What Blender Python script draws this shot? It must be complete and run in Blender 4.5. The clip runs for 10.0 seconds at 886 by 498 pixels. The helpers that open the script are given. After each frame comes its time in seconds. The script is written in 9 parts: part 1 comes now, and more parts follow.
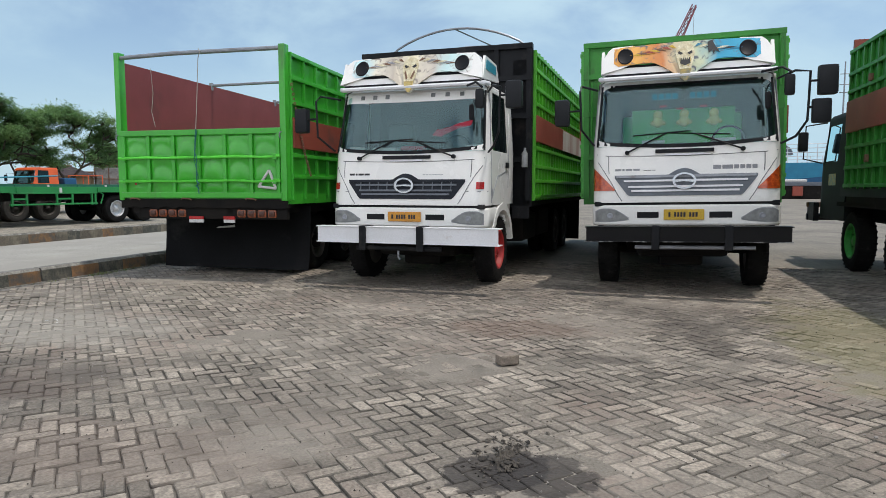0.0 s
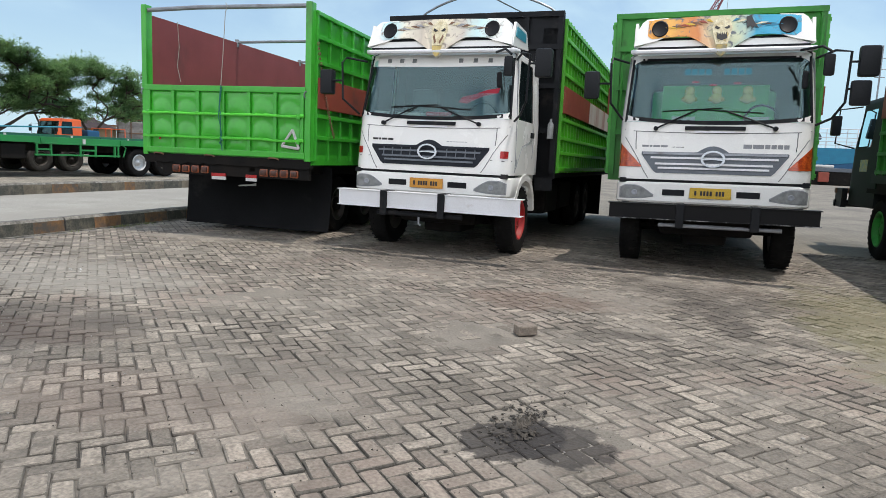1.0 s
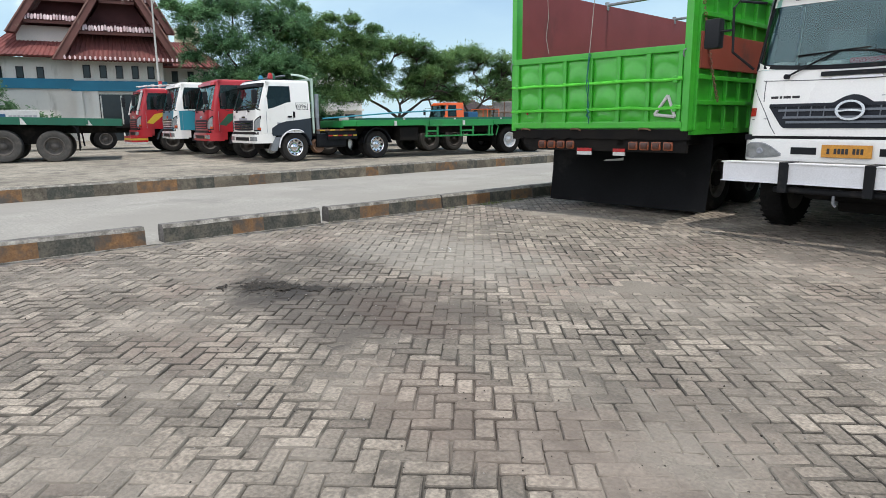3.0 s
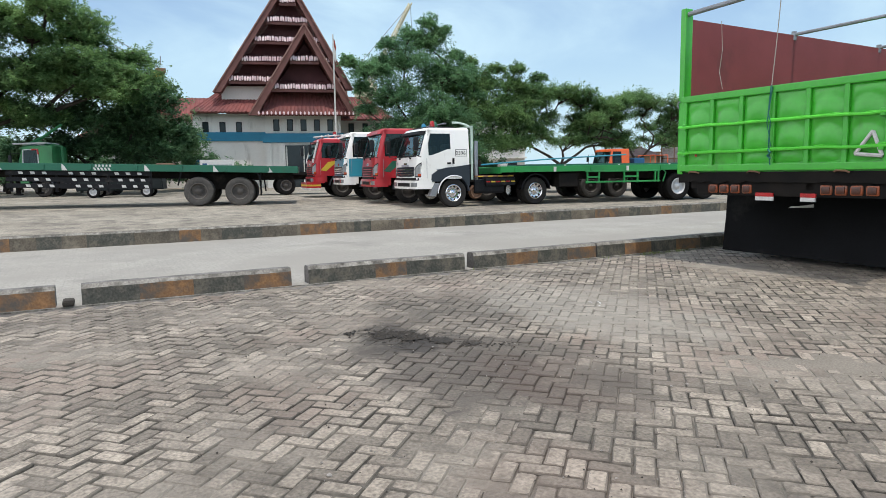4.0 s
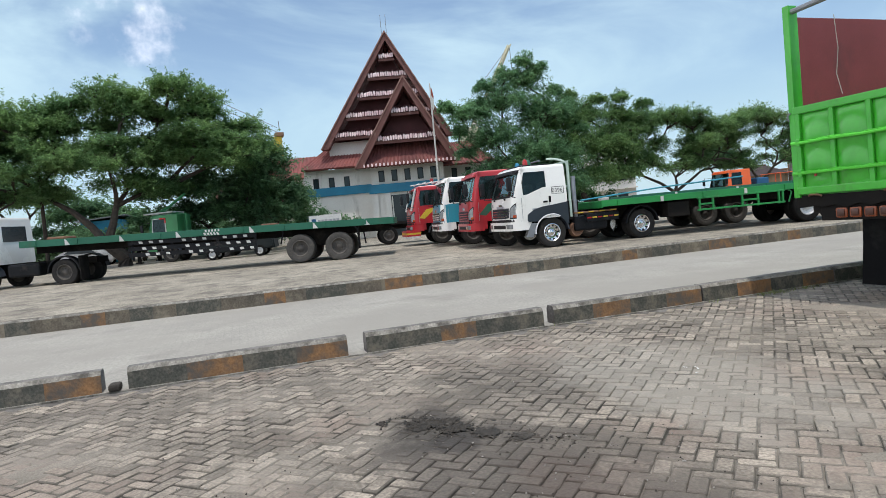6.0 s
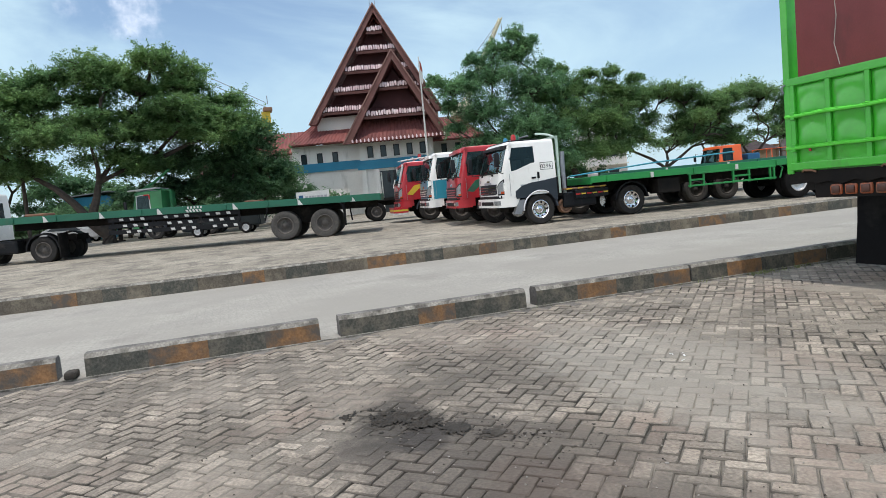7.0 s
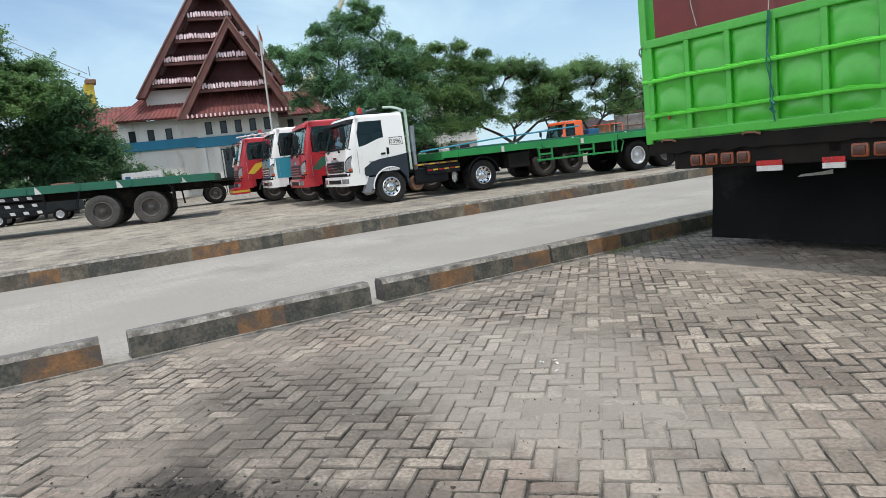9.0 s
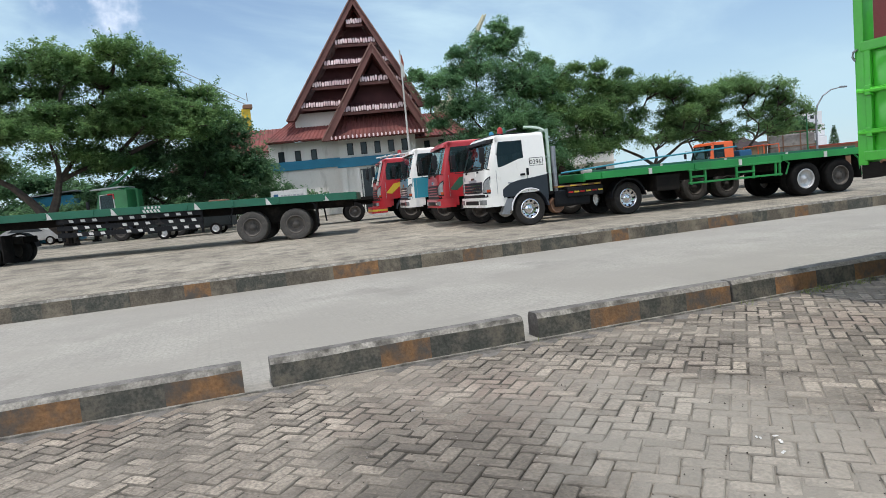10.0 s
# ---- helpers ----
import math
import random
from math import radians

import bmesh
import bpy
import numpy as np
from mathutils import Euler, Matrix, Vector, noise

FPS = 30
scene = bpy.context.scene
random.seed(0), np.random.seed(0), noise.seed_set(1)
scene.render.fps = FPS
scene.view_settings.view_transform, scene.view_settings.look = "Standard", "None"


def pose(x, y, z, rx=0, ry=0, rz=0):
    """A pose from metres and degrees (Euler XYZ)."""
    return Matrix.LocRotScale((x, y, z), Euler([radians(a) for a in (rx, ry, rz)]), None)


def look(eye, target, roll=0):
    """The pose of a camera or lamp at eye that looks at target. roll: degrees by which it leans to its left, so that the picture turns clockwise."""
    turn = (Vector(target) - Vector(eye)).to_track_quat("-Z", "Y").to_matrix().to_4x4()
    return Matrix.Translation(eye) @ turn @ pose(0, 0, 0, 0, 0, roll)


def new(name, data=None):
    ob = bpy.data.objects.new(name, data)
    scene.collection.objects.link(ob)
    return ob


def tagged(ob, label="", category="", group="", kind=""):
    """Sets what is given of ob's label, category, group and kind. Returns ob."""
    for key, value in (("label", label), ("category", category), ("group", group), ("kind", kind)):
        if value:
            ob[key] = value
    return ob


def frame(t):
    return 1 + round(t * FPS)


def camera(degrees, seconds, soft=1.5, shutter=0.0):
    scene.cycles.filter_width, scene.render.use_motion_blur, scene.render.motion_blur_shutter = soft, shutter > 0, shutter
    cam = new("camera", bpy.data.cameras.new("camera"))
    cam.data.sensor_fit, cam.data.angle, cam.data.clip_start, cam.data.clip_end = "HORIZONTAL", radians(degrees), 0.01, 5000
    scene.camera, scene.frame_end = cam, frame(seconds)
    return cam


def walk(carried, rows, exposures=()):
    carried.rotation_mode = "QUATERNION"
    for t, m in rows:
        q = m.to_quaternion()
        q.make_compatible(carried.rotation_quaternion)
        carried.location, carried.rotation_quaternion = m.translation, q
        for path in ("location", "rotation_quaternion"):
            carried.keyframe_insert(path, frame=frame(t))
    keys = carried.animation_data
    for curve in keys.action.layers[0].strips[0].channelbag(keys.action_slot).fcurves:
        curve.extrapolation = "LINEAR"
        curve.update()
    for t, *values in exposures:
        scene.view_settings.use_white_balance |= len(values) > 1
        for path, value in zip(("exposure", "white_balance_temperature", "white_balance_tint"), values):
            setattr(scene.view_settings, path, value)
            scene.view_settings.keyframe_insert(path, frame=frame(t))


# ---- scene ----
cam = camera(68.1, 10.0, soft=0.8)
PATH = [
    (0, (0.756, 0.84, 1.441), (0.19, 2.75, 1.257), 0.0),
    (0.5, (0.804, 0.848, 1.431), (0.452, 2.801, 1.179), 0.7),
    (1, (0.693, 0.85, 1.414), (0.087, 2.735, 1.137), 2.6),
    (1.5, (0.489, 0.975, 1.43), (-0.199, 2.834, 1.161), 1.9),
    (2, (0.287, 1.084, 1.419), (-0.758, 2.76, 1.104), -0.5),
    (2.5, (0.224, 1.376, 1.407), (-1.156, 2.795, 1.119), 0.8),
    (2.7, (0.175, 1.486, 1.416), (-1.253, 2.844, 1.075), 0.5),
    (3.8, (-0.214, 1.923, 1.342), (-1.847, 3.039, 1.042), -4.7),
    (4, (-0.26, 2.072, 1.336), (-2.027, 2.979, 1.103), -0.9),
    (4.5, (-0.354, 2.337, 1.358), (-2.21, 3.034, 1.097), -0.7),
    (5, (-0.549, 2.542, 1.392), (-2.385, 3.298, 1.148), 0.8),
    (5.5, (-0.722, 2.705, 1.444), (-2.584, 3.434, 1.423), -4.1),
    (5.7, (-0.771, 2.815, 1.434), (-2.659, 3.476, 1.409), -5.3),
    (6.8, (-1.083, 3.212, 1.402), (-3.006, 3.725, 1.209), -4.0),
    (7, (-1.142, 3.228, 1.416), (-3.039, 3.837, 1.247), -5.4),
    (7.5, (-1.353, 3.351, 1.379), (-3.215, 4.055, 1.184), -8.5),
    (8, (-1.624, 3.654, 1.385), (-3.489, 4.352, 1.199), -4.6),
    (8.5, (-1.854, 3.798, 1.373), (-3.683, 4.569, 1.121), -4.1),
    (9, (-2.165, 3.862, 1.375), (-3.878, 4.855, 1.095), -6.2),
    (9.5, (-2.558, 3.957, 1.368), (-4.355, 4.811, 1.167), -6.3),
    (10, (-2.864, 3.916, 1.391), (-4.746, 4.569, 1.214), -5.5),
]
walk(cam, [(t, look(eye, target, roll)) for t, eye, target, roll in PATH], ((0, -0.2), (1.0, -0.02), (2.5, 0.05), (4.5, 0.05), (5.5, -0.05), (7.5, -0.01), (9.0, 0.02), (10.0, -0.05)))

# ---- light ----
SUN = Vector((0.27, 0.05, 1.0)).normalized()
world = bpy.data.worlds.new("World")
scene.world = world
world.use_nodes = True
wn = world.node_tree
sky = wn.nodes.new("ShaderNodeTexSky")
sky.sky_type = 'NISHITA'
sky.sun_disc = False
sky.sun_elevation = math.asin(SUN.z)
sky.sun_rotation = math.atan2(SUN.x, SUN.y)
sky.air_density, sky.dust_density, sky.ozone_density = 1.0, 0.2, 2.0
wco = wn.nodes.new("ShaderNodeTexCoord")
wmap = wn.nodes.new("ShaderNodeMapping")
wmap.inputs["Scale"].default_value = (1.0, 1.0, 2.6)
wmap.inputs["Rotation"].default_value = (0.3, 0.15, 0.4)
wnoise = wn.nodes.new("ShaderNodeTexNoise")
wnoise.inputs["Scale"].default_value = 1.9
wnoise.inputs["Detail"].default_value = 7
wnoise.inputs["Roughness"].default_value = 0.55
wnoise.inputs["Distortion"].default_value = 0.5
wramp = wn.nodes.new("ShaderNodeMapRange")
wramp.interpolation_type = 'SMOOTHSTEP'
wramp.inputs[1].default_value, wramp.inputs[2].default_value = 0.4, 0.66
wramp.inputs[3].default_value, wramp.inputs[4].default_value = 0.1, 0.9
wmix = wn.nodes.new("ShaderNodeMix")
wmix.data_type = 'RGBA'
wn.links.new(wco.outputs["Generated"], wmap.inputs[0])
wn.links.new(wmap.outputs[0], wnoise.inputs["Vector"])
wn.links.new(wnoise.outputs[0], wramp.inputs[0])
wn.links.new(wramp.outputs[0], wmix.inputs[0])
wn.links.new(sky.outputs[0], wmix.inputs[6])
wmix.inputs[7].default_value = (4.55, 6.15, 7.05, 1)
# sunlit heap clouds, gathering towards the south
wsep = wn.nodes.new("ShaderNodeSeparateXYZ")
wn.links.new(wco.outputs["Generated"], wsep.inputs[0])
wheap = wn.nodes.new("ShaderNodeTexNoise")
wheap.noise_dimensions = '4D'
wheap.inputs["W"].default_value = 3.7
wheap.inputs["Scale"].default_value = 3.4
wheap.inputs["Detail"].default_value = 9
wheap.inputs["Roughness"].default_value = 0.52
wn.links.new(wco.outputs["Generated"], wheap.inputs["Vector"])
wsouth = wn.nodes.new("ShaderNodeMath")
wsouth.operation = 'MULTIPLY_ADD'
wsouth.inputs[1].default_value = -0.21
wn.links.new(wsep.outputs[1], wsouth.inputs[0])
wn.links.new(wheap.outputs[0], wsouth.inputs[2])
wedge = wn.nodes.new("ShaderNodeMapRange")
wedge.interpolation_type = 'SMOOTHSTEP'
wedge.inputs[1].default_value, wedge.inputs[2].default_value = 0.55, 0.63
wn.links.new(wsouth.outputs[0], wedge.inputs[0])
wmix3 = wn.nodes.new("ShaderNodeMix")
wmix3.data_type = 'RGBA'
wn.links.new(wedge.outputs[0], wmix3.inputs[0])
wn.links.new(wmix.outputs[2], wmix3.inputs[6])
wmix3.inputs[7].default_value = (10.9, 11.0, 11.8, 1)
# pale haze towards the horizon
whaze = wn.nodes.new("ShaderNodeMapRange")
whaze.interpolation_type = 'SMOOTHSTEP'
whaze.inputs[1].default_value, whaze.inputs[2].default_value = -0.02, 0.3
whaze.inputs[3].default_value, whaze.inputs[4].default_value = 0.7, 0.0
wn.links.new(wsep.outputs[2], whaze.inputs[0])
wmix2 = wn.nodes.new("ShaderNodeMix")
wmix2.data_type = 'RGBA'
wn.links.new(whaze.outputs[0], wmix2.inputs[0])
wn.links.new(wmix3.outputs[2], wmix2.inputs[6])
wmix2.inputs[7].default_value = (3.5, 5.0, 6.0, 1)
wbg = wn.nodes["Background"]
wn.links.new(wmix2.outputs[2], wbg.inputs[0])
wbg.inputs[1].default_value = 0.148
sun = new("sun", bpy.data.lights.new("sun", 'SUN'))
sun.data.energy = 3.05
sun.data.angle = radians(0.6)
sun.data.color = (1.0, 0.935, 0.878)
sun.matrix_world = look(SUN * 60, (0, 0, 0))


# ---- materials ----
def surf(name, c1, c2=None, rough=0.5, metal=0.0, scale=3.0, bump=0.0, bscale=60.0, dirt=None, dirt_at=0.62, dirt_scale=2.0,
         streak=1.0, island=0.0, coat=0.0, grain=0.12, spec=0.5):
    """A painted, cast or worn surface: two tones over a wide noise, fine grain, and dirt in patches."""
    m = bpy.data.materials.new(name)
    m.use_nodes = True
    n, l = m.node_tree.nodes, m.node_tree.links
    b = n["Principled BSDF"]
    geo = n.new("ShaderNodeNewGeometry")
    wide = n.new("ShaderNodeTexNoise")
    wide.inputs["Scale"].default_value = scale
    wide.inputs["Detail"].default_value = 5
    l.new(geo.outputs["Position"], wide.inputs["Vector"])
    spread = n.new("ShaderNodeMapRange")
    spread.inputs[1].default_value, spread.inputs[2].default_value = 0.32, 0.68
    l.new(wide.outputs[0], spread.inputs[0])
    tone = n.new("ShaderNodeMix")
    tone.data_type = 'RGBA'
    c2 = c2 or tuple(c * 0.82 for c in c1)
    tone.inputs[6].default_value, tone.inputs[7].default_value = (*c1, 1), (*c2, 1)
    l.new(spread.outputs[0], tone.inputs[0])
    last = tone.outputs[2]
    fine = n.new("ShaderNodeTexNoise")
    fine.inputs["Scale"].default_value = bscale
    fine.inputs["Detail"].default_value = 4
    l.new(geo.outputs["Position"], fine.inputs["Vector"])
    if grain:
        g = n.new("ShaderNodeMapRange")
        g.inputs[1].default_value, g.inputs[2].default_value = 0.3, 0.7
        g.inputs[3].default_value, g.inputs[4].default_value = 1 - grain, 1 + grain
        l.new(fine.outputs[0], g.inputs[0])
        mul = n.new("ShaderNodeVectorMath")
        mul.operation = 'SCALE'
        l.new(last, mul.inputs[0])
        l.new(g.outputs[0], mul.inputs["Scale"])
        last = mul.outputs[0]
    if island:
        g = n.new("ShaderNodeMapRange")
        g.inputs[3].default_value, g.inputs[4].default_value = 1 - island, 1 + island
        info = n.new("ShaderNodeObjectInfo")
        add = n.new("ShaderNodeMath")
        add.operation = 'ADD'
        fract = n.new("ShaderNodeMath")
        fract.operation = 'FRACT'
        l.new(geo.outputs["Random Per Island"], add.inputs[0])
        l.new(info.outputs["Random"], add.inputs[1])
        l.new(add.outputs[0], fract.inputs[0])
        l.new(fract.outputs[0], g.inputs[0])
        mul = n.new("ShaderNodeVectorMath")
        mul.operation = 'SCALE'
        l.new(last, mul.inputs[0])
        l.new(g.outputs[0], mul.inputs["Scale"])
        last = mul.outputs[0]
    if dirt:
        sc = n.new("ShaderNodeMapping")
        sc.inputs["Scale"].default_value = (1, 1, streak)
        l.new(geo.outputs["Position"], sc.inputs[0])
        dn = n.new("ShaderNodeTexNoise")
        dn.inputs["Scale"].default_value = dirt_scale
        dn.inputs["Detail"].default_value = 8
        dn.inputs["Roughness"].default_value = 0.65
        l.new(sc.outputs[0], dn.inputs["Vector"])
        dr = n.new("ShaderNodeMapRange")
        dr.inputs[1].default_value, dr.inputs[2].default_value = dirt_at - 0.1, dirt_at + 0.1
        l.new(dn.outputs[0], dr.inputs[0])
        dm = n.new("ShaderNodeMix")
        dm.data_type = 'RGBA'
        dm.inputs[7].default_value = (*dirt, 1)
        l.new(dr.outputs[0], dm.inputs[0])
        l.new(last, dm.inputs[6])
        last = dm.outputs[2]
    l.new(last, b.inputs["Base Color"])
    rr = n.new("ShaderNodeMapRange")
    rr.inputs[3].default_value, rr.inputs[4].default_value = max(rough - 0.08, 0.02), min(rough + 0.1, 1)
    l.new(wide.outputs[0], rr.inputs[0])
    l.new(rr.outputs[0], b.inputs["Roughness"])
    b.inputs["Metallic"].default_value = metal
    b.inputs["Coat Weight"].default_value = coat
    b.inputs["Specular IOR Level"].default_value = spec
    if bump:
        bp = n.new("ShaderNodeBump")
        bp.inputs["Strength"].default_value = bump
        bp.inputs["Distance"].default_value = 0.01
        l.new(fine.outputs[0], bp.inputs["Height"])
        l.new(bp.outputs[0], b.inputs["Normal"])
    return m


def glass(name, tint, ior=2.25, dust=0.04):
    """A tinted pane: gloss by Fresnel over a see-through tint."""
    m = bpy.data.materials.new(name)
    m.use_nodes = True
    n, l = m.node_tree.nodes, m.node_tree.links
    n.remove(n["Principled BSDF"])
    clear = n.new("ShaderNodeBsdfTransparent")
    clear.inputs[0].default_value = (*tint, 1)
    gloss = n.new("ShaderNodeBsdfGlossy")
    gloss.inputs["Roughness"].default_value = 0.03
    gloss.inputs[0].default_value = (0.58, 0.86, 0.9, 1)
    fr = n.new("ShaderNodeFresnel")
    fr.inputs[0].default_value = ior
    # a thin film of dust on the pane
    film = n.new("ShaderNodeBsdfDiffuse")
    film.inputs[0].default_value = (0.32, 0.5, 0.47, 1)
    spots = n.new("ShaderNodeTexNoise")
    spots.inputs["Scale"].default_value = 3.0
    spots.inputs["Detail"].default_value = 6
    amount = n.new("ShaderNodeMapRange")
    amount.inputs[3].default_value, amount.inputs[4].default_value = dust * 0.5, dust * 1.5
    l.new(spots.outputs[0], amount.inputs[0])
    dusty = n.new("ShaderNodeMixShader")
    l.new(amount.outputs[0], dusty.inputs[0])
    l.new(clear.outputs[0], dusty.inputs[1])
    l.new(film.outputs[0], dusty.inputs[2])
    mix = n.new("ShaderNodeMixShader")
    l.new(fr.outputs[0], mix.inputs[0])
    l.new(dusty.outputs[0], mix.inputs[1])
    l.new(gloss.outputs[0], mix.inputs[2])
    l.new(mix.outputs[0], n["Material Output"].inputs[0])
    return m


def stained(m, spots):
    """Darken or tint a ground material in ragged patches: (x, y, radius along x, along y, colour, strength)."""
    n, l = m.node_tree.nodes, m.node_tree.links
    b = n["Principled BSDF"]
    last = b.inputs["Base Color"].links[0].from_socket
    geo = n.new("ShaderNodeNewGeometry")
    wob = n.new("ShaderNodeTexNoise")
    wob.inputs["Scale"].default_value = 2.2
    wob.inputs["Detail"].default_value = 8
    wob.inputs["Roughness"].default_value = 0.68
    l.new(geo.outputs["Position"], wob.inputs["Vector"])
    for x, y, rx, ry, col, amount in spots:
        mp = n.new("ShaderNodeMapping")
        mp.vector_type = 'POINT'
        mp.inputs["Location"].default_value = (-x / rx, -y / ry, 0)
        mp.inputs["Scale"].default_value = (1 / rx, 1 / ry, 0)
        l.new(geo.outputs["Position"], mp.inputs[0])
        ln = n.new("ShaderNodeVectorMath")
        ln.operation = 'LENGTH'
        l.new(mp.outputs[0], ln.inputs[0])
        sub = n.new("ShaderNodeMath")
        sub.operation = 'MULTIPLY_ADD'
        sub.inputs[1].default_value = 1.9
        l.new(wob.outputs[0], sub.inputs[0])
        l.new(ln.outputs["Value"], sub.inputs[2])
        rg = n.new("ShaderNodeMapRange")
        rg.interpolation_type = 'SMOOTHSTEP'
        rg.inputs[1].default_value, rg.inputs[2].default_value = (1.72, 1.86) if col is OIL else (1.45, 2.05)
        rg.inputs[3].default_value, rg.inputs[4].default_value = amount, 0.0
        l.new(sub.outputs[0], rg.inputs[0])
        mx = n.new("ShaderNodeMix")
        mx.data_type = 'RGBA'
        mx.inputs[7].default_value = (*col, 1)
        l.new(rg.outputs[0], mx.inputs[0])
        l.new(last, mx.inputs[6])
        last = mx.outputs[2]
    l.new(last, b.inputs["Base Color"])
    return m


def paved(m, size, angle=0.0, depth=0.6, tone=0.86):
    """Fine paving joints for surfaces that stay far off."""
    n, l = m.node_tree.nodes, m.node_tree.links
    b = n["Principled BSDF"]
    last = b.inputs["Base Color"].links[0].from_socket
    geo = n.new("ShaderNodeNewGeometry")
    mp = n.new("ShaderNodeMapping")
    mp.inputs["Rotation"].default_value = (0, 0, angle)
    l.new(geo.outputs["Position"], mp.inputs[0])
    br = n.new("ShaderNodeTexBrick")
    br.inputs["Scale"].default_value = 1.0
    br.inputs["Mortar Size"].default_value = 0.008
    br.inputs["Brick Width"].default_value = size
    br.inputs["Row Height"].default_value = size / 2
    br.inputs[1].default_value, br.inputs[2].default_value, br.inputs[3].default_value = (1, 1, 1, 1), (tone, tone, tone, 1), (depth, depth, depth, 1)
    l.new(mp.outputs[0], br.inputs[0])
    mx = n.new("ShaderNodeMix")
    mx.data_type = 'RGBA'
    mx.blend_type = 'MULTIPLY'
    mx.inputs[0].default_value = 1.0
    l.new(last, mx.inputs[6])
    l.new(br.outputs[0], mx.inputs[7])
    l.new(mx.outputs[2], b.inputs["Base Color"])
    return m


OIL, EARTH, MOSS = (0.026, 0.022, 0.02), (0.06, 0.05, 0.042), (0.16, 0.15, 0.05)
SOIL = [(-4.25, 4.2, 1.2, 0.8, (0.065, 0.055, 0.046), 0.72), (-3.6, 4.62, 0.75, 0.5, (0.1, 0.075, 0.06), 0.55), (-5.1, 4.1, 0.6, 0.4, (0.04, 0.035, 0.029), 0.8), (-4.75, 4.15, 0.2, 0.2, OIL, 0.45), (-4.3, 4.9, 0.45, 0.35, (0.1, 0.088, 0.072), 0.6), (-5.6, 4.9, 1.0, 0.6, (0.08, 0.07, 0.058), 0.45), (-3.4, 4.9, 0.5, 0.4, (0.09, 0.08, 0.066), 0.5), (-5.9, 5.5, 0.9, 0.5, (0.085, 0.075, 0.062), 0.4), (0.32, 4.03, 0.36, 0.3, OIL, 0.78), (0.12, 4.05, 0.26, 0.36, OIL, 0.82)]
WEAR = [(2.95, 7.7, 1.0, 2.7, MOSS, 0.42), (1.3, 8.0, 0.5, 0.5, EARTH, 0.55), (1.46, 7.3, 0.25, 0.6, EARTH, 0.5), (0.61, 6.44, 0.3, 0.16, EARTH, 0.6), (1.42, 6.1, 0.3, 0.2, EARTH, 0.4), (1.3, 8.8, 1.1, 0.8, EARTH, 0.4),
        (-2.6, 8.9, 1.5, 0.5, EARTH, 0.35), (-0.4, 7.4, 0.9, 0.5, (0.15, 0.1, 0.075), 0.5), (-2.0, 3.7, 1.2, 0.5, (0.2, 0.15, 0.12), 0.3), (-1.5, 9.9, 3.0, 1.0, EARTH, 0.35),
        (-5.2, 6.2, 1.7, 1.0, (0.29, 0.27, 0.23), 0.55)]
SPOTS = SOIL + WEAR


def dusted(m, col, scale, at, amount, w=0.0):
    """Dust trodden over pavers and joints alike, in wide patches."""
    n, l = m.node_tree.nodes, m.node_tree.links
    b = n["Principled BSDF"]
    last = b.inputs["Base Color"].links[0].from_socket
    geo = n.new("ShaderNodeNewGeometry")
    ns = n.new("ShaderNodeTexNoise")
    ns.inputs["Scale"].default_value = scale
    ns.inputs["Detail"].default_value = 9
    ns.inputs["Roughness"].default_value = 0.62
    ns.noise_dimensions = '4D'
    ns.inputs["W"].default_value = w
    l.new(geo.outputs["Position"], ns.inputs["Vector"])
    rg = n.new("ShaderNodeMapRange")
    rg.interpolation_type = 'SMOOTHSTEP'
    rg.inputs[1].default_value, rg.inputs[2].default_value = at - 0.08, at + 0.12
    rg.inputs[4].default_value = amount
    l.new(ns.outputs[0], rg.inputs[0])
    mx = n.new("ShaderNodeMix")
    mx.data_type = 'RGBA'
    mx.inputs[7].default_value = (*col, 1)
    l.new(rg.outputs[0], mx.inputs[0])
    l.new(last, mx.inputs[6])
    l.new(mx.outputs[2], b.inputs["Base Color"])
    return m


DUST, GRIME, REDDISH = (0.29, 0.26, 0.216), (0.115, 0.1, 0.082), (0.235, 0.175, 0.14)
M_PAVER = surf("concrete_paver", (0.295, 0.256, 0.206), (0.178, 0.154, 0.123), 0.85, scale=1.5, bump=1.0, bscale=48, island=0.4, dirt=(0.1, 0.088, 0.073), dirt_at=0.64, dirt_scale=3.2, grain=0.42)
stained(dusted(dusted(dusted(dusted(M_PAVER, (0.09, 0.077, 0.062), 5.5, 0.56, 0.62, 5.0), REDDISH, 0.8, 0.56, 0.6, 9.0), GRIME, 0.9, 0.55, 0.5, 3.0), DUST, 1.1, 0.55, 0.42), SPOTS)
M_RIM = surf("worn_paver_edge", (0.215, 0.188, 0.152), (0.1, 0.087, 0.07), 0.9, scale=2.6, bump=0.9, bscale=60, island=0.25, dirt=(0.075, 0.066, 0.055), dirt_at=0.57, dirt_scale=2.3, grain=0.35)
stained(dusted(dusted(dusted(M_RIM, (0.085, 0.074, 0.06), 5.0, 0.55, 0.6, 5.0), GRIME, 0.6, 0.55, 0.5, 3.0), DUST, 1.1, 0.52, 0.6), SPOTS)
M_SAND = stained(surf("joint_sand", (0.03, 0.027, 0.022), (0.11, 0.1, 0.083), 0.95, scale=1.7, bump=0.6, bscale=90), SPOTS)
M_DUSTBED = stained(dusted(surf("trodden_dust", (0.25, 0.222, 0.182), (0.185, 0.164, 0.134), 0.95, scale=1.3, bump=0.7, bscale=70, dirt=(0.11, 0.097, 0.08), dirt_at=0.64, dirt_scale=1.6, grain=0.25), GRIME, 0.6, 0.57, 0.4, 3.0), SPOTS)
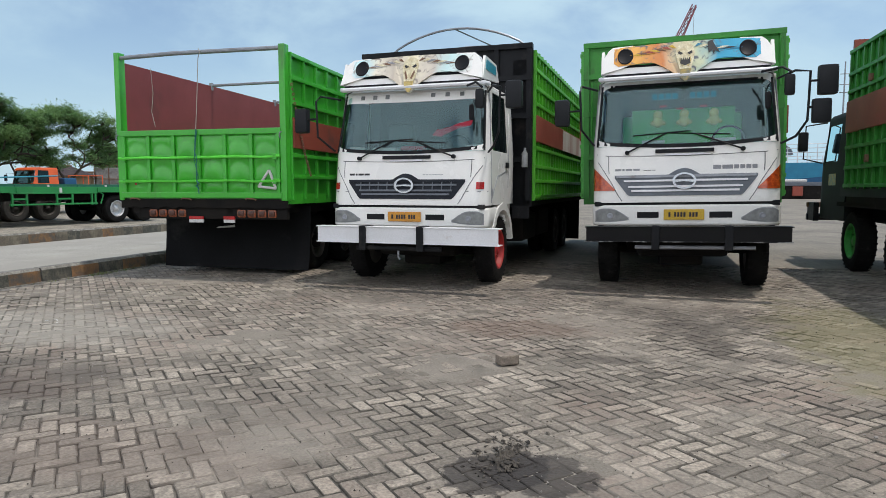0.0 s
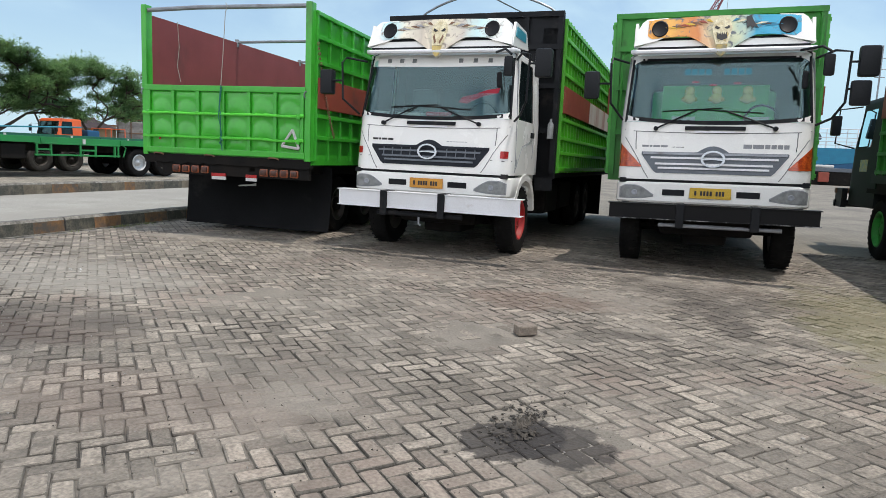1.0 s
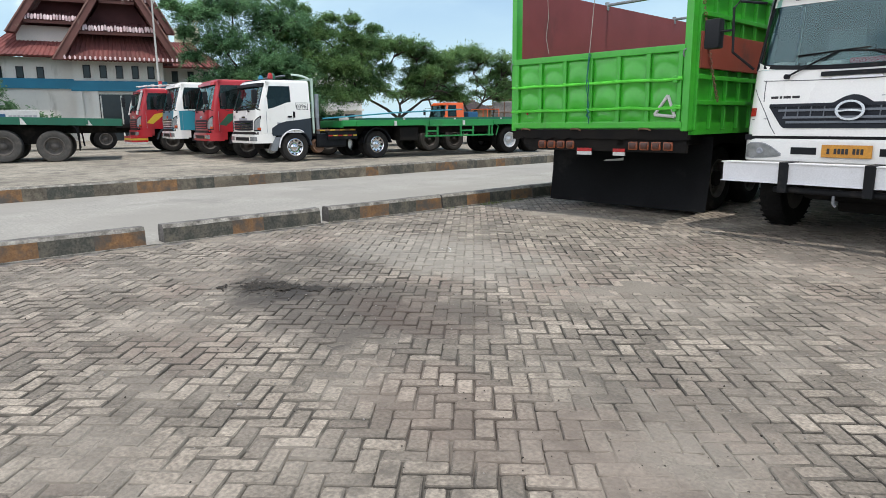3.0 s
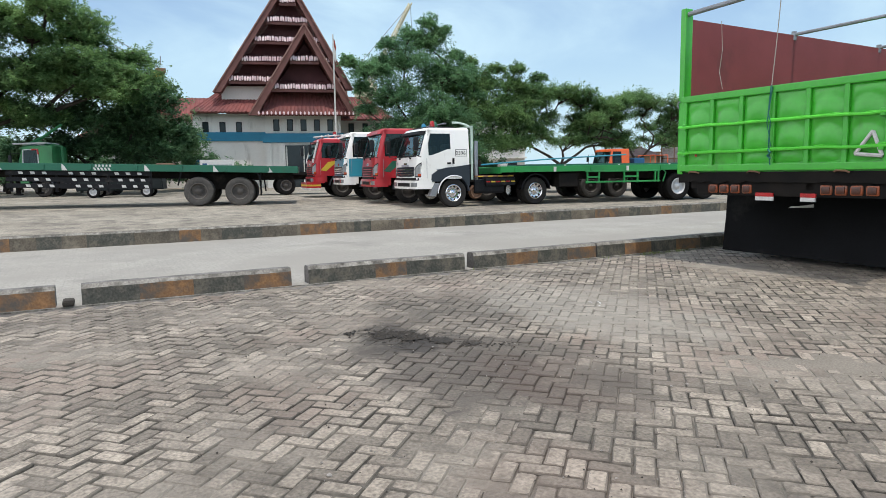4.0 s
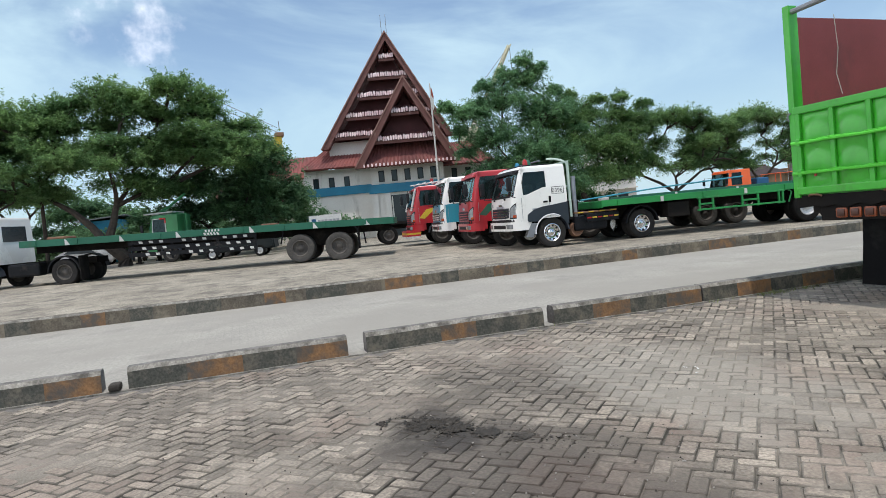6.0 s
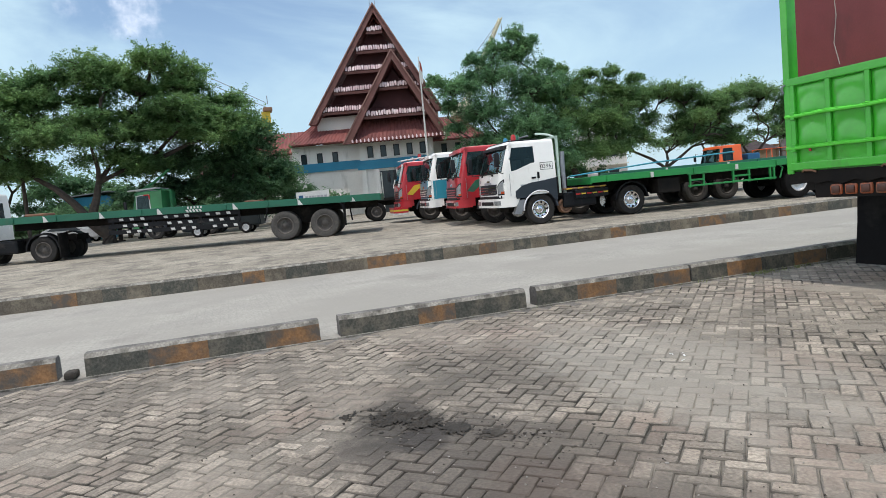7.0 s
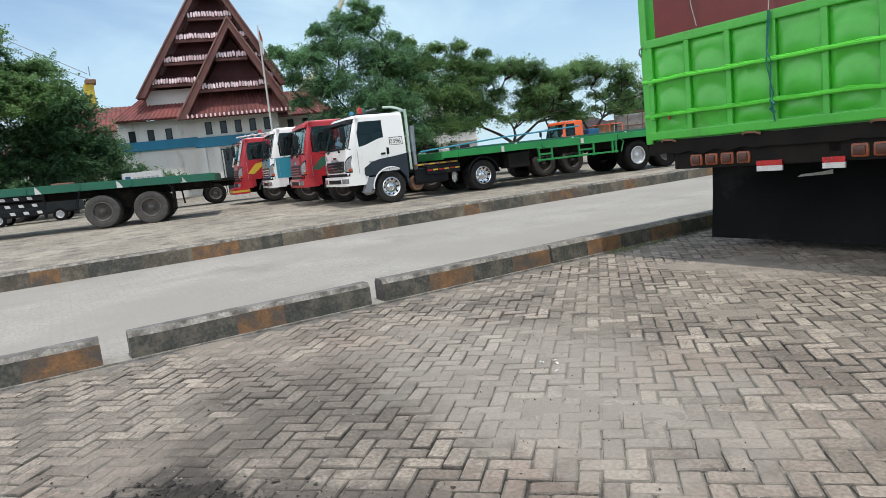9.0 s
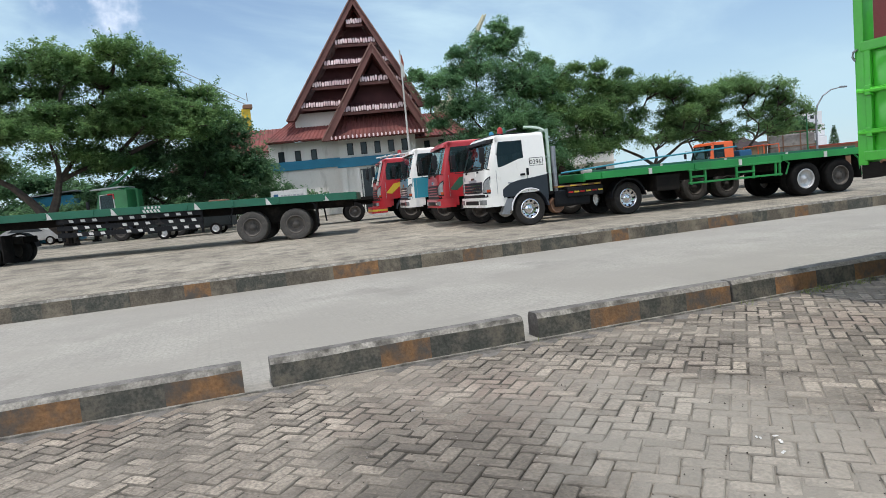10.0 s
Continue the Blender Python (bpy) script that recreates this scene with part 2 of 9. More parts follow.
M_JOINT = surf("paver_edge_dirt", (0.05, 0.045, 0.037), (0.13, 0.118, 0.098), 0.95, scale=1.9, bump=0.6, bscale=70, dirt=(0.035, 0.03, 0.025), dirt_at=0.6, dirt_scale=1.1, grain=0.3)
stained(dusted(dusted(M_JOINT, GRIME, 0.6, 0.56, 0.4, 3.0), DUST, 1.1, 0.5, 0.88), SPOTS)
dusted(M_SAND, DUST, 1.1, 0.5, 0.85)
M_FARYARD = paved(surf("far_yard", (0.26, 0.232, 0.185), (0.18, 0.16, 0.13), 0.9, scale=0.5, bump=0.4, bscale=30, dirt=(0.1, 0.09, 0.08), dirt_scale=0.4), 0.21, 0.8)
M_ROAD = dusted(paved(surf("road_concrete", (0.335, 0.319, 0.28), (0.28, 0.267, 0.235), 0.85, scale=0.8, bump=0.4, bscale=30, dirt=(0.2, 0.187, 0.165), dirt_at=0.64, dirt_scale=0.7, grain=0.16), 0.22, 0.0, 0.93, 0.985), (0.265, 0.25, 0.218), 0.45, 0.5, 0.85, 7.0)
M_PLAZA = paved(surf("plaza_paving", (0.365, 0.33, 0.262), (0.24, 0.215, 0.17), 0.9, scale=0.45, bump=0.5, bscale=25, dirt=(0.13, 0.115, 0.095), dirt_at=0.57, dirt_scale=1.6, grain=0.4), 0.22, 0.8, 0.72)
M_KBLACK = surf("kerb_black_paint", (0.052, 0.055, 0.046), (0.1, 0.096, 0.08), 0.85, scale=5, bump=0.6, bscale=40, dirt=(0.16, 0.14, 0.105), dirt_at=0.6, dirt_scale=5, grain=0.3)
M_KYELLOW = surf("kerb_yellow_paint", (0.27, 0.14, 0.058), (0.17, 0.1, 0.052), 0.85, scale=5, bump=0.6, bscale=40, dirt=(0.09, 0.08, 0.068), dirt_at=0.52, dirt_scale=4, grain=0.25)
M_KFACE = surf("old_kerb_face", (0.16, 0.135, 0.1), (0.085, 0.075, 0.06), 0.9, scale=1.4, bump=0.7, bscale=40, dirt=(0.24, 0.21, 0.16), dirt_at=0.6, dirt_scale=3, grain=0.3)
M_KEDGE = surf("worn_kerb_edge", (0.3, 0.285, 0.25), (0.16, 0.15, 0.13), 0.9, scale=9, bump=0.7, bscale=45, dirt=(0.07, 0.065, 0.055), dirt_at=0.56, dirt_scale=6, grain=0.3)
M_KTOP = surf("kerb_concrete", (0.2, 0.19, 0.175), (0.11, 0.1, 0.09), 0.9, scale=4, bump=0.6, bscale=45, dirt=(0.06, 0.055, 0.05), dirt_at=0.58, dirt_scale=3, grain=0.25)
M_GREEN = surf("green_paint", (0.052, 0.44, 0.03), (0.04, 0.36, 0.025), 0.33, scale=1.6, bump=0.08, bscale=18, coat=0.3, dirt=(0.05, 0.13, 0.03), dirt_at=0.7, dirt_scale=2.2, streak=0.35, grain=0.06)
# dull green; also stands for shade on a headboard and behind slats
M_GREEN2 = surf("dull_shaded_green", (0.035, 0.26, 0.03), (0.025, 0.2, 0.022), 0.5, scale=1.6, bump=0.05, bscale=25, dirt=(0.03, 0.08, 0.02), dirt_at=0.64, dirt_scale=2.6, streak=0.35, grain=0.08)
M_DECK = surf("deck_green_paint", (0.01, 0.125, 0.072), (0.008, 0.1, 0.058), 0.5, scale=1, dirt=(0.05, 0.06, 0.04), dirt_at=0.66, dirt_scale=1.5)
M_DECK2 = surf("bright_deck_green", (0.02, 0.27, 0.06), (0.015, 0.2, 0.05), 0.45, scale=1, dirt=(0.05, 0.08, 0.04), dirt_at=0.66, dirt_scale=1.5)
M_LIME2 = surf("fresh_green_paint", (0.1, 0.6, 0.05), (0.08, 0.5, 0.04), 0.4, scale=3, grain=0.06)
M_LIME = surf("lime_green_paint", (0.1, 0.47, 0.018), (0.07, 0.38, 0.015), 0.42, scale=1.6, dirt=(0.06, 0.16, 0.02), dirt_at=0.68, dirt_scale=2.2, grain=0.06)
M_MAROON = surf("maroon_board", (0.25, 0.05, 0.052), (0.2, 0.04, 0.042), 0.6, scale=1.2, dirt=(0.09, 0.03, 0.03), dirt_at=0.68, dirt_scale=1.5, streak=0.4, grain=0.08)
M_BAND = surf("red_brown_band", (0.3, 0.06, 0.035), (0.24, 0.05, 0.03), 0.55, scale=1.5, dirt=(0.14, 0.05, 0.04), dirt_at=0.66, grain=0.08)
M_BLACK = surf("black_paint", (0.008, 0.009, 0.011), (0.014, 0.015, 0.017), 0.5, scale=2, dirt=(0.05, 0.045, 0.04), dirt_at=0.66, dirt_scale=3, spec=0.15)
M_CHIPPED = surf("chipped_black_paint", (0.006, 0.006, 0.007), (0.01, 0.01, 0.01), 0.5, scale=2, dirt=(0.5, 0.5, 0.48), dirt_at=0.77, dirt_scale=5, grain=0.1, spec=0.15)
M_CHIPS = surf("flaking_black_paint", (0.012, 0.013, 0.015), (0.02, 0.02, 0.02), 0.5, scale=2, dirt=(0.6, 0.6, 0.58), dirt_at=0.62, dirt_scale=6, grain=0.1, spec=0.15)
M_CHASSIS = surf("chassis_black", (0.008, 0.008, 0.008), (0.016, 0.014, 0.012), 0.85, scale=3, dirt=(0.04, 0.034, 0.028), dirt_at=0.66, spec=0.15)
M_RUBBER = surf("tyre_rubber", (0.008, 0.008, 0.008), (0.014, 0.0135, 0.013), 0.88, scale=6, bump=0.2, bscale=50, dirt=(0.04, 0.036, 0.032), dirt_at=0.7, dirt_scale=6, spec=0.1)
M_DUSTYTYRE = surf("dusty_tyre_rubber", (0.075, 0.071, 0.065), (0.045, 0.043, 0.04), 0.9, scale=5, bump=0.2, bscale=50, dirt=(0.12, 0.11, 0.095), dirt_at=0.62, dirt_scale=5)
M_GREYTYRE = surf("worn_tyre_rubber", (0.034, 0.033, 0.032), (0.022, 0.021, 0.02), 0.9, scale=5, bump=0.2, bscale=50, dirt=(0.07, 0.064, 0.056), dirt_at=0.64, dirt_scale=5, spec=0.15)
M_FLAP = surf("dusty_flap_rubber", (0.004, 0.0043, 0.005), (0.009, 0.0096, 0.011), 0.8, spec=0.12, scale=1.2, bump=0.1, bscale=30, dirt=(0.03, 0.029, 0.028), dirt_at=0.68, dirt_scale=1.5)
M_WHITE = surf("white_cab_paint", (0.86, 0.855, 0.82), (0.81, 0.805, 0.77), 0.25, scale=1.2, dirt=(0.48, 0.44, 0.38), dirt_at=0.74, dirt_scale=2.6, streak=0.4, grain=0.03, coat=0.4)
M_WORNWHITE = surf("worn_white_paint", (0.7, 0.68, 0.66), (0.62, 0.58, 0.55), 0.5, scale=1.5, dirt=(0.34, 0.1, 0.07), dirt_at=0.56, dirt_scale=1.6, streak=0.2, grain=0.08)
M_BARW = surf("white_steel_paint", (0.74, 0.75, 0.77), (0.66, 0.67, 0.68), 0.45, scale=2, dirt=(0.35, 0.25, 0.18), dirt_at=0.74, dirt_scale=4, grain=0.06)
M_LINER = surf("cab_lining", (0.07, 0.075, 0.075), rough=0.8, scale=4, spec=0.15)
M_DASH = surf("dashboard", (0.05, 0.055, 0.055), rough=0.7, scale=5)
M_SEAT = surf("seat_cover_green", (0.13, 0.62, 0.15), rough=0.8, scale=6)
M_SEATG = surf("seat_cover_grey", (0.12, 0.14, 0.15), rough=0.85, scale=6)
M_TOY = surf("yellow_plush", (0.85, 0.72, 0.25), rough=0.9, scale=30)
M_PAPER = surf("pale_paper", (0.6, 0.6, 0.58), rough=0.8, scale=8)
M_REDCLOTH = surf("red_cloth", (0.5, 0.03, 0.06), rough=0.8, scale=9)
M_GLASS = glass("tinted_glass", (0.72, 0.9, 0.88), 1.95, 0.02)
M_DARKGLASS = glass("dark_glass", (0.12, 0.15, 0.16), 1.45, 0.02)
M_CHROME = surf("chrome", (0.75, 0.76, 0.78), (0.65, 0.66, 0.68), 0.18, metal=1.0, grain=0.03)
M_STEEL = surf("grey_steel", (0.3, 0.32, 0.35), (0.22, 0.23, 0.25), 0.45, metal=0.5, scale=4, dirt=(0.14, 0.09, 0.06), dirt_at=0.7)
M_GRILLE = surf("dark_grille", (0.014, 0.017, 0.024), (0.022, 0.026, 0.033), 0.45, scale=4, spec=0.15)
M_GRILLEG = surf("grey_grille", (0.12, 0.14, 0.165), (0.09, 0.105, 0.125), 0.4, scale=4)
M_PLATE = surf("plate_yellow", (0.62, 0.4, 0.03), (0.5, 0.32, 0.03), 0.5, scale=8)
M_PLATEO = surf("plate_orange", (0.6, 0.28, 0.03), (0.5, 0.22, 0.03), 0.5, scale=8)
M_INK = surf("black_lettering", (0.02, 0.02, 0.022), rough=0.5)
M_GREYINK = surf("grey_lettering", (0.3, 0.31, 0.33), rough=0.4)
M_LENS = surf("lamp_lens", (0.26, 0.27, 0.27), (0.16, 0.17, 0.17), 0.12, scale=14, grain=0.06, coat=0.6)
M_AMBER = surf("amber_lens", (0.55, 0.085, 0.015), (0.3, 0.035, 0.01), 0.2, scale=18, grain=0.25, coat=0.5)
# tail lens orange, darkened for the shade under the bed, with dirt patches
M_TAIL = surf("dusty_shaded_lens", (0.3, 0.07, 0.02), (0.2, 0.05, 0.018), 0.35, scale=18, grain=0.2, dirt=(0.12, 0.08, 0.05), dirt_at=0.58, dirt_scale=9)
M_TAILDARK = surf("brown_lens", (0.09, 0.03, 0.016), (0.05, 0.02, 0.014), 0.3, scale=18, grain=0.2)
M_REDLENS = surf("red_lens", (0.45, 0.02, 0.02), (0.3, 0.015, 0.015), 0.25, scale=14, grain=0.2)
M_RIMRED = surf("red_rim", (0.5, 0.03, 0.03), (0.35, 0.025, 0.025), 0.45, scale=5, dirt=(0.1, 0.07, 0.05))
M_RIMGREEN = surf("green_rim", (0.05, 0.4, 0.06), (0.04, 0.3, 0.05), 0.5, scale=5, dirt=(0.05, 0.06, 0.04), dirt_at=0.58)
M_RIMWHITE = surf("silver_rim", (0.6, 0.6, 0.6), (0.45, 0.45, 0.45), 0.35, metal=0.5, scale=5)
M_RIMDARK = surf("dusty_rim", (0.1, 0.088, 0.076), (0.05, 0.046, 0.042), 0.7, scale=5)
M_MIRROR = surf("mirror_back", (0.02, 0.022, 0.025), rough=0.4, spec=0.15)
M_REDPAINT = surf("red_cab_paint", (0.44, 0.013, 0.022), (0.36, 0.012, 0.02), 0.3, scale=1.2, grain=0.04, coat=0.3)
M_TEAL = surf("teal_cab_paint", (0.03, 0.27, 0.36), (0.025, 0.22, 0.3), 0.35, scale=1.2, grain=0.05, coat=0.3)
M_ORANGE = surf("orange_cab_paint", (0.75, 0.13, 0.03), (0.65, 0.11, 0.03), 0.35, scale=1.2, grain=0.05)
M_CABGREEN = surf("green_cab_paint", (0.03, 0.2, 0.07), (0.025, 0.15, 0.05), 0.4, scale=1.2, grain=0.05)
M_DARKCAB = surf("dark_cab_paint", (0.012, 0.016, 0.017), (0.02, 0.025, 0.025), 0.6, scale=2, grain=0.05, spec=0.15)
M_PLASTIC = surf("grey_plastic", (0.035, 0.042, 0.055), rough=0.6, scale=4)
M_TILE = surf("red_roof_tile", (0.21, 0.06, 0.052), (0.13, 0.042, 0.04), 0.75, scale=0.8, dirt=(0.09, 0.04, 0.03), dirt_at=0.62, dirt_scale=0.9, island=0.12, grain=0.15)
# darker copy of the tile colour, with the gables' shade painted in
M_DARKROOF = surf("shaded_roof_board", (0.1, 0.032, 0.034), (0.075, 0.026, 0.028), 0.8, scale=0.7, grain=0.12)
M_BARGE = surf("brown_barge_board", (0.17, 0.07, 0.058), (0.12, 0.05, 0.042), 0.7, scale=0.8, dirt=(0.3, 0.2, 0.16), dirt_at=0.7)
# pale colour that stands in for sky reflections on the glossy tile rows
M_TILEGLINT = surf("pale_tile_end_glint", (0.86, 0.74, 0.74), (0.74, 0.52, 0.54), 0.6, scale=3)
M_TRIM = surf("worn_barge_edge", (0.3, 0.17, 0.14), (0.22, 0.11, 0.09), 0.7, scale=1.2)
M_PLASTER = surf("cream_plaster", (0.74, 0.73, 0.69), (0.66, 0.65, 0.61), 0.85, scale=0.5, dirt=(0.35, 0.34, 0.3), dirt_at=0.68, dirt_scale=0.8, streak=0.25)
M_BLUE = surf("blue_band_paint", (0.02, 0.22, 0.36), (0.02, 0.18, 0.3), 0.6, scale=0.8)
M_PANE = surf("dark_window", (0.015, 0.02, 0.025), (0.03, 0.04, 0.045), 0.12, scale=0.6)
M_BARK = surf("bark", (0.075, 0.058, 0.045), (0.045, 0.036, 0.03), 0.95, scale=4, bump=0.7, bscale=14)
M_LEAF = surf("leaf", (0.21, 0.34, 0.125), (0.12, 0.23, 0.1), 0.7, scale=0.5, island=0.4, grain=0.1, spec=0.2)
M_LEAF2 = surf("leaf_dark", (0.16, 0.28, 0.13), (0.1, 0.2, 0.105), 0.7, scale=0.5, island=0.4, grain=0.1, spec=0.2)
M_LEAF3 = surf("leaf_light", (0.2, 0.36, 0.17), (0.12, 0.25, 0.135), 0.7, scale=0.5, island=0.4, grain=0.1, spec=0.2)
for lm in (M_LEAF, M_LEAF2, M_LEAF3):
    ln_, ll_ = lm.node_tree.nodes, lm.node_tree.links
    lb_ = ln_["Principled BSDF"]
    tr_ = ln_.new("ShaderNodeBsdfTranslucent")
    ll_.new(lb_.inputs["Base Color"].links[0].from_socket, tr_.inputs[0])
    mx_ = ln_.new("ShaderNodeMixShader")
    mx_.inputs[0].default_value = 0.5
    ll_.new(lb_.outputs[0], mx_.inputs[1])
    ll_.new(tr_.outputs[0], mx_.inputs[2])
    ll_.new(mx_.outputs[0], ln_["Material Output"].inputs[0])
M_YELLOW = surf("yellow_steel", (0.6, 0.42, 0.03), (0.5, 0.35, 0.03), 0.5, scale=0.5)
M_CRANEW = surf("pale_crane_steel", (0.6, 0.58, 0.4), (0.5, 0.48, 0.35), 0.5, scale=0.3)
M_CRANER = surf("red_crane_steel", (0.3, 0.08, 0.1), (0.22, 0.08, 0.1), 0.5, scale=0.3)
M_SHIPBLUE = surf("ship_blue", (0.012, 0.1, 0.22), (0.01, 0.07, 0.16), 0.5, scale=0.3)
M_SHIPWHITE = surf("ship_white", (0.75, 0.77, 0.8), (0.65, 0.68, 0.72), 0.5, scale=0.3)
M_HILL = surf("far_bushes", (0.05, 0.085, 0.035), (0.03, 0.055, 0.025), 0.9, scale=0.25, bump=0.8, bscale=3)
M_RUBBLE = surf("dark_rubble", (0.03, 0.026, 0.021), (0.066, 0.057, 0.046), 0.95, scale=14, island=0.5, bump=0.5, bscale=70)
M_BRICKG = surf("grey_block", (0.3, 0.28, 0.25), (0.24, 0.22, 0.2), 0.9, scale=9, bump=0.5, bscale=80)
M_BLOCK = surf("weathered_block", (0.25, 0.205, 0.16), (0.16, 0.135, 0.11), 0.92, scale=12, bump=0.6, bscale=80, grain=0.3)
M_BROWN = surf("brown_steel", (0.2, 0.11, 0.06), (0.15, 0.08, 0.05), 0.7, scale=1)
M_PALEGREEN = surf("pale_green_steel", (0.5, 0.62, 0.53), (0.4, 0.52, 0.45), 0.45, scale=2, dirt=(0.3, 0.28, 0.24), dirt_at=0.68)
M_NAVY = surf("navy_skirt_paint", (0.024, 0.033, 0.045), (0.018, 0.026, 0.036), 0.4, scale=2, grain=0.05)
M_TARP = surf("grey_tarpaulin", (0.3, 0.29, 0.27), (0.2, 0.19, 0.18), 0.8, scale=1.2, bump=0.4, bscale=6, dirt=(0.14, 0.12, 0.1), dirt_at=0.6)
M_TANWALL = surf("tan_wall", (0.42, 0.3, 0.19), (0.32, 0.23, 0.15), 0.85, scale=0.8, dirt=(0.2, 0.15, 0.1), dirt_at=0.62, streak=0.3)
M_SHEDROOF = surf("dark_brown_tile", (0.05, 0.034, 0.034), (0.032, 0.024, 0.025), 0.9, scale=1.5, grain=0.2)
M_SEAMGREY = surf("panel_seam", (0.16, 0.165, 0.17), (0.1, 0.1, 0.105), 0.7)
M_SILVERCAR = surf("silver_car_paint", (0.44, 0.45, 0.46), rough=0.35, metal=0.1, scale=2)
M_ROPE = surf("pale_rope", (0.4, 0.38, 0.34), rough=0.9, scale=20)
M_ROPEG = surf("blue_green_rope", (0.02, 0.16, 0.13), rough=0.9, scale=20)
M_GRASS = surf("grass_blades", (0.11, 0.15, 0.04), (0.17, 0.19, 0.07), 0.8, scale=20, island=0.3)


def murals(name, stops, dark):
    """Airbrushed colours across the sun visor board: bands along x with ragged borders."""
    m = surf(name, (1, 1, 1), rough=0.3, coat=0.4, grain=0.0)
    n, l = m.node_tree.nodes, m.node_tree.links
    b = n["Principled BSDF"]
    tc = n.new("ShaderNodeTexCoord")
    ns = n.new("ShaderNodeTexNoise")
    ns.inputs["Scale"].default_value = 5.0
    ns.inputs["Detail"].default_value = 6
    l.new(tc.outputs["Object"], ns.inputs["Vector"])
    sep = n.new("ShaderNodeSeparateXYZ")
    l.new(tc.outputs["Object"], sep.inputs[0])
    ma = n.new("ShaderNodeMath")
    ma.operation = 'MULTIPLY_ADD'
    ma.inputs[1].default_value = 0.35
    l.new(ns.outputs[0], ma.inputs[0])
    l.new(sep.outputs[0], ma.inputs[2])
    mr = n.new("ShaderNodeMapRange")
    mr.inputs[1].default_value, mr.inputs[2].default_value = -0.9, 1.25
    l.new(ma.outputs[0], mr.inputs[0])
    ramp = n.new("ShaderNodeValToRGB")
    els = ramp.color_ramp.elements
    for i, (p, c) in enumerate(stops):
        e = els[i] if i < 2 else els.new(p)
        e.position, e.color = p, (*c, 1)
    l.new(mr.outputs[0], ramp.inputs[0])
    w2 = n.new("ShaderNodeTexNoise")
    w2.inputs["Scale"].default_value = 7.0
    w2.inputs["Detail"].default_value = 8
    w2.inputs["Distortion"].default_value = 1.5
    l.new(tc.outputs["Object"], w2.inputs["Vector"])
    r2 = n.new("ShaderNodeMapRange")
    r2.inputs[1].default_value, r2.inputs[2].default_value = 0.56, 0.68
    l.new(w2.outputs[0], r2.inputs[0])
    mx = n.new("ShaderNodeMix")
    mx.data_type = 'RGBA'
    mx.inputs[7].default_value = (*dark, 1)
    l.new(r2.outputs[0], mx.inputs[0])
    l.new(ramp.outputs[0], mx.inputs[6])
    l.new(mx.outputs[2], b.inputs["Base Color"])
    return m


M_MURALA = murals("visor_mural_pale", [(0.0, (0.85, 0.86, 0.84)), (0.14, (0.45, 0.74, 0.78)), (0.26, (0.78, 0.74, 0.6)), (0.38, (0.5, 0.44, 0.36)), (0.5, (0.8, 0.74, 0.55)), (0.66, (0.55, 0.5, 0.43)), (0.78, (0.55, 0.77, 0.76)), (0.95, (0.85, 0.85, 0.8))], (0.3, 0.26, 0.22))
M_MURALB = murals("visor_mural_bright", [(0.0, (0.75, 0.3, 0.03)), (0.2, (0.8, 0.42, 0.08)), (0.36, (0.6, 0.2, 0.05)), (0.46, (0.6, 0.55, 0.35)), (0.58, (0.55, 0.6, 0.4)), (0.7, (0.02, 0.32, 0.5)), (0.95, (0.03, 0.4, 0.62))], (0.1, 0.12, 0.14))
M_GOLD = surf("gold_beak_paint", (0.75, 0.6, 0.2), (0.6, 0.45, 0.16), 0.4, scale=8)
M_CREAM = surf("cream_crest_paint", (0.75, 0.7, 0.5), (0.5, 0.42, 0.24), 0.4, scale=14, grain=0.2)
M_BEAKB = surf("dark_beak_paint", (0.2, 0.25, 0.22), (0.55, 0.4, 0.12), 0.4, scale=12)


# ---- mesh helpers ----
def part(name, bm, material, parent=None, label="", smooth=False):
    """Links a bmesh as one mesh object under a thing or a part."""
    me = bpy.data.meshes.new(name)
    bmesh.ops.recalc_face_normals(bm, faces=bm.faces)
    bm.to_mesh(me)
    bm.free()
    for m in material if isinstance(material, (list, tuple)) else [material]:
        me.materials.append(m)
    if smooth:
        me.shade_smooth()
        me.set_sharp_from_angle(angle=radians(38))
    ob = new(name, me)
    ob.parent = parent
    if label:
        tagged(ob, label)
    return ob


def again(ob, m, parent=None):
    """One more part on the same mesh."""
    o = ob.copy()
    scene.collection.objects.link(o)
    o.parent = parent or ob.parent
    o.matrix_basis = m
    return o


def thing(name, m, label, category, group=""):
    ob = new(name)
    ob.empty_display_size = 0.2
    ob.matrix_world = m
    return tagged(ob, label, category, group)


def box(x0, x1, y0, y1, z0, z1, bevel=0.0, bm=None):
    bm = bm or bmesh.new()
    got = bmesh.ops.create_cube(bm, size=1)
    for v in got["verts"]:
        v.co = ((x0 + x1) / 2 + v.co.x * (x1 - x0), (y0 + y1) / 2 + v.co.y * (y1 - y0), (z0 + z1) / 2 + v.co.z * (z1 - z0))
    if bevel:
        edges = list({e for v in got["verts"] for e in v.link_edges})
        bmesh.ops.bevel(bm, geom=edges, offset=bevel, segments=2, affect='EDGES', profile=0.6)
    return bm


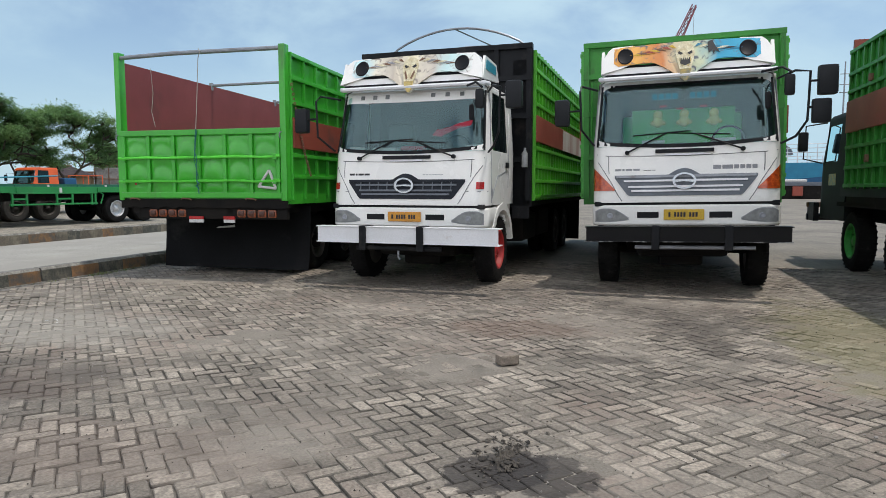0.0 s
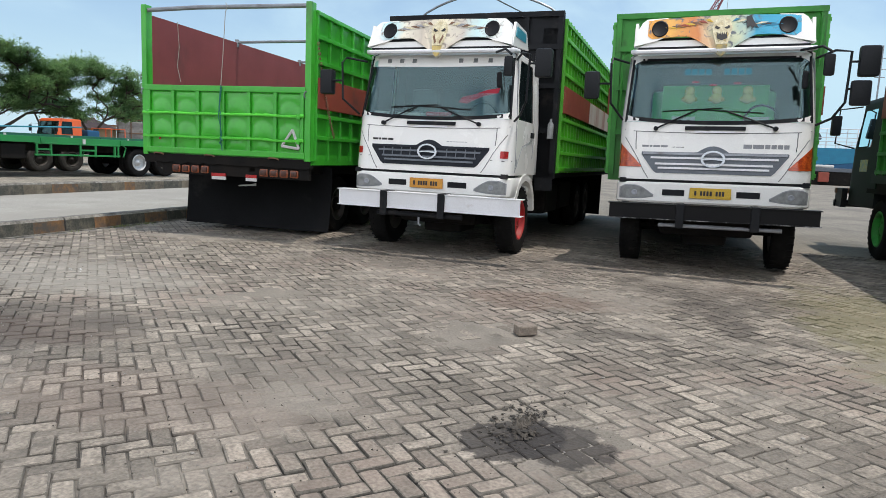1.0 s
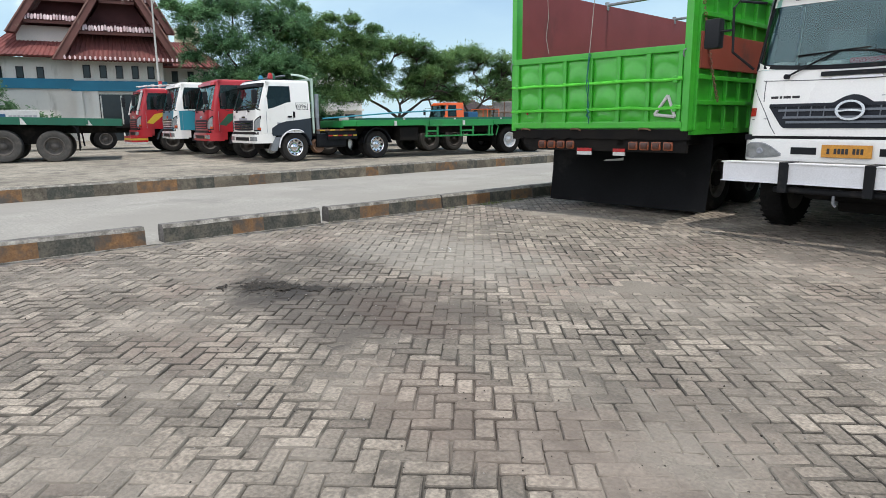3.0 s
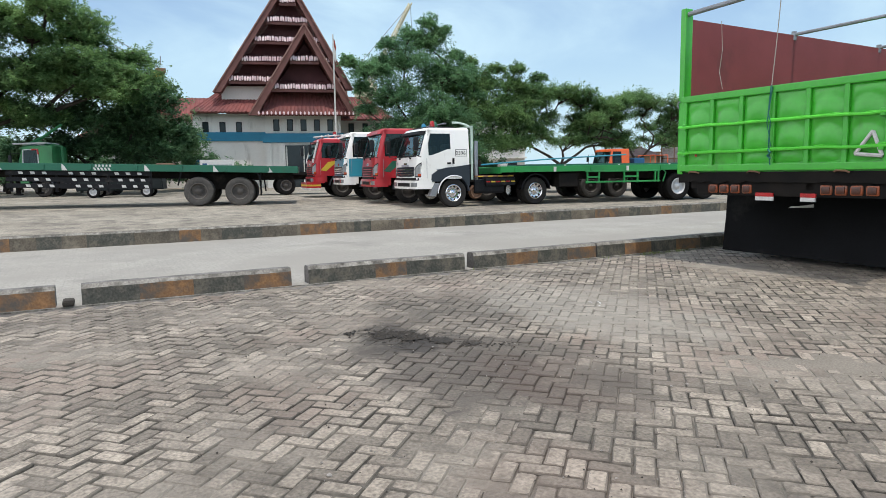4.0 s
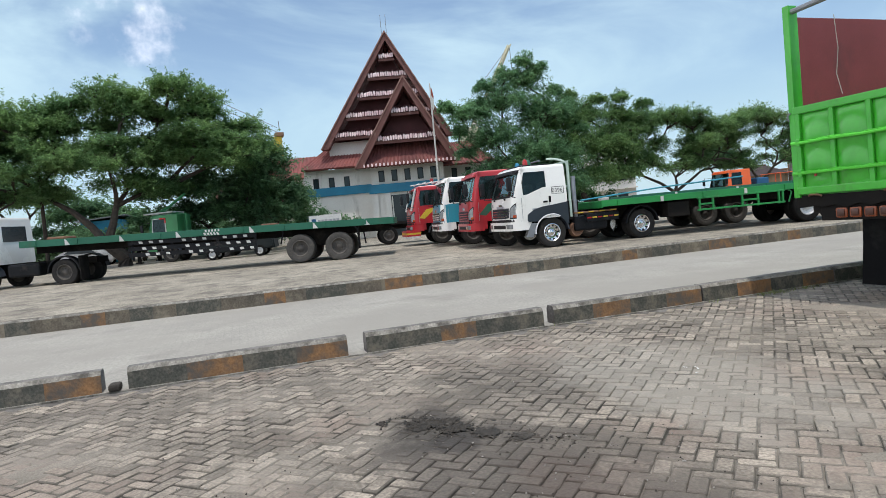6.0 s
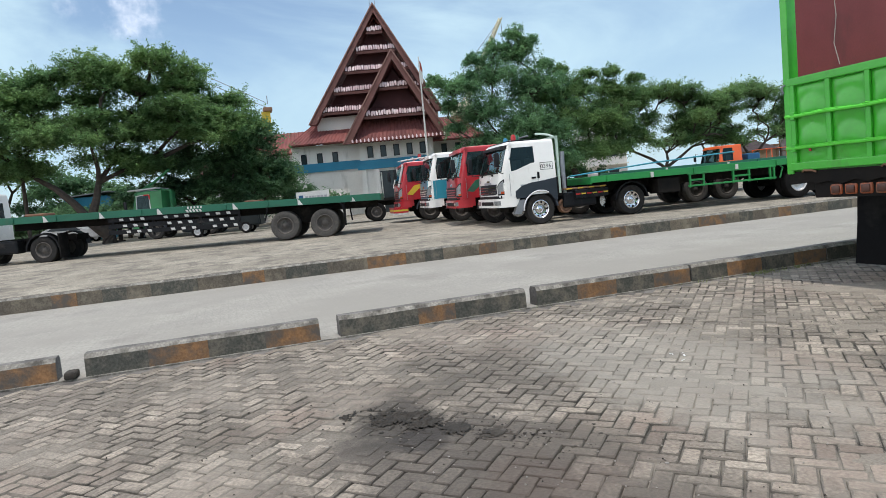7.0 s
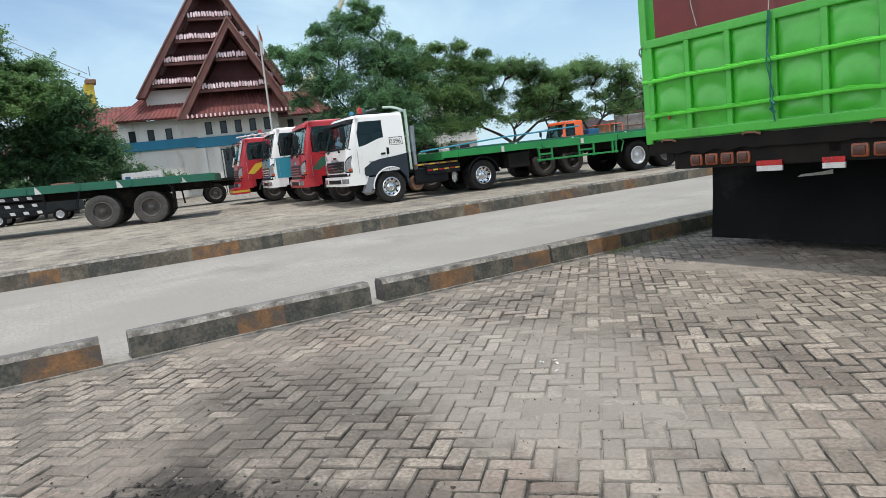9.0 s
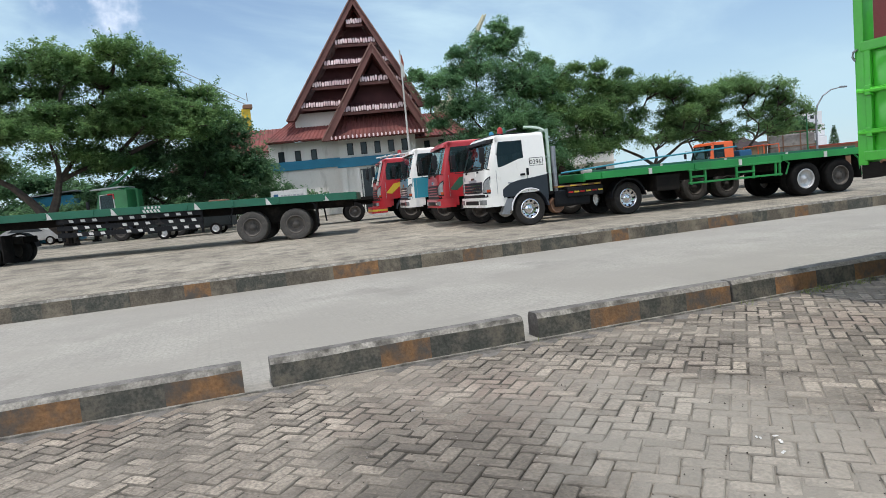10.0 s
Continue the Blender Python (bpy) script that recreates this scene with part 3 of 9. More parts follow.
def tube(points, r, seg=8, bm=None, r_end=None, closed=True):
    """A round bar along the points; r_end tapers it."""
    bm = bm or bmesh.new()
    pts = [Vector(p) for p in points]
    rings = []
    up = Vector((0.13, 0.27, 0.95))
    for i, p in enumerate(pts):
        d = (pts[min(i + 1, len(pts) - 1)] - pts[max(i - 1, 0)]).normalized()
        a = d.cross(up if abs(d.dot(up)) < 0.95 else Vector((1, 0, 0))).normalized()
        b = d.cross(a)
        rad = r if r_end is None else r + (r_end - r) * i / max(len(pts) - 1, 1)
        rings.append([bm.verts.new(p + rad * (math.cos(t) * a + math.sin(t) * b)) for t in [2 * math.pi * k / seg for k in range(seg)]])
    for r0, r1 in zip(rings, rings[1:]):
        for k in range(seg):
            bm.faces.new((r0[k], r0[(k + 1) % seg], r1[(k + 1) % seg], r1[k]))
    if closed:
        bm.faces.new(rings[0])
        bm.faces.new(rings[-1])
    return bm


def lathe(profile, axis="x", seg=28, bm=None, centre=(0, 0, 0)):
    """Turns (radius, along) pairs round an axis through the centre."""
    bm = bm or bmesh.new()
    rings = []
    for r, h in profile:
        ring = []
        for k in range(seg):
            t = 2 * math.pi * k / seg
            c, s = r * math.cos(t), r * math.sin(t)
            ring.append(bm.verts.new(Vector(centre) + Vector((h, c, s) if axis == "x" else (c, h, s) if axis == "y" else (c, s, h))))
        rings.append(ring)
    for r0, r1 in zip(rings, rings[1:]):
        for k in range(seg):
            bm.faces.new((r0[k], r0[(k + 1) % seg], r1[(k + 1) % seg], r1[k]))
    if profile[0][0] > 0 and profile[0] != profile[-1]:
        bm.faces.new(rings[0])
        bm.faces.new(rings[-1])
    return bm


def plate(outline, axis, a, b, bm=None):
    """A flat outline of (u, v) pairs made solid between a and b along an axis: x takes (y, z), y takes (x, z), z takes (x, y)."""
    bm = bm or bmesh.new()
    put = {"x": lambda u, v, h: (h, u, v), "y": lambda u, v, h: (u, h, v), "z": lambda u, v, h: (u, v, h)}[axis]
    lo = [bm.verts.new(put(u, v, a)) for u, v in outline]
    hi = [bm.verts.new(put(u, v, b)) for u, v in outline]
    n = len(outline)
    bm.faces.new(lo)
    bm.faces.new(hi)
    for i in range(n):
        bm.faces.new((lo[i], lo[(i + 1) % n], hi[(i + 1) % n], hi[i]))
    return bm


def rounded(x0, x1, z0, z1, r, n=4):
    out = []
    for cx, cz, t0 in ((x1 - r, z1 - r, 0), (x0 + r, z1 - r, 90), (x0 + r, z0 + r, 180), (x1 - r, z0 + r, 270)):
        for k in range(n + 1):
            t = radians(t0 + 90 * k / n)
            out.append((cx + r * math.cos(t), cz + r * math.sin(t)))
    return out


# ---- wheels ----
def wheel(parent, x, y, radius, width, out, rim, dual=False, lugs=True, tyre=None):
    """A wheel at the ground under (x, y): tyre with rounded shoulders and, under it, the rim. out: +1 or -1, the side that shows."""
    w = width / 2
    r = radius
    prof = [(r * 0.56, -w * 0.8), (r * 0.62, -w * 0.95), (r * 0.82, -w), (r * 0.94, -w * 0.93), (r * 0.99, -w * 0.72), (r, -w * 0.45), (r, w * 0.45), (r * 0.99, w * 0.72), (r * 0.94, w * 0.93), (r * 0.82, w), (r * 0.62, w * 0.95), (r * 0.56, w * 0.8), (r * 0.56, -w * 0.8)]
    bm = lathe(prof, "x", 32)
    if lugs:
        for k in range(32):
            t = 2 * math.pi * k / 32
            for s in (-1, 1):
                c = Vector((s * w * 0.62, (r + 0.003) * math.cos(t), (r + 0.003) * math.sin(t)))
                got = bmesh.ops.create_cube(bm, size=1)
                for v in got["verts"]:
                    q = Vector((v.co.x * w * 0.6, v.co.y * 0.03, v.co.z * 0.009))
                    v.co = c + Matrix.Rotation(t - math.pi / 2, 3, 'X') @ q
    bm_hub = lathe([(0.0001, -w * 0.2 * out), (r * 0.2, -w * 0.2 * out), (r * 0.24, w * 0.35 * out), (r * 0.13, w * 0.62 * out), (0.0001, w * 0.66 * out)], "x", 20)
    for k in range(8):
        t = 2 * math.pi * k / 8
        tube([(w * 0.3 * out, r * 0.29 * math.cos(t), r * 0.29 * math.sin(t)), (w * 0.5 * out, r * 0.29 * math.cos(t), r * 0.29 * math.sin(t))], 0.018, 6, bm_hub)
    ty = part("wheel", bm, tyre or M_RUBBER, parent, smooth=True)
    ty.matrix_basis = pose(x, y, r)
    rm = part("rim", lathe([(r * 0.6, -w * 0.75), (r * 0.6, w * 0.9 * 1), (r * 0.56, w * 0.97), (r * 0.52, w * 0.85), (r * 0.5, w * 0.35), (r * 0.42, w * 0.2), (r * 0.25, w * 0.28), (0.0001, w * 0.28)] if out > 0 else
              [(r * 0.6, w * 0.75), (r * 0.6, -w * 0.9), (r * 0.56, -w * 0.97), (r * 0.52, -w * 0.85), (r * 0.5, -w * 0.35), (r * 0.42, -w * 0.2), (r * 0.25, -w * 0.28), (0.0001, -w * 0.28)], "x", 28), rim, ty, smooth=True)
    hub = part("hub", bm_hub, rim, ty, smooth=True)
    if dual:
        t2 = again(ty, pose(x - out * (width + 0.05), y, r), parent)
    return ty


# ---- a lofted lorry cab ----
class Cab:
    """Plan sections of a cab that faces -y, its front at y = 0: half width w, depth, corner radius, and how far the front leans back with height."""

    def __init__(self, w, depth, z0, z1, top, sill, head, lean, rc=0.2, yw=(0.32, 1.15), taper=0.05, rake=0.05):
        self.w, self.depth, self.z0, self.z1, self.top, self.sill, self.head, self.lean, self.rc, self.yw, self.taper, self.rake = w, depth, z0, z1, top, sill, head, lean, rc, yw, taper, rake

    def front(self, z):
        s = self.sill
        if z <= s:
            return self.rake * max(0.0, (z - 1.3) / max(s - 1.3, 0.1))
        return self.rake + self.lean * (z - s) / (self.head - s)

    def half(self, z):
        return self.w - (self.taper * max(0.0, (z - self.sill) / (self.head - self.sill)) if z > self.sill else 0.0)

    def y(self, x, z):
        w, rc = self.half(z), self.rc
        a = max(0.0, min(abs(x) - (w - rc), rc))
        return self.front(z) + rc - math.sqrt(max(rc * rc - a * a, 0.0))

    def plan(self, z, inset=0.0):
        w, rc, f = self.half(z), self.rc, self.front(z)
        left = [(-w + inset, y) for y in (self.depth - inset, self.yw[1], self.yw[0], f + rc)]
        arc = [(-(w - rc) - (rc - inset) * math.cos(t), f + rc - (rc - inset) * math.sin(t)) for t in [radians(22.5 * k) for k in (1, 2, 3)]]
        flat = [(-(w - rc) + 2 * (w - rc) * k / 6, f + inset) for k in range(7)]
        half = left + arc
        return half + flat + [(-x, y) for x, y in reversed(half)]

    def shell(self, paint, parent):
        zs = [self.z0, self.z0 + 0.02, 1.28, (1.28 + self.sill) / 2, self.sill, (self.sill + self.head) / 2, self.head, self.head + 0.1, self.z1 - 0.06, self.z1]
        zs = sorted(set(round(z, 4) for z in zs if z >= self.z0))
        bm = bmesh.new()
        for inset, slot in ((0.0, 0), (0.035, 1)):
            rows = []
            for z in zs:
                shrink = 0.0 if z < self.z1 - 0.03 else 0.05
                rows.append([bm.verts.new((x * (1 - shrink * 0.8), y + (0.06 if y < 1 else -0.03) * (shrink > 0), z - inset * (z == zs[-1]))) for x, y in self.plan(z, inset)])
            n = len(rows[0])
            for i in range(len(zs) - 1):
                zm = (zs[i] + zs[i + 1]) / 2
                for k in range(n):
                    k2 = (k + 1) % n
                    pane = self.sill < zm < self.head
                    ws = pane and 5 <= k <= n - 7
                    side = pane and (k == 1 or k == n - 3)
                    if ws or side:
                        continue
                    f = bm.faces.new((rows[i][k], rows[i][k2], rows[i + 1][k2], rows[i + 1][k]))
                    f.material_index = slot
            for r in (rows[-1], rows[0]):
                f = bm.faces.new(r)
                f.material_index = slot
        return part("cab_body", bm, [paint, M_LINER], parent, smooth=True)

    def glazing(self, parent, pane=None, side=None):
        nz = 4
        bm = bmesh.new()
        rows = []
        for i in range(nz + 1):
            z = self.sill - 0.015 + (self.head - self.sill + 0.03) * i / nz
            rows.append([bm.verts.new((x, y - 0.004, z)) for x, y in self.plan(z)[5:-5]])
        for a, b in zip(rows, rows[1:]):
            for k in range(len(a) - 1):
                bm.faces.new((a[k], a[k + 1], b[k + 1], b[k]))
        ws = part("windscreen", bm, pane or M_GLASS, parent, "tinted laminated windscreen glass", True)
        ws.visible_shadow = False
        for s in (-1, 1):
            w0, w1 = self.half(self.sill) - 0.012, self.half(self.head) - 0.012
            bm = bmesh.new()
            bm.faces.new([bm.verts.new(c) for c in ((s * w0, self.yw[0], self.sill), (s * w0, self.yw[1], self.sill), (s * w1, self.yw[1], self.head), (s * w1, self.yw[0], self.head))])
            o = part("side_window", bm, side or M_DARKGLASS, parent, "dark side window glass")
            o.visible_shadow = False
        return ws

    def patch(self, x0, x1, z0, z1, out, into=0.01, nx=10, outline=None, bm=None):
        """A panel that follows the front between two heights, standing out from it."""
        bm = bm or bmesh.new()
        lo, hi = [], []
        for k in range(nx + 1):
            x = x0 + (x1 - x0) * k / nx
            a, b = (z0, z1) if outline is None else outline(x)
            lo.append((bm.verts.new((x, self.y(x, a) - out, a)), bm.verts.new((x, self.y(x, a) + into, a))))
            hi.append((bm.verts.new((x, self.y(x, b) - out, b)), bm.verts.new((x, self.y(x, b) + into, b))))
        for k in range(nx):
            bm.faces.new((lo[k][0], lo[k + 1][0], hi[k + 1][0], hi[k][0]))
            bm.faces.new((lo[k][1], hi[k][1], hi[k + 1][1], lo[k + 1][1]))
            bm.faces.new((lo[k][0], lo[k][1], lo[k + 1][1], lo[k + 1][0]))
            bm.faces.new((hi[k][0], hi[k + 1][0], hi[k + 1][1], hi[k][1]))
        for k in (0, nx):
            bm.faces.new((lo[k][0], hi[k][0], hi[k][1], lo[k][1]))
        return bm


def bars(name, words, x, z, h, y, material, parent):
    """Plain bars in place of lettering, one part each: widths in the list, negative for a gap."""
    for w in words:
        if w > 0:
            part(name, box(x, x + w, y - 0.004, y + 0.004, z, z + h), material, parent)
        x += abs(w) + h * 0.22


def mirror(parent, arm, x0, x1, y, z0, z1, depth=0.14):
    base = part("mirror_arm", tube(arm, 0.016, 7), M_MIRROR, parent, smooth=True)
    part("mirror_head", box(x0, x1, y, y + depth, z0, z1, 0.035), M_MIRROR, base, "black plastic mirror housing", True)
    return base


def wiper(cab, parent, x0, z0, x1, z1):
    pts = [(x0, cab.y(x0, z0) - 0.035, z0), ((x0 + x1) / 2, cab.y((x0 + x1) / 2, (z0 + z1) / 2) - 0.04, (z0 + z1) / 2), (x1, cab.y(x1, z1) - 0.02, z1)]
    bm = tube(pts, 0.011, 6)
    d = Vector(pts[2]) - Vector(pts[1])
    bx = x1 - x0
    a = (x1 - 0.45 * (1 if bx > 0 else -1), z1 - 0.03)
    b = (x1 + 0.3 * (1 if bx > 0 else -1), z1 + 0.015)
    tube([(a[0], cab.y(a[0], a[1]) - 0.015, a[1]), (b[0], cab.y(b[0], b[1]) - 0.015, b[1])], 0.009, 5, bm)
    lathe([(0.0001, 0), (0.03, 0), (0.03, 0.05), (0.0001, 0.05)], "y", 10, bm, (x0, pts[0][1] - 0.02, z0))
    return part("wiper", bm, M_BLACK, parent)


def stake_side(parent, name, x, y0, y1, z0, z1, out, paint, step, rails, band=None, post=0.05, sheet_paint=None):
    """A cargo side along y: a sheet or an open frame with upright ribs and rails standing out to the given side; band: (z0, z1, material)."""
    bm = box(min(x, x - out * 0.03), max(x, x - out * 0.03), y0, y1, z0, z1)
    side = part(name, bm, sheet_paint or paint, parent)
    n = max(1, round((y1 - y0) / step))
    a, b = sorted((x, x + out * 0.05))
    rib = part("rib", box(a, b, -post / 2, post / 2, z0, z1, 0.006), paint, side)
    rib.matrix_basis = pose(0, y0 + post / 2, 0)
    for i in range(1, n + 1):
        again(rib, pose(0, y0 + (y1 - y0 - post) * i / n + post / 2, 0))
    a, b = sorted((x, x + out * 0.065))
    rail = None
    for z in rails:
        if rail is None:
            rail = part("rail", box(a, b, y0, y1, -0.03, 0.03, 0.008), paint, side)
            rail.matrix_basis = pose(0, 0, z)
        else:
            again(rail, pose(0, 0, z))
    if band:
        a, b = sorted((x, x + out * 0.075))
        part("band_panel", box(a, b, y0 + 0.02, y1 - 0.02, band[0], band[1], 0.006), band[2], side, "painted sheet panel along the side")
    return side


# ---- the two white lorries that face the yard ----
def box_lorry(m, label, style, lift=0.0):
    lorry = thing("box_lorry", m, label, "truck", "parked lorries")
    a = style == "pale"
    axle = 1.0 if a else 1.2
    cab = Cab(1.2, 1.72, 1.2, 2.94, None, 1.985, 2.82, 0.23, 0.22, (0.42, 1.28), rake=0.1)
    cab.shell(M_WHITE, lorry)
    cab.glazing(lorry)
    # skirts under the doors, and the front bumper that wraps the corners
    low = Cab(1.21, 0.62, 0.89, 1.19, None, 2.06, 2.78, 0.16, 0.2, (0.3, 0.5))
    bm = bmesh.new()
    rows = [[bm.verts.new((x * s, y + 0.02 * (s < 1), z)) for x, y in low.plan(z)] for z, s in ((0.885, 0.985), (0.91, 1.0), (1.14, 1.0), (1.165, 0.985))]
    for r0, r1 in zip(rows, rows[1:]):
        for k in range(len(r0)):
            bm.faces.new((r0[k], r0[(k + 1) % len(r0)], r1[(k + 1) % len(r0)], r1[k]))
    bm.faces.new(rows[0])
    bm.faces.new(rows[-1])
    bumper = part("bumper", bm, M_WHITE, lorry, smooth=True)
    for s in (-1, 1):
        lx0, lx1 = sorted((s * 0.72, s * 1.15))
        def lamp_edge(x, grow=0.0):
            u = (abs(x) - 0.72) / 0.43
            return 0.945 + 0.03 * (1 - u) ** 3 - grow, 0.985 + 0.125 * math.sin(min(max(u, 0.0) * 1.7, 1.0) * math.pi / 2) - 0.03 * max(0.0, u - 0.85) / 0.15 + grow
        part("lamp_recess", low.patch(*sorted((s * 0.71, s * 1.165)), 0.95, 1.12, 0.004, 0.02, 12, lambda x: lamp_edge(x, 0.012)), M_GREYINK, bumper, smooth=False)
        part("headlamp", low.patch(lx0, lx1, 0.95, 1.12, 0.014, 0.02, 12, lamp_edge), M_LENS, bumper, "clear glass headlamp with dull reflector", True)
        part("lamp_reflector", lathe([(0.0001, 0.0), (0.03, -0.004), (0.04, 0.0)], "y", 14, None, (s * 0.96, low.y(0.96, 1.0) - 0.014, 1.02)), M_STEEL, bumper)
        vx0, vx1 = sorted((s * 0.32, s * 0.6))
        part("air_slot", low.patch(vx0, vx1, 0.99, 1.07, 0.006, 0.02, 4), M_BLACK, bumper)
    part("seam", box(-1.17, 1.17, 0.03, 0.5, 1.15, 1.215), M_BLACK, lorry)
    part("side_step", box(-1.16, -1.0, 1.3, 1.72, 0.9, 1.24, 0.03), M_WHITE, lorry)
    part("side_step", box(1.0, 1.16, 1.3, 1.72, 0.9, 1.24, 0.03), M_WHITE, lorry)
    # grille: a wide trapezoid with a raised hump for the emblem
    def grille_outline(x):
        t = abs(x)
        lo_ = 1.29 + max(0.0, t - 0.72) * 1.35
        up = 1.57 + (0.085 * math.cos(min(t / 0.2, 1.0) * math.pi / 2) if t < 0.2 else 0.0)
        return min(lo_, 1.535), up
    grille = part("grille", cab.patch(-0.9, 0.9, 1.3, 1.57, 0.012, 0.02, 46, grille_outline), M_GRILLE if a else M_GRILLEG, lorry, "dark slatted radiator grille" if a else "grey slatted radiator grille")
    for z, hw in ((1.345, 0.68), (1.4, 0.72), (1.48, 0.78)):
        part("slat", cab.patch(-hw, hw, z, z + 0.026, 0.03, 0.0, 14), M_GRILLEG if a else M_BARW, grille)
    for k in range(-5, 6):
        if a and abs(k) > 1:
            part("grille_divider", cab.patch(k * 0.14 - 0.006, k * 0.14 + 0.006, 1.42, 1.55, 0.024, 0.0, 1), M_GRILLEG, grille)
    part("grille_lip", cab.patch(-0.88, 0.88, 1.535, 1.565, 0.028, 0.0, 16), M_GRILLE if a else M_STEEL, grille)
    em = bmesh.new()
    n = 28
    for r0, r1, d in ((1.0, 0.8, 0.045),):
        o = [[em.verts.new((0.15 * r * math.cos(t), -d * k, 1.485 + 0.11 * r * math.sin(t))) for t in [2 * math.pi * i / n for i in range(n)]] for r, k in ((r0, 0.4), (r0, 1.0), (r1, 1.0), (r1, 0.4))]
        for p, q in zip(o, o[1:]):
            for i in range(n):
                em.faces.new((p[i], p[(i + 1) % n], q[(i + 1) % n], q[i]))
    plate([(-0.12, 1.467), (-0.02, 1.478), (0.12, 1.467), (0.12, 1.485), (0.02, 1.498), (-0.12, 1.485)], "y", -0.042, -0.02, em)
    part("emblem", em, M_CHROME, grille, "oval chrome emblem", True)
    y_f = cab.y(0, 1.7) - 0.006
    bars("maker_mark", [0.085, 0.03, 0.085, 0.085], -0.9, 1.595, 0.065, y_f, M_INK if a else M_GREYINK, lorry)
    bars("model_mark", [0.24] if a else [0.045, 0.045, 0.045], -0.52, 1.6, 0.014 if a else 0.04, y_f, M_INK, lorry)
    bars("series_mark", [0.036] * 7 if a else [0.1, 0.13, 0.06, 0.06, 0.06, 0.06], 0.26 if a else 0.36, 1.6 if a else 1.625, 0.04 if a else 0.06, y_f, M_GREYINK, lorry)
    # corner lamps
    for s in (-1, 1):
        if a:
            o = part("side_mark", cab.patch(*sorted((s * 1.06, s * 1.155)), 1.43, 1.53, 0.006, 0.0, 4), M_REDLENS, lorry, "small red corner sticker")
        else:
            o = part("turn_lamp", cab.patch(*sorted((s * 0.9, s * 1.195)), 1.33, 1.68, 0.012, 0.0, 10, lambda x: (1.365, 1.385 + (abs(x) - 0.9) * 1.02)), M_AMBER, lorry, "orange corner turn lamp", True)
    # plate, with bars for its signs
    pl = part("number_plate", box(-0.255, 0.255, -0.03, -0.018, 0.965, 1.105, 0.004), M_PLATEO if a else M_PLATE, lorry, "orange number plate" if a else "yellow number plate")
    bars("plate_sign", [0.026, -0.02, 0.026, 0.026, 0.026, 0.026, -0.02, 0.026, 0.026, 0.026], -0.195, 1.005, 0.06, -0.033, M_INK, pl)
    # hood slot, wipers
    part("hood_slot", cab.patch(-0.37, 0.37, 1.865, 1.915, 0.03, 0.0, 8), M_BLACK, lorry)
    part("hood_grip", cab.patch(-0.25, 0.25, 1.83, 1.855, 0.025, 0.0, 6), M_BARW, lorry)
    for s in (-1, 1):
        for run in ([(0.985, 1.84), (0.985, 1.7), (0.978, 1.6)], [(0.8, 1.22), (0.86, 1.31), (0.95, 1.48), (1.05, 1.64), (1.13, 1.76)], [(0.92, 1.4), (1.1, 1.395), (1.195, 1.4)], [(-1.0, 1.845), (-0.5, 1.83), (0.0, 1.822), (0.5, 1.83), (1.0, 1.845), (1.15, 1.87)][2:]):
            part("panel_line", tube([(s * x, cab.y(x, z) - 0.001, z) for x, z in run], 0.0055, 5), M_SEAMGREY, lorry)
        part("screen_corner", cab.patch(*sorted((s * 0.62, s * 1.13)), 1.98, 2.06, 0.006, 0.0, 14, lambda x: (1.975, 1.99 + 0.075 * max(0.0, (abs(x) - 0.62) / 0.5) ** 3.2)), M_WHITE, lorry)
        part("screen_corner", cab.patch(*sorted((s * 0.88, s * 1.1)), 2.7, 2.83, 0.006, 0.0, 10, lambda x: (2.815 - 0.07 * max(0.0, (abs(x) - 0.88) / 0.22) ** 3, 2.84)), M_WHITE, lorry)
    part("windscreen_seal", cab.patch(-1.13, 1.13, 1.94, 1.995, 0.008, 0.0, 24, lambda x: (1.935 + 0.05 * x * x, 1.985 + 0.05 * x * x)), M_BLACK, lorry)
    part("windscreen_seal", cab.patch(-1.09, 1.09, 2.805, 2.835, 0.008, 0.0, 18), M_BLACK if not a else M_WHITE, lorry)
    for s in (-1, 1):
        pw0, pw1 = cab.half(1.985), cab.half(2.82)
        part("windscreen_seal", tube([(s * (pw0 - 0.06), cab.y(pw0 - 0.06, 1.985) - 0.005, 1.975), (s * (pw1 - 0.06), cab.y(pw1 - 0.06, 2.82) - 0.005, 2.83)], 0.018, 6), M_BLACK, lorry)
    wiper(cab, lorry, -0.74, 1.88, -0.22, 2.14)
    wiper(cab, lorry, 0.72, 1.89, 0.12, 2.12)
    # cabin inside
    part("dashboard", box(-1.08, 1.08, 0.2, 0.55, 1.7, 2.0, 0.05), M_DASH, lorry)
    seat = M_SEATG if a else M_SEAT
    for x in (-0.62, 0.0, 0.62) if not a else (-0.6, 0.6):
        s_ = part("seat", box(x - 0.24, x + 0.24, 0.95, 1.45, 1.45, 1.75, 0.06), seat, lorry, smooth=True)
        part("backrest", box(x - 0.23, x + 0.23, 1.3, 1.45, 1.7, 2.5, 0.06), seat, s_, smooth=True)
    part("steering_wheel", lathe([(0.2, 0.0), (0.215, 0.015), (0.23, 0.0), (0.215, -0.015), (0.2, 0.0)], "y", 20, None, (0.6, 0.62, 2.02)), M_BLACK, lorry)
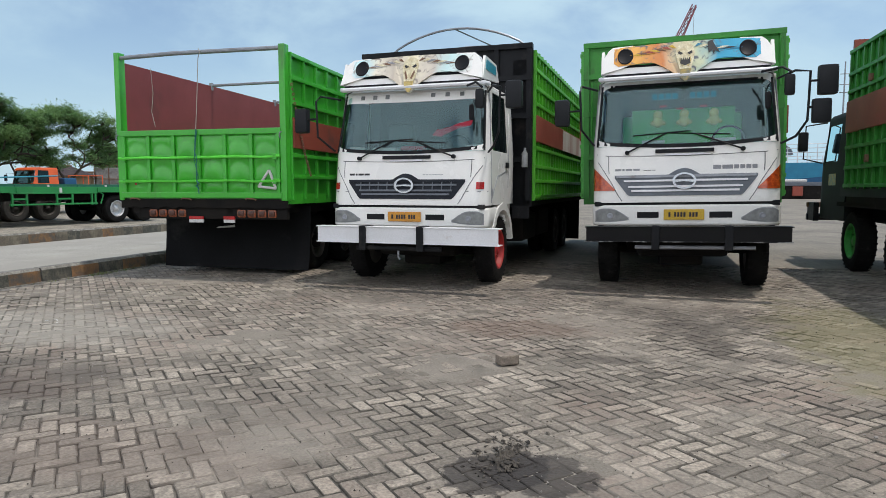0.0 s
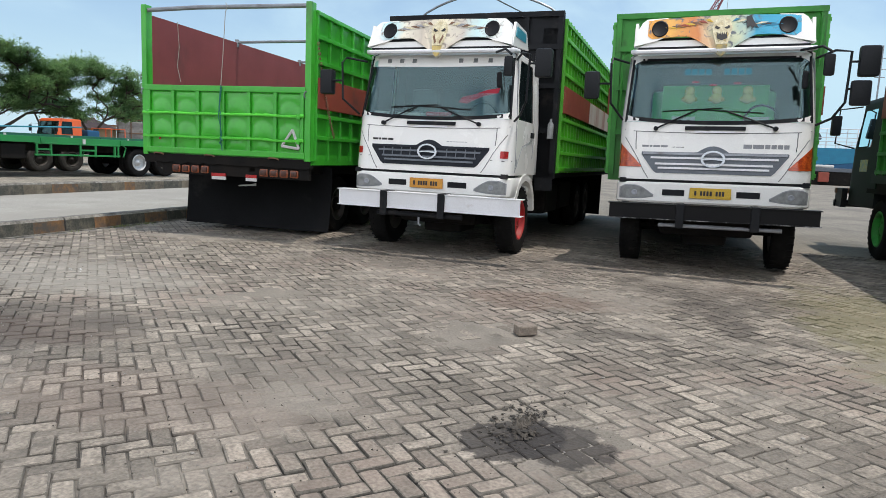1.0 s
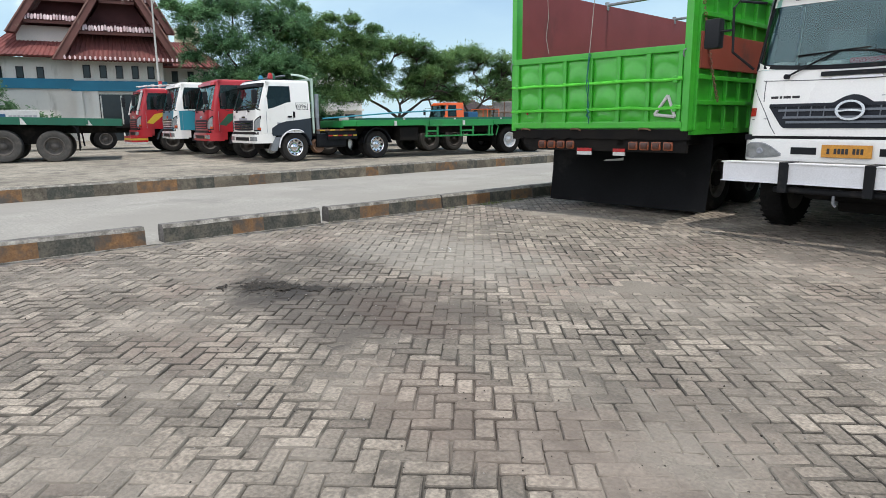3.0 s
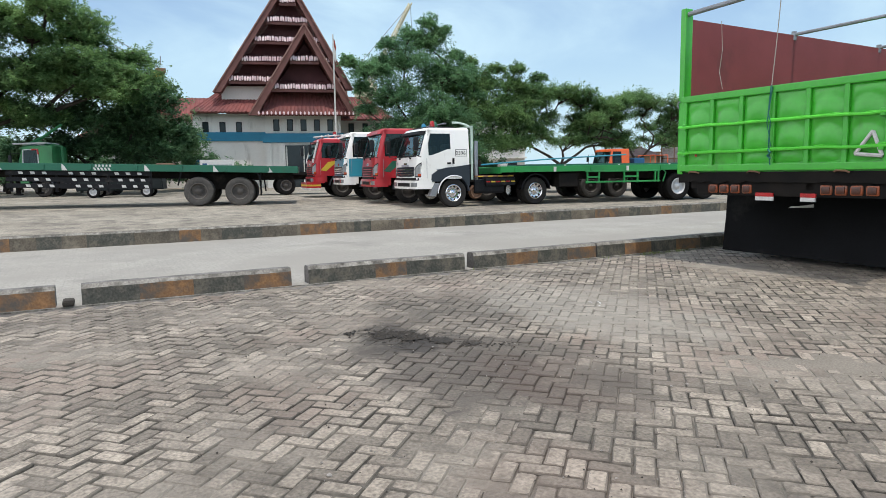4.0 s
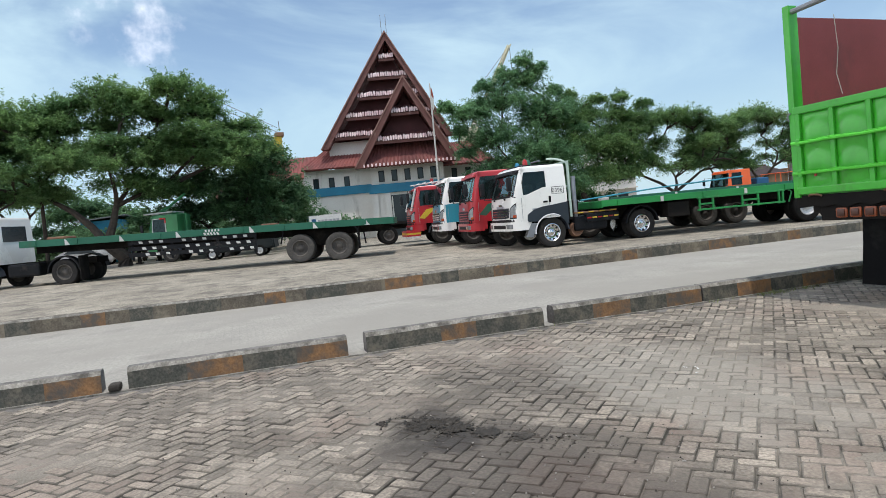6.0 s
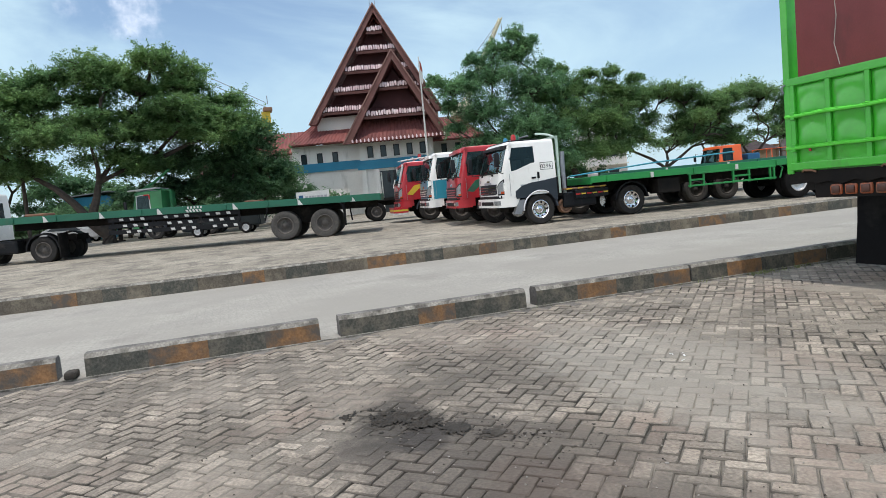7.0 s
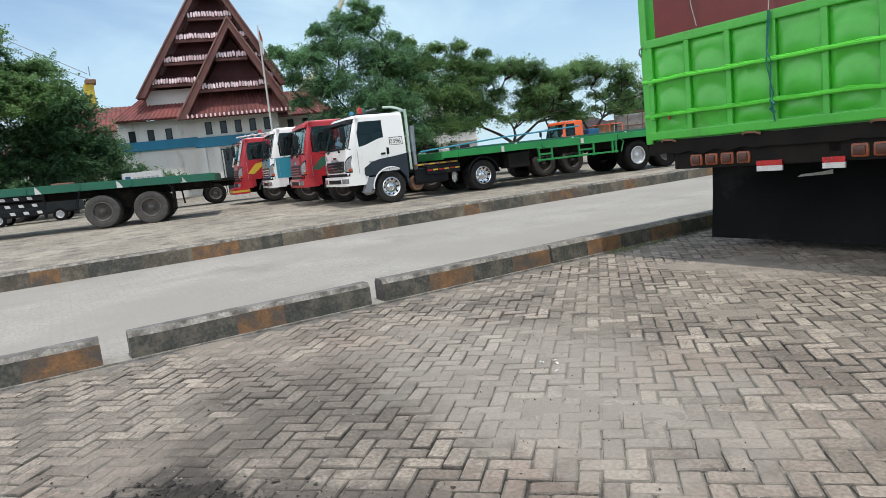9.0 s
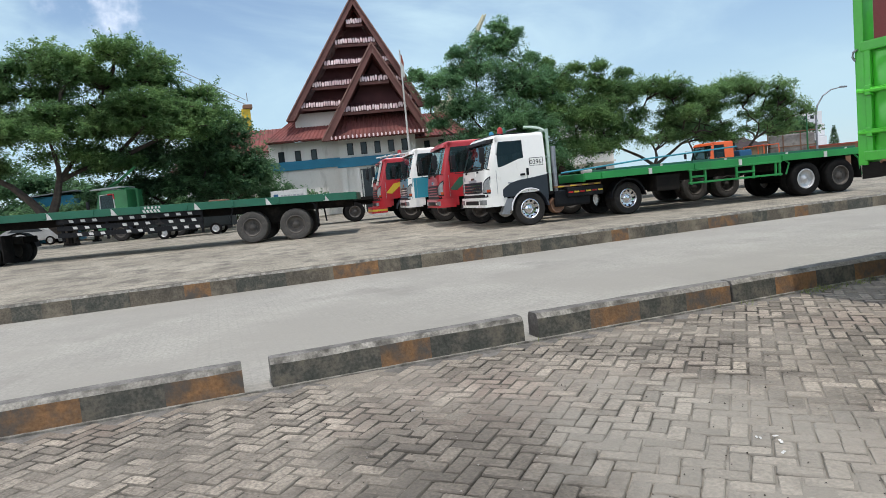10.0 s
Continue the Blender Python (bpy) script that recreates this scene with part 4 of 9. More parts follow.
    if a:
        part("scarf", plate([(0.36, 2.2), (0.42, 2.28), (0.6, 2.31), (0.78, 2.37), (0.96, 2.4), (0.94, 2.33), (0.74, 2.29), (0.56, 2.22), (0.48, 2.18)], "y", 0.19, 0.21), M_REDCLOTH, lorry, "red cloth pennant behind the glass")
        part("dash_cloth", box(-0.15, 0.22, 0.2, 0.34, 2.0, 2.06, 0.03), M_REDCLOTH, lorry)
        for x in (-0.9, 0.95):
            part("dash_dish", lathe([(0.0001, 0), (0.1, 0), (0.12, 0.05), (0.09, 0.05), (0.0001, 0.02)], "z", 16, None, (x, 0.33, 2.01)), M_PAPER, lorry)
        part("dash_paper", box(-0.6, -0.22, 0.22, 0.4, 2.0, 2.045, 0.01), M_PAPER, lorry)
        part("sun_strip", cab.patch(-1.08, 1.08, 2.66, 2.84, 0.007, -0.004, 18, lambda x: (2.7 + 0.012 * abs(x), 2.84)), M_WHITE, lorry, "white sun strip on the windscreen")
        for x in (-0.82, -0.62, -0.42, 0.3, 0.52, 0.74):
            part("strip_sign", cab.patch(x, x + 0.06, 2.76, 2.82, 0.02, -0.002, 2), M_LENS, lorry)
    else:
        part("rear_curtain", box(-0.7, 0.72, 1.0, 1.04, 1.9, 2.55, 0.015), M_SEAT, lorry, "green curtain behind the seats")
        for x in (-0.34, 0.0, 0.38):
            bm = bmesh.new()
            for dx, dz, r in ((0, 0, 0.075), (0, 0.095, 0.065), (-0.07, -0.015, 0.033), (0.07, -0.015, 0.033)):
                got = bmesh.ops.create_icosphere(bm, subdivisions=2, radius=r)
                for v in got["verts"]:
                    v.co += Vector((x + dx, 0.3, 2.3 + dz))
            part("toy", bm, M_TOY, lorry, "small yellow plush toy", True)
            part("toy_string", tube([(x, 0.3, 2.4), (x, 0.3, 2.72)], 0.004, 4), M_INK, lorry)
        for x in (-0.55, 0.35):
            part("dash_paper", box(x, x + 0.3, 0.2, 0.34, 2.0, 2.05, 0.01), M_PAPER, lorry)
        for x, z in ((-0.32, 2.56), (0.2, 2.54), (-0.1, 2.52)):
            part("pennant", box(x, x + 0.09, 0.3, 0.31, z - 0.06, z - 0.035), M_REDCLOTH, lorry)
        bars("sun_strip", [0.07] * 4 + [-0.12] + [0.07] * 4, -0.42, 2.6, 0.08, cab.y(0, 2.64) - 0.008, M_TEAL, lorry)
    # sun visor: a painted board that droops to a beak, round lamp holes in a white shell, a white rim bar under it
    zv0, zv1 = 3.06, 3.33
    top = [(-0.98 + 1.96 * k / 24, zv1 + 0.03 * (1 - ((k - 12) / 12) ** 2) - (0.05 if k in (0, 24) else 0)) for k in range(25)]
    bot = []
    for k in range(32, -1, -1):
        x = -0.98 + 1.96 * k / 32
        drop = 0.0 if abs(x) > 0.44 else 0.5 * (1 - abs(x) / 0.44) ** 1.25
        bot.append((x, zv0 + 0.03 * math.sin(abs(x) * 3.2) - drop * 0.5 + (0.05 if k in (0, 32) else 0)))
    visor = part("visor_board", plate(top + bot, "y", -0.075, -0.02), M_MURALA if a else M_MURALB, lorry, "airbrushed sun visor board in grey, teal and gold" if a else "airbrushed sun visor board in orange, yellow and blue")
    rim_l = [(-1.16, zv0 - 0.09), (-1.13, zv0 + 0.12), (-1.06, zv1 - 0.03), (-1.0, zv1 + 0.015), (-0.72, zv1 + 0.025), (-0.7, zv1 - 0.05), (-0.73, zv0 + 0.03), (-0.86, zv0 - 0.02)]
    for s in (-1, 1):
        part("visor_frame", plate([(s * x, z) for x, z in rim_l], "y", -0.07, 0.1), M_WHITE, visor)
        part("visor_wing", plate([(s * 0.98, zv1 - 0.01), (s * 0.94, zv0 + 0.07), (s * 0.7, zv0 + 0.02), (s * 0.5, zv0 + 0.05), (s * 0.5, zv1 + 0.01)], "y", -0.078, -0.074), M_MURALA if a else M_MURALB, visor)
        part("visor_lamp", lathe([(0.0001, -0.081), (0.088, -0.081), (0.1, -0.09), (0.112, -0.084), (0.112, -0.04)], "y", 24, None, (s * 0.82, 0, zv1 - 0.125)), M_BLACK, visor, "round dark lamp opening", True)
        part("visor_side", plate([(-0.03, zv0 - 0.09), (-0.03, zv1 - 0.03), (0.6, zv1 - 0.06), (0.85, zv0 - 0.02)], "x", *sorted((s * 1.12, s * 1.16))), M_WHITE, visor)
        part("side_sign", plate([(0.04, zv0 + 0.05), (0.04, zv1 - 0.08), (0.56, zv1 - 0.1), (0.62, zv0 + 0.05)], "x", *sorted((s * 1.155, s * 1.168))), M_TEAL if a else M_WHITE, visor)
    part("visor_lip", plate([(-0.86, zv0 - 0.005), (0.86, zv0 - 0.005), (1.12, zv0 - 0.1), (-1.12, zv0 - 0.1)], "y", -0.03, 0.12), M_WHITE, visor)
    part("visor_gap", plate([(-0.9, zv0 + 0.02), (0.9, zv0 + 0.02), (0.92, zv0 - 0.012), (-0.92, zv0 - 0.012)], "y", -0.034, 0.1), M_BLACK, visor)
    part("visor_gap", box(-1.1, 1.1, -0.036, 0.1, zv0 - 0.13, zv0 - 0.1), M_BLACK, visor)
    part("visor_bar", tube([(-1.16, 0.3, zv0 - 0.12), (-1.17, 0.0, zv0 - 0.15), (-1.12, -0.06, zv0 - 0.165), (1.12, -0.06, zv0 - 0.165), (1.17, 0.0, zv0 - 0.15), (1.16, 0.3, zv0 - 0.12)], 0.034, 8), M_BARW, visor, smooth=True)
    # painted bird or beast head over the drop
    crest = M_GOLD if a else M_CREAM
    part("visor_beak", plate([(-0.075, 2.97), (0.075, 2.97), (0.065, 2.9), (0.02, 2.825), (-0.02, 2.825), (-0.065, 2.9)], "y", -0.09, -0.074), M_GOLD if a else M_BEAKB, visor)
    part("visor_crest", plate([(-0.1, 3.29), (-0.04, 3.345), (0.04, 3.345), (0.1, 3.29), (0.13, 3.2), (0.11, 3.1), (0.075, 2.975), (-0.075, 2.975), (-0.11, 3.1), (-0.13, 3.2)], "y", -0.086, -0.072), crest if not a else M_CREAM, visor)
    for s in (-1, 1):
        part("crest_eye", plate([(s * 0.025, 3.19), (s * 0.085, 3.225), (s * 0.1, 3.195), (s * 0.06, 3.17)], "y", -0.091, -0.082), M_INK, visor)
        part("crest_stripe", plate([(s * 0.02, 3.02), (s * 0.07, 3.14), (s * 0.085, 3.1), (s * 0.045, 3.0)], "y", -0.091, -0.082), M_BROWN if a else M_BEAKB, visor)
        for k in range(7):
            x0, z0 = 0.12 + 0.07 * k, 3.27 - 0.012 * k
            w_, h_ = 0.1 + 0.02 * k, 0.05 - 0.004 * k
            ink = ((M_BROWN, M_CREAM, M_GREYINK)[k % 3]) if a else ((M_PLATE, M_BAND, M_BROWN) if s < 0 else (M_BLUE, M_CREAM, M_INK))[k % 3]
            part("feather", plate([(s * x0, z0), (s * (x0 + w_ * 0.5), z0 + h_), (s * (x0 + w_), z0 + h_ * 0.8), (s * (x0 + w_ * 0.6), z0 + h_ * 0.3)], "y", -0.083, -0.072), ink, visor)
    if not a:
        part("jaw", plate([(-0.06, 3.13), (0.06, 3.13), (0.07, 3.05), (0.0, 3.02), (-0.07, 3.05)], "y", -0.092, -0.084), M_INK, visor)
        for x in (-0.04, -0.013, 0.014, 0.04):
            part("tooth", plate([(x - 0.011, 3.128), (x + 0.011, 3.128), (x, 3.095)], "y", -0.095, -0.09), M_CREAM, visor)
        part("claw", plate([(0.3, 3.33), (0.36, 3.35), (0.4, 3.26), (0.46, 3.17), (0.4, 3.2), (0.37, 3.15), (0.36, 3.21), (0.31, 3.17)], "y", -0.088, -0.08), M_INK, visor)
    # the visor board leans back over the roof
    for o in [visor] + list(visor.children):
        for v in o.data.vertices:
            v.co.x *= 0.95
            v.co.y += 0.24 + 0.42 * max(0.0, v.co.z - 2.95)
            v.co.z = 2.83 + (v.co.z - 2.825) * 1.02
    # steel bar in front of the bumper
    bx, bw, bz0, bz1, bmat = (0.13, 1.35, 0.67, 0.905, M_BARW) if a else (0.0, 1.25, 0.685, 0.89, M_CHIPPED)
    bar = part("crash_bar", box(bx - bw, bx + bw, -0.36, -0.345, bz0, bz1), bmat, lorry, "white painted steel crash bar" if a else "chipped black steel crash bar")
    for z in (bz0, bz1 - 0.012):
        part("bar_flange", box(bx - bw - 0.02, bx + bw + 0.02, -0.375, -0.18, z, z + 0.012, 0.003), bmat if a or z > bz0 else M_CHIPS, bar)
    for x in (-0.5, 0.37) if a else (-0.36, 0.53):
        part("bar_bracket", box(x - 0.05, x + 0.05, -0.39, -0.1, bz0 - 0.1, bz1 + 0.01, 0.008), M_BLACK, bar)
    part("tow_bar", tube([(-0.62, -0.3, bz0 - 0.07), (0.66 if a else 0.85, -0.3, bz0 - 0.07)], 0.035 if a else 0.026, 8), M_STEEL if not a else M_BLACK, bar, smooth=True)
    part("bumper_gap", box(-1.12, 1.12, 0.03, 0.3, 0.74, 0.89), M_BLACK, lorry)
    if a:
        part("tow_hook", tube([(0.02, -0.3, bz0 - 0.09), (0.02, -0.3, bz0 - 0.19), (0.05, -0.3, bz0 - 0.22)], 0.016, 6), M_STEEL, bar)
    # mirrors on bent tube arms
    mirror(lorry, [(1.15, 0.32, 2.8), (1.3, 0.0, 2.84), (1.44, -0.14, 2.8), (1.42, -0.14, 2.2), (1.32, -0.02, 2.02), (1.19, 0.2, 1.95)], 1.52, 1.74, -0.22, 2.5, 2.86)
    part("mirror_stay", tube([(1.43, -0.14, 2.68), (1.58, -0.14, 2.68)], 0.014, 6), M_MIRROR, lorry)
    mirror(lorry, [(-1.16, 0.3, 2.78), (-1.34, 0.0, 2.8), (-1.36, -0.1, 2.72), (-1.34, -0.1, 2.2), (-1.19, 0.15, 2.0)], -1.7, -1.5, -0.16, 2.26, 2.62)
    part("mirror_stay", tube([(-1.36, -0.1, 2.46), (-1.56, -0.1, 2.46)], 0.014, 6), M_MIRROR, lorry)
    if not a:
        mirror(lorry, [(1.42, -0.14, 2.36), (1.5, -0.14, 2.36)], 1.46, 1.68, -0.2, 2.16, 2.46, 0.1)
    mirror(lorry, [(0.92, 0.06, 2.86), (1.12, -0.2, 2.86), (1.22, -0.26, 2.78)], 1.13, 1.25, -0.3, 2.5, 2.76, 0.06)
    part("wall_mirror", box(0.96, 1.03, -0.02, 0.05, 2.38, 2.6, 0.03), M_BLACK, lorry)
    # door seams and handle on the showing sides
    for s in (-1, 1):
        x = s * 1.202
        for p in ([(x, 0.34, 1.24), (x, 0.3, 1.97), (s * 1.145, 0.42, 2.8)], [(x, 1.36, 1.45), (x, 1.38, 1.97), (s * 1.145, 1.36, 2.8)], [(x, 0.38, 1.3), (x, 0.7, 1.62), (x, 1.3, 1.72)]):
            part("door_seam", tube(p, 0.006, 4), M_GREYINK, lorry)
        part("door_handle", box(*sorted((x, x + s * 0.03)), 1.18, 1.32, 1.76, 1.84, 0.008), M_BLACK, lorry)
        part("grab_bar", tube([(s * 1.17, 1.48, 1.5), (s * 1.19, 1.5, 1.6), (s * 1.16, 1.5, 2.6), (s * 1.14, 1.48, 2.68)], 0.018, 6), M_WHITE, lorry)
        part("corner_vent", box(*sorted((x - s * 0.01, x + s * 0.004)), 0.34, 0.44, 1.33, 1.43), M_GREYINK, lorry)
    # mudguards, axles, chassis
    for s in (-1, 1):
        g = bmesh.new()
        arcs = []
        for k in range(9):
            t = radians(10 + 160 * k / 8)
            arcs.append([g.verts.new((s * xx, axle - rr * math.cos(t), 0.52 + rr * math.sin(t))) for xx, rr in ((1.215, 0.6), (1.215, 0.7), (0.8, 0.7), (0.8, 0.6))])
        for p, q in zip(arcs, arcs[1:]):
            for i in range(4):
                g.faces.new((p[i], p[(i + 1) % 4], q[(i + 1) % 4], q[i]))
        g.faces.new(arcs[0])
        g.faces.new(arcs[-1])
        part("mudguard", g, M_WHITE, lorry)
        wheel(lorry, s * 1.03, axle, 0.51, 0.29, s, M_RIMRED if a and s > 0 else M_RIMDARK)
    part("front_axle", tube([(-0.95, axle, 0.5), (0.95, axle, 0.5)], 0.09, 8), M_CHASSIS, lorry)
    for x in (-0.45, 0.37):
        part("chassis_rail", box(x, x + 0.08, 0.1, 9.3, 0.72, 1.0), M_CHASSIS, lorry)
    # unseen underbody parts, added to block light from under the lorry
    part("engine", box(-0.62, 0.62, 0.45, 2.1, 0.42, 1.18, 0.08), M_CHASSIS, lorry)
    part("sump", box(-0.3, 0.3, 0.7, 1.5, 0.27, 0.45, 0.05), M_CHASSIS, lorry)
    part("gearbox", tube([(0, 2.0, 0.7), (0, 3.4, 0.66), (0, 6.2, 0.55)], 0.24, 10, r_end=0.09), M_CHASSIS, lorry)
    for x in (-0.72, 0.72):
        part("leaf_spring", tube([(x, axle - 0.75, 0.72), (x, axle, 0.5), (x, axle + 0.75, 0.72)], 0.055, 6), M_CHASSIS, lorry)
    part("air_tank", tube([(-0.75, 4.2, 0.68), (-0.75, 5.2, 0.68)], 0.19, 12), M_CHASSIS, lorry, smooth=True)
    part("battery_box", box(0.62, 1.2, 4.0, 5.2, 0.52, 1.05, 0.04), M_CHASSIS, lorry)
    part("spare_carrier", box(-0.5, 0.5, 8.0, 9.0, 0.55, 1.0, 0.06), M_CHASSIS, lorry)
    part("wheel_house", box(-0.86, 0.86, axle - 0.6, axle + 0.9, 0.98, 1.18), M_CHASSIS, lorry)
    part("fuel_tank", box(0.6, 1.2, 2.6, 3.8, 0.5, 1.0, 0.08), M_CHASSIS, lorry)
    part("fuel_tank", box(-1.2, -0.6, 2.6, 3.8, 0.5, 1.0, 0.08), M_CHASSIS, lorry)
    for s in (-1, 1):
        for y in (6.3, 7.6):
            wheel(lorry, s * 1.05, y, 0.5, 0.27, s, M_RIMDARK, True, False)
        # flaps added across the full width to hide lit ground behind
        part("mudflap", box(*sorted((s * 0.04, s * 1.4)), 8.7, 8.73, 0.12, 1.2), M_RUBBER, lorry)
    # cargo body
    bw_ = 1.49
    y0, y1, z0, z1 = 1.85, 9.5, 1.24, 3.7
    part("cargo_floor", box(-bw_, bw_, y0, y1, 1.16, z0), M_CHASSIS, lorry)
    # the green headboard takes the duller colour, its shade painted in
    head = part("headboard", box(-bw_, bw_, y0 - 0.06, y0, z0 - 0.1, z1 + 0.04, 0.01), M_BLACK if a else M_GREEN2, lorry, "black steel headboard" if a else "green steel headboard")
    paint = M_BLACK if a else M_GREEN2
    for x in (-bw_ + 0.05, -0.9, -0.3, 0.3, 0.9, bw_ - 0.05):
        part("headboard_rib", box(x - 0.04, x + 0.04, y0 - 0.11, y0 - 0.05, z0, z1 + 0.04), paint, head)
    for z in (1.9, 2.6, 3.2, z1):
        part("headboard_rail", box(-bw_, bw_, y0 - 0.12, y0 - 0.05, z - 0.03, z + 0.05), paint, head)
    lat = M_LIME if a else M_GREEN
    band = (2.2, 2.62, M_BAND)
    # pale lorry: sheet coloured darker than the ribs, for shade between them
    stake_side(lorry, "cargo_side", bw_, y0, y1, z0, z1 - 0.05, 1, lat, 0.3, (1.3, 1.56, 1.8, 2.1, 2.8, 3.06, 3.34, 3.58), band, 0.045, M_GREEN2 if a else None)
    stake_side(lorry, "cargo_side", -bw_, y0, y1, z0, z1 - 0.05, -1, lat, 0.3, (1.3, 1.56, 1.8, 2.1, 2.8, 3.06, 3.34, 3.58), band, 0.045, M_GREEN2 if a else None)
    if a:
        part("white_panel", box(bw_ + 0.07, bw_ + 0.085, 4.6, 9.3, 2.2, 2.6), M_WORNWHITE, lorry, "white painted sheet panel")
        # bows for a cover, and a bottle tied to the headboard
        for y, h in ((2.0, 0.42), (2.9, 0.3), (4.6, 0.2), (6.5, 0.2)):
            pts = [(-1.1 + 2.5 * k / 14, y, z1 + h * math.sin(math.pi * k / 14) ** 0.7) for k in range(15)]
            part("cover_bow", tube(pts, 0.018, 6), M_STEEL, lorry)
        part("bow_stay", tube([(0.1, 2.0, z1 + 0.42), (0.55, 2.9, z1 + 0.28)], 0.012, 5), M_STEEL, lorry)
        part("water_bottle", lathe([(0.0001, 1.78), (0.05, 1.78), (0.05, 2.0), (0.02, 2.05), (0.02, 2.09), (0.0001, 2.09)], "z", 14, None, (1.4, y0 - 0.17, 0)), M_LENS, lorry, "clear plastic water bottle", True)
        part("cab_ladder", box(1.17, 1.46, y0 - 0.06, y0 - 0.03, 0.95, 3.5), M_BLACK, lorry)
    else:
        part("ladder", tube([(-1.35, y0 - 0.18, 2.2), (-1.35, y0 - 0.18, 3.1), (-1.22, y0 - 0.18, 3.15), (-1.22, y0 - 0.18, 2.2)], 0.018, 6), M_GREEN2, lorry)
        part("ladder", tube([(1.42, y0 - 0.18, 2.9), (1.42, y0 - 0.18, 3.6)], 0.02, 6), M_GREEN2, lorry)
    part("tailboard", box(-bw_, bw_, y1, y1 + 0.06, z0, z1 - 0.4), M_GREEN, lorry)
    # the lorry stands high on its springs: wheels back down to the ground
    for o in lorry.children:
        if o.name.split(".")[0] == "wheel":
            o.matrix_basis = pose(0, 0, -lift) @ o.matrix_basis
    return lorry


# ---- the ground: yard, road and the far lot ----
def far_z(x):
    return min(0.26, 0.01 + 0.0165 * max(0.0, -14.5 - x))


def sheet(name, xs, ys, z, material, label, category="ground"):
    bm = bmesh.new()
    grid = [[bm.verts.new((x, y, z(x) if callable(z) else z)) for x in xs] for y in ys]
    for a, b in zip(grid, grid[1:]):
        for k in range(len(xs) - 1):
            bm.faces.new((a[k], a[k + 1], b[k + 1], b[k]))
    return tagged(part(name, bm, material), label, category, kind="structure")


sheet("ground", (-900, -14.4, -8.1, -7.9, 6.6, 900), (-900, -1.2, 14.2, 900), -0.06, M_SAND, "sandy bed under the paving to the horizon")
sheet("road", (-14.42, -11.2, -8.0), (-200, -30, 0, 30, 200), 0.012, M_ROAD, "pale dusty concrete road between two kerbs", "road")
sheet("far_lot", (-900, -60, -30.0, -29.6, -22, -14.58), (-900, -60, 0, 60, 900), far_z, M_PLAZA, "dusty paved lorry lot beyond the road", "lot")
sheet("yard_beyond", (-7.95, 6.5, 900), (14.1, 60, 900), -0.004, M_FARYARD, "paved harbour yard behind the lorries", "yard")
sheet("yard_side", (6.45, 60, 900), (-900, 0, 14.12), -0.004, M_FARYARD, "paved yard beside the lorries", "yard")
sheet("yard_behind", (-7.95, 6.46), (-900, -10, -1.1), -0.004, M_FARYARD, "paved yard behind the walk", "yard")


# kerbs: cast blocks with worn bands of black and yellow paint
def kerb_block(parent, x_face, out, y0, y1, h, w, bands, face=None):
    """A kerb block along y with chamfered top edges; out: the way its road face looks."""
    prof = [(0.0, -0.05), (-0.012, h - 0.04), (-0.045, h), (-w + 0.03, h), (-w, h - 0.04), (-w, -0.05)]
    n = len(bands)
    bm = bmesh.new()
    rows = []
    for i in range(n * 2 + 1):
        y = y0 + (y1 - y0) * i / (n * 2)
        rows.append([bm.verts.new((x_face + out * (u + 0.006 * noise.noise((y * 2.1, u * 7, 3 + v))), y, v + (0.008 * noise.noise((y * 3, v * 9, u * 5)) if v > 0 else 0))) for u, v in prof])
    for i in range(n * 2):
        for k in range(len(prof) - 1):
            f = bm.faces.new((rows[i][k], rows[i + 1][k], rows[i + 1][k + 1], rows[i][k + 1]))
            f.material_index = 2 if k == 2 else 3 if k in (1, 3) else bands[i // 2]
    for r in (rows[0], rows[-1]):
        f = bm.faces.new(r)
        f.material_index = 2
    return part("kerb_block", bm, [M_KBLACK, M_KYELLOW, face or M_KTOP, M_KEDGE], parent)


kerb = tagged(new("kerb"), "concrete kerb with worn black and yellow bands", "kerb", kind="structure")
for y0, y1, bands in ((-6.9, -4.9, (0, 1, 0, 1)), (-4.7, -2.6, (0, 1, 0, 1)), (-2.4, -0.65, (0, 1, 0, 0)), (-0.45, 1.55, (0, 1, 0, 1)), (1.79, 4.0, (0, 1, 0, 1)), (4.21, 6.38, (0, 0, 1, 0, 0)), (6.52, 8.66, (0, 1, 0, 1)),
                      (8.69, 10.9, (0, 1, 0, 1)), (10.92, 13.0, (0, 1, 0, 1)), (13.03, 15.2, (0, 1, 0, 1)), (15.22, 17.4, (0, 1, 0, 1)), (17.42, 19.6, (0, 1, 0, 1)), (19.62, 21.8, (0, 1, 0, 1)), (21.82, 24.0, (0, 1, 0, 1)), (24.02, 30.0, (0, 1, 0, 1, 0, 1))):
    kerb_block(kerb, -8.0, 1, y0, y1, 0.225, 0.2, bands)
kerb_far = tagged(new("kerb_far"), "dusty far kerb with faded black and yellow bands", "kerb", kind="structure")
y = -16.0
k = 0
while y < 46:
    kerb_block(kerb_far, -14.4, 1, y, y + 2.056, 0.29, 0.22, ((2, 0, 2, 0, 0), (2, 2, 1, 2, 0), (0, 2, 2, 1, 1), (2, 0, 2, 2, 1))[k % 4], M_KFACE)
    y += 2.06
    k += 1


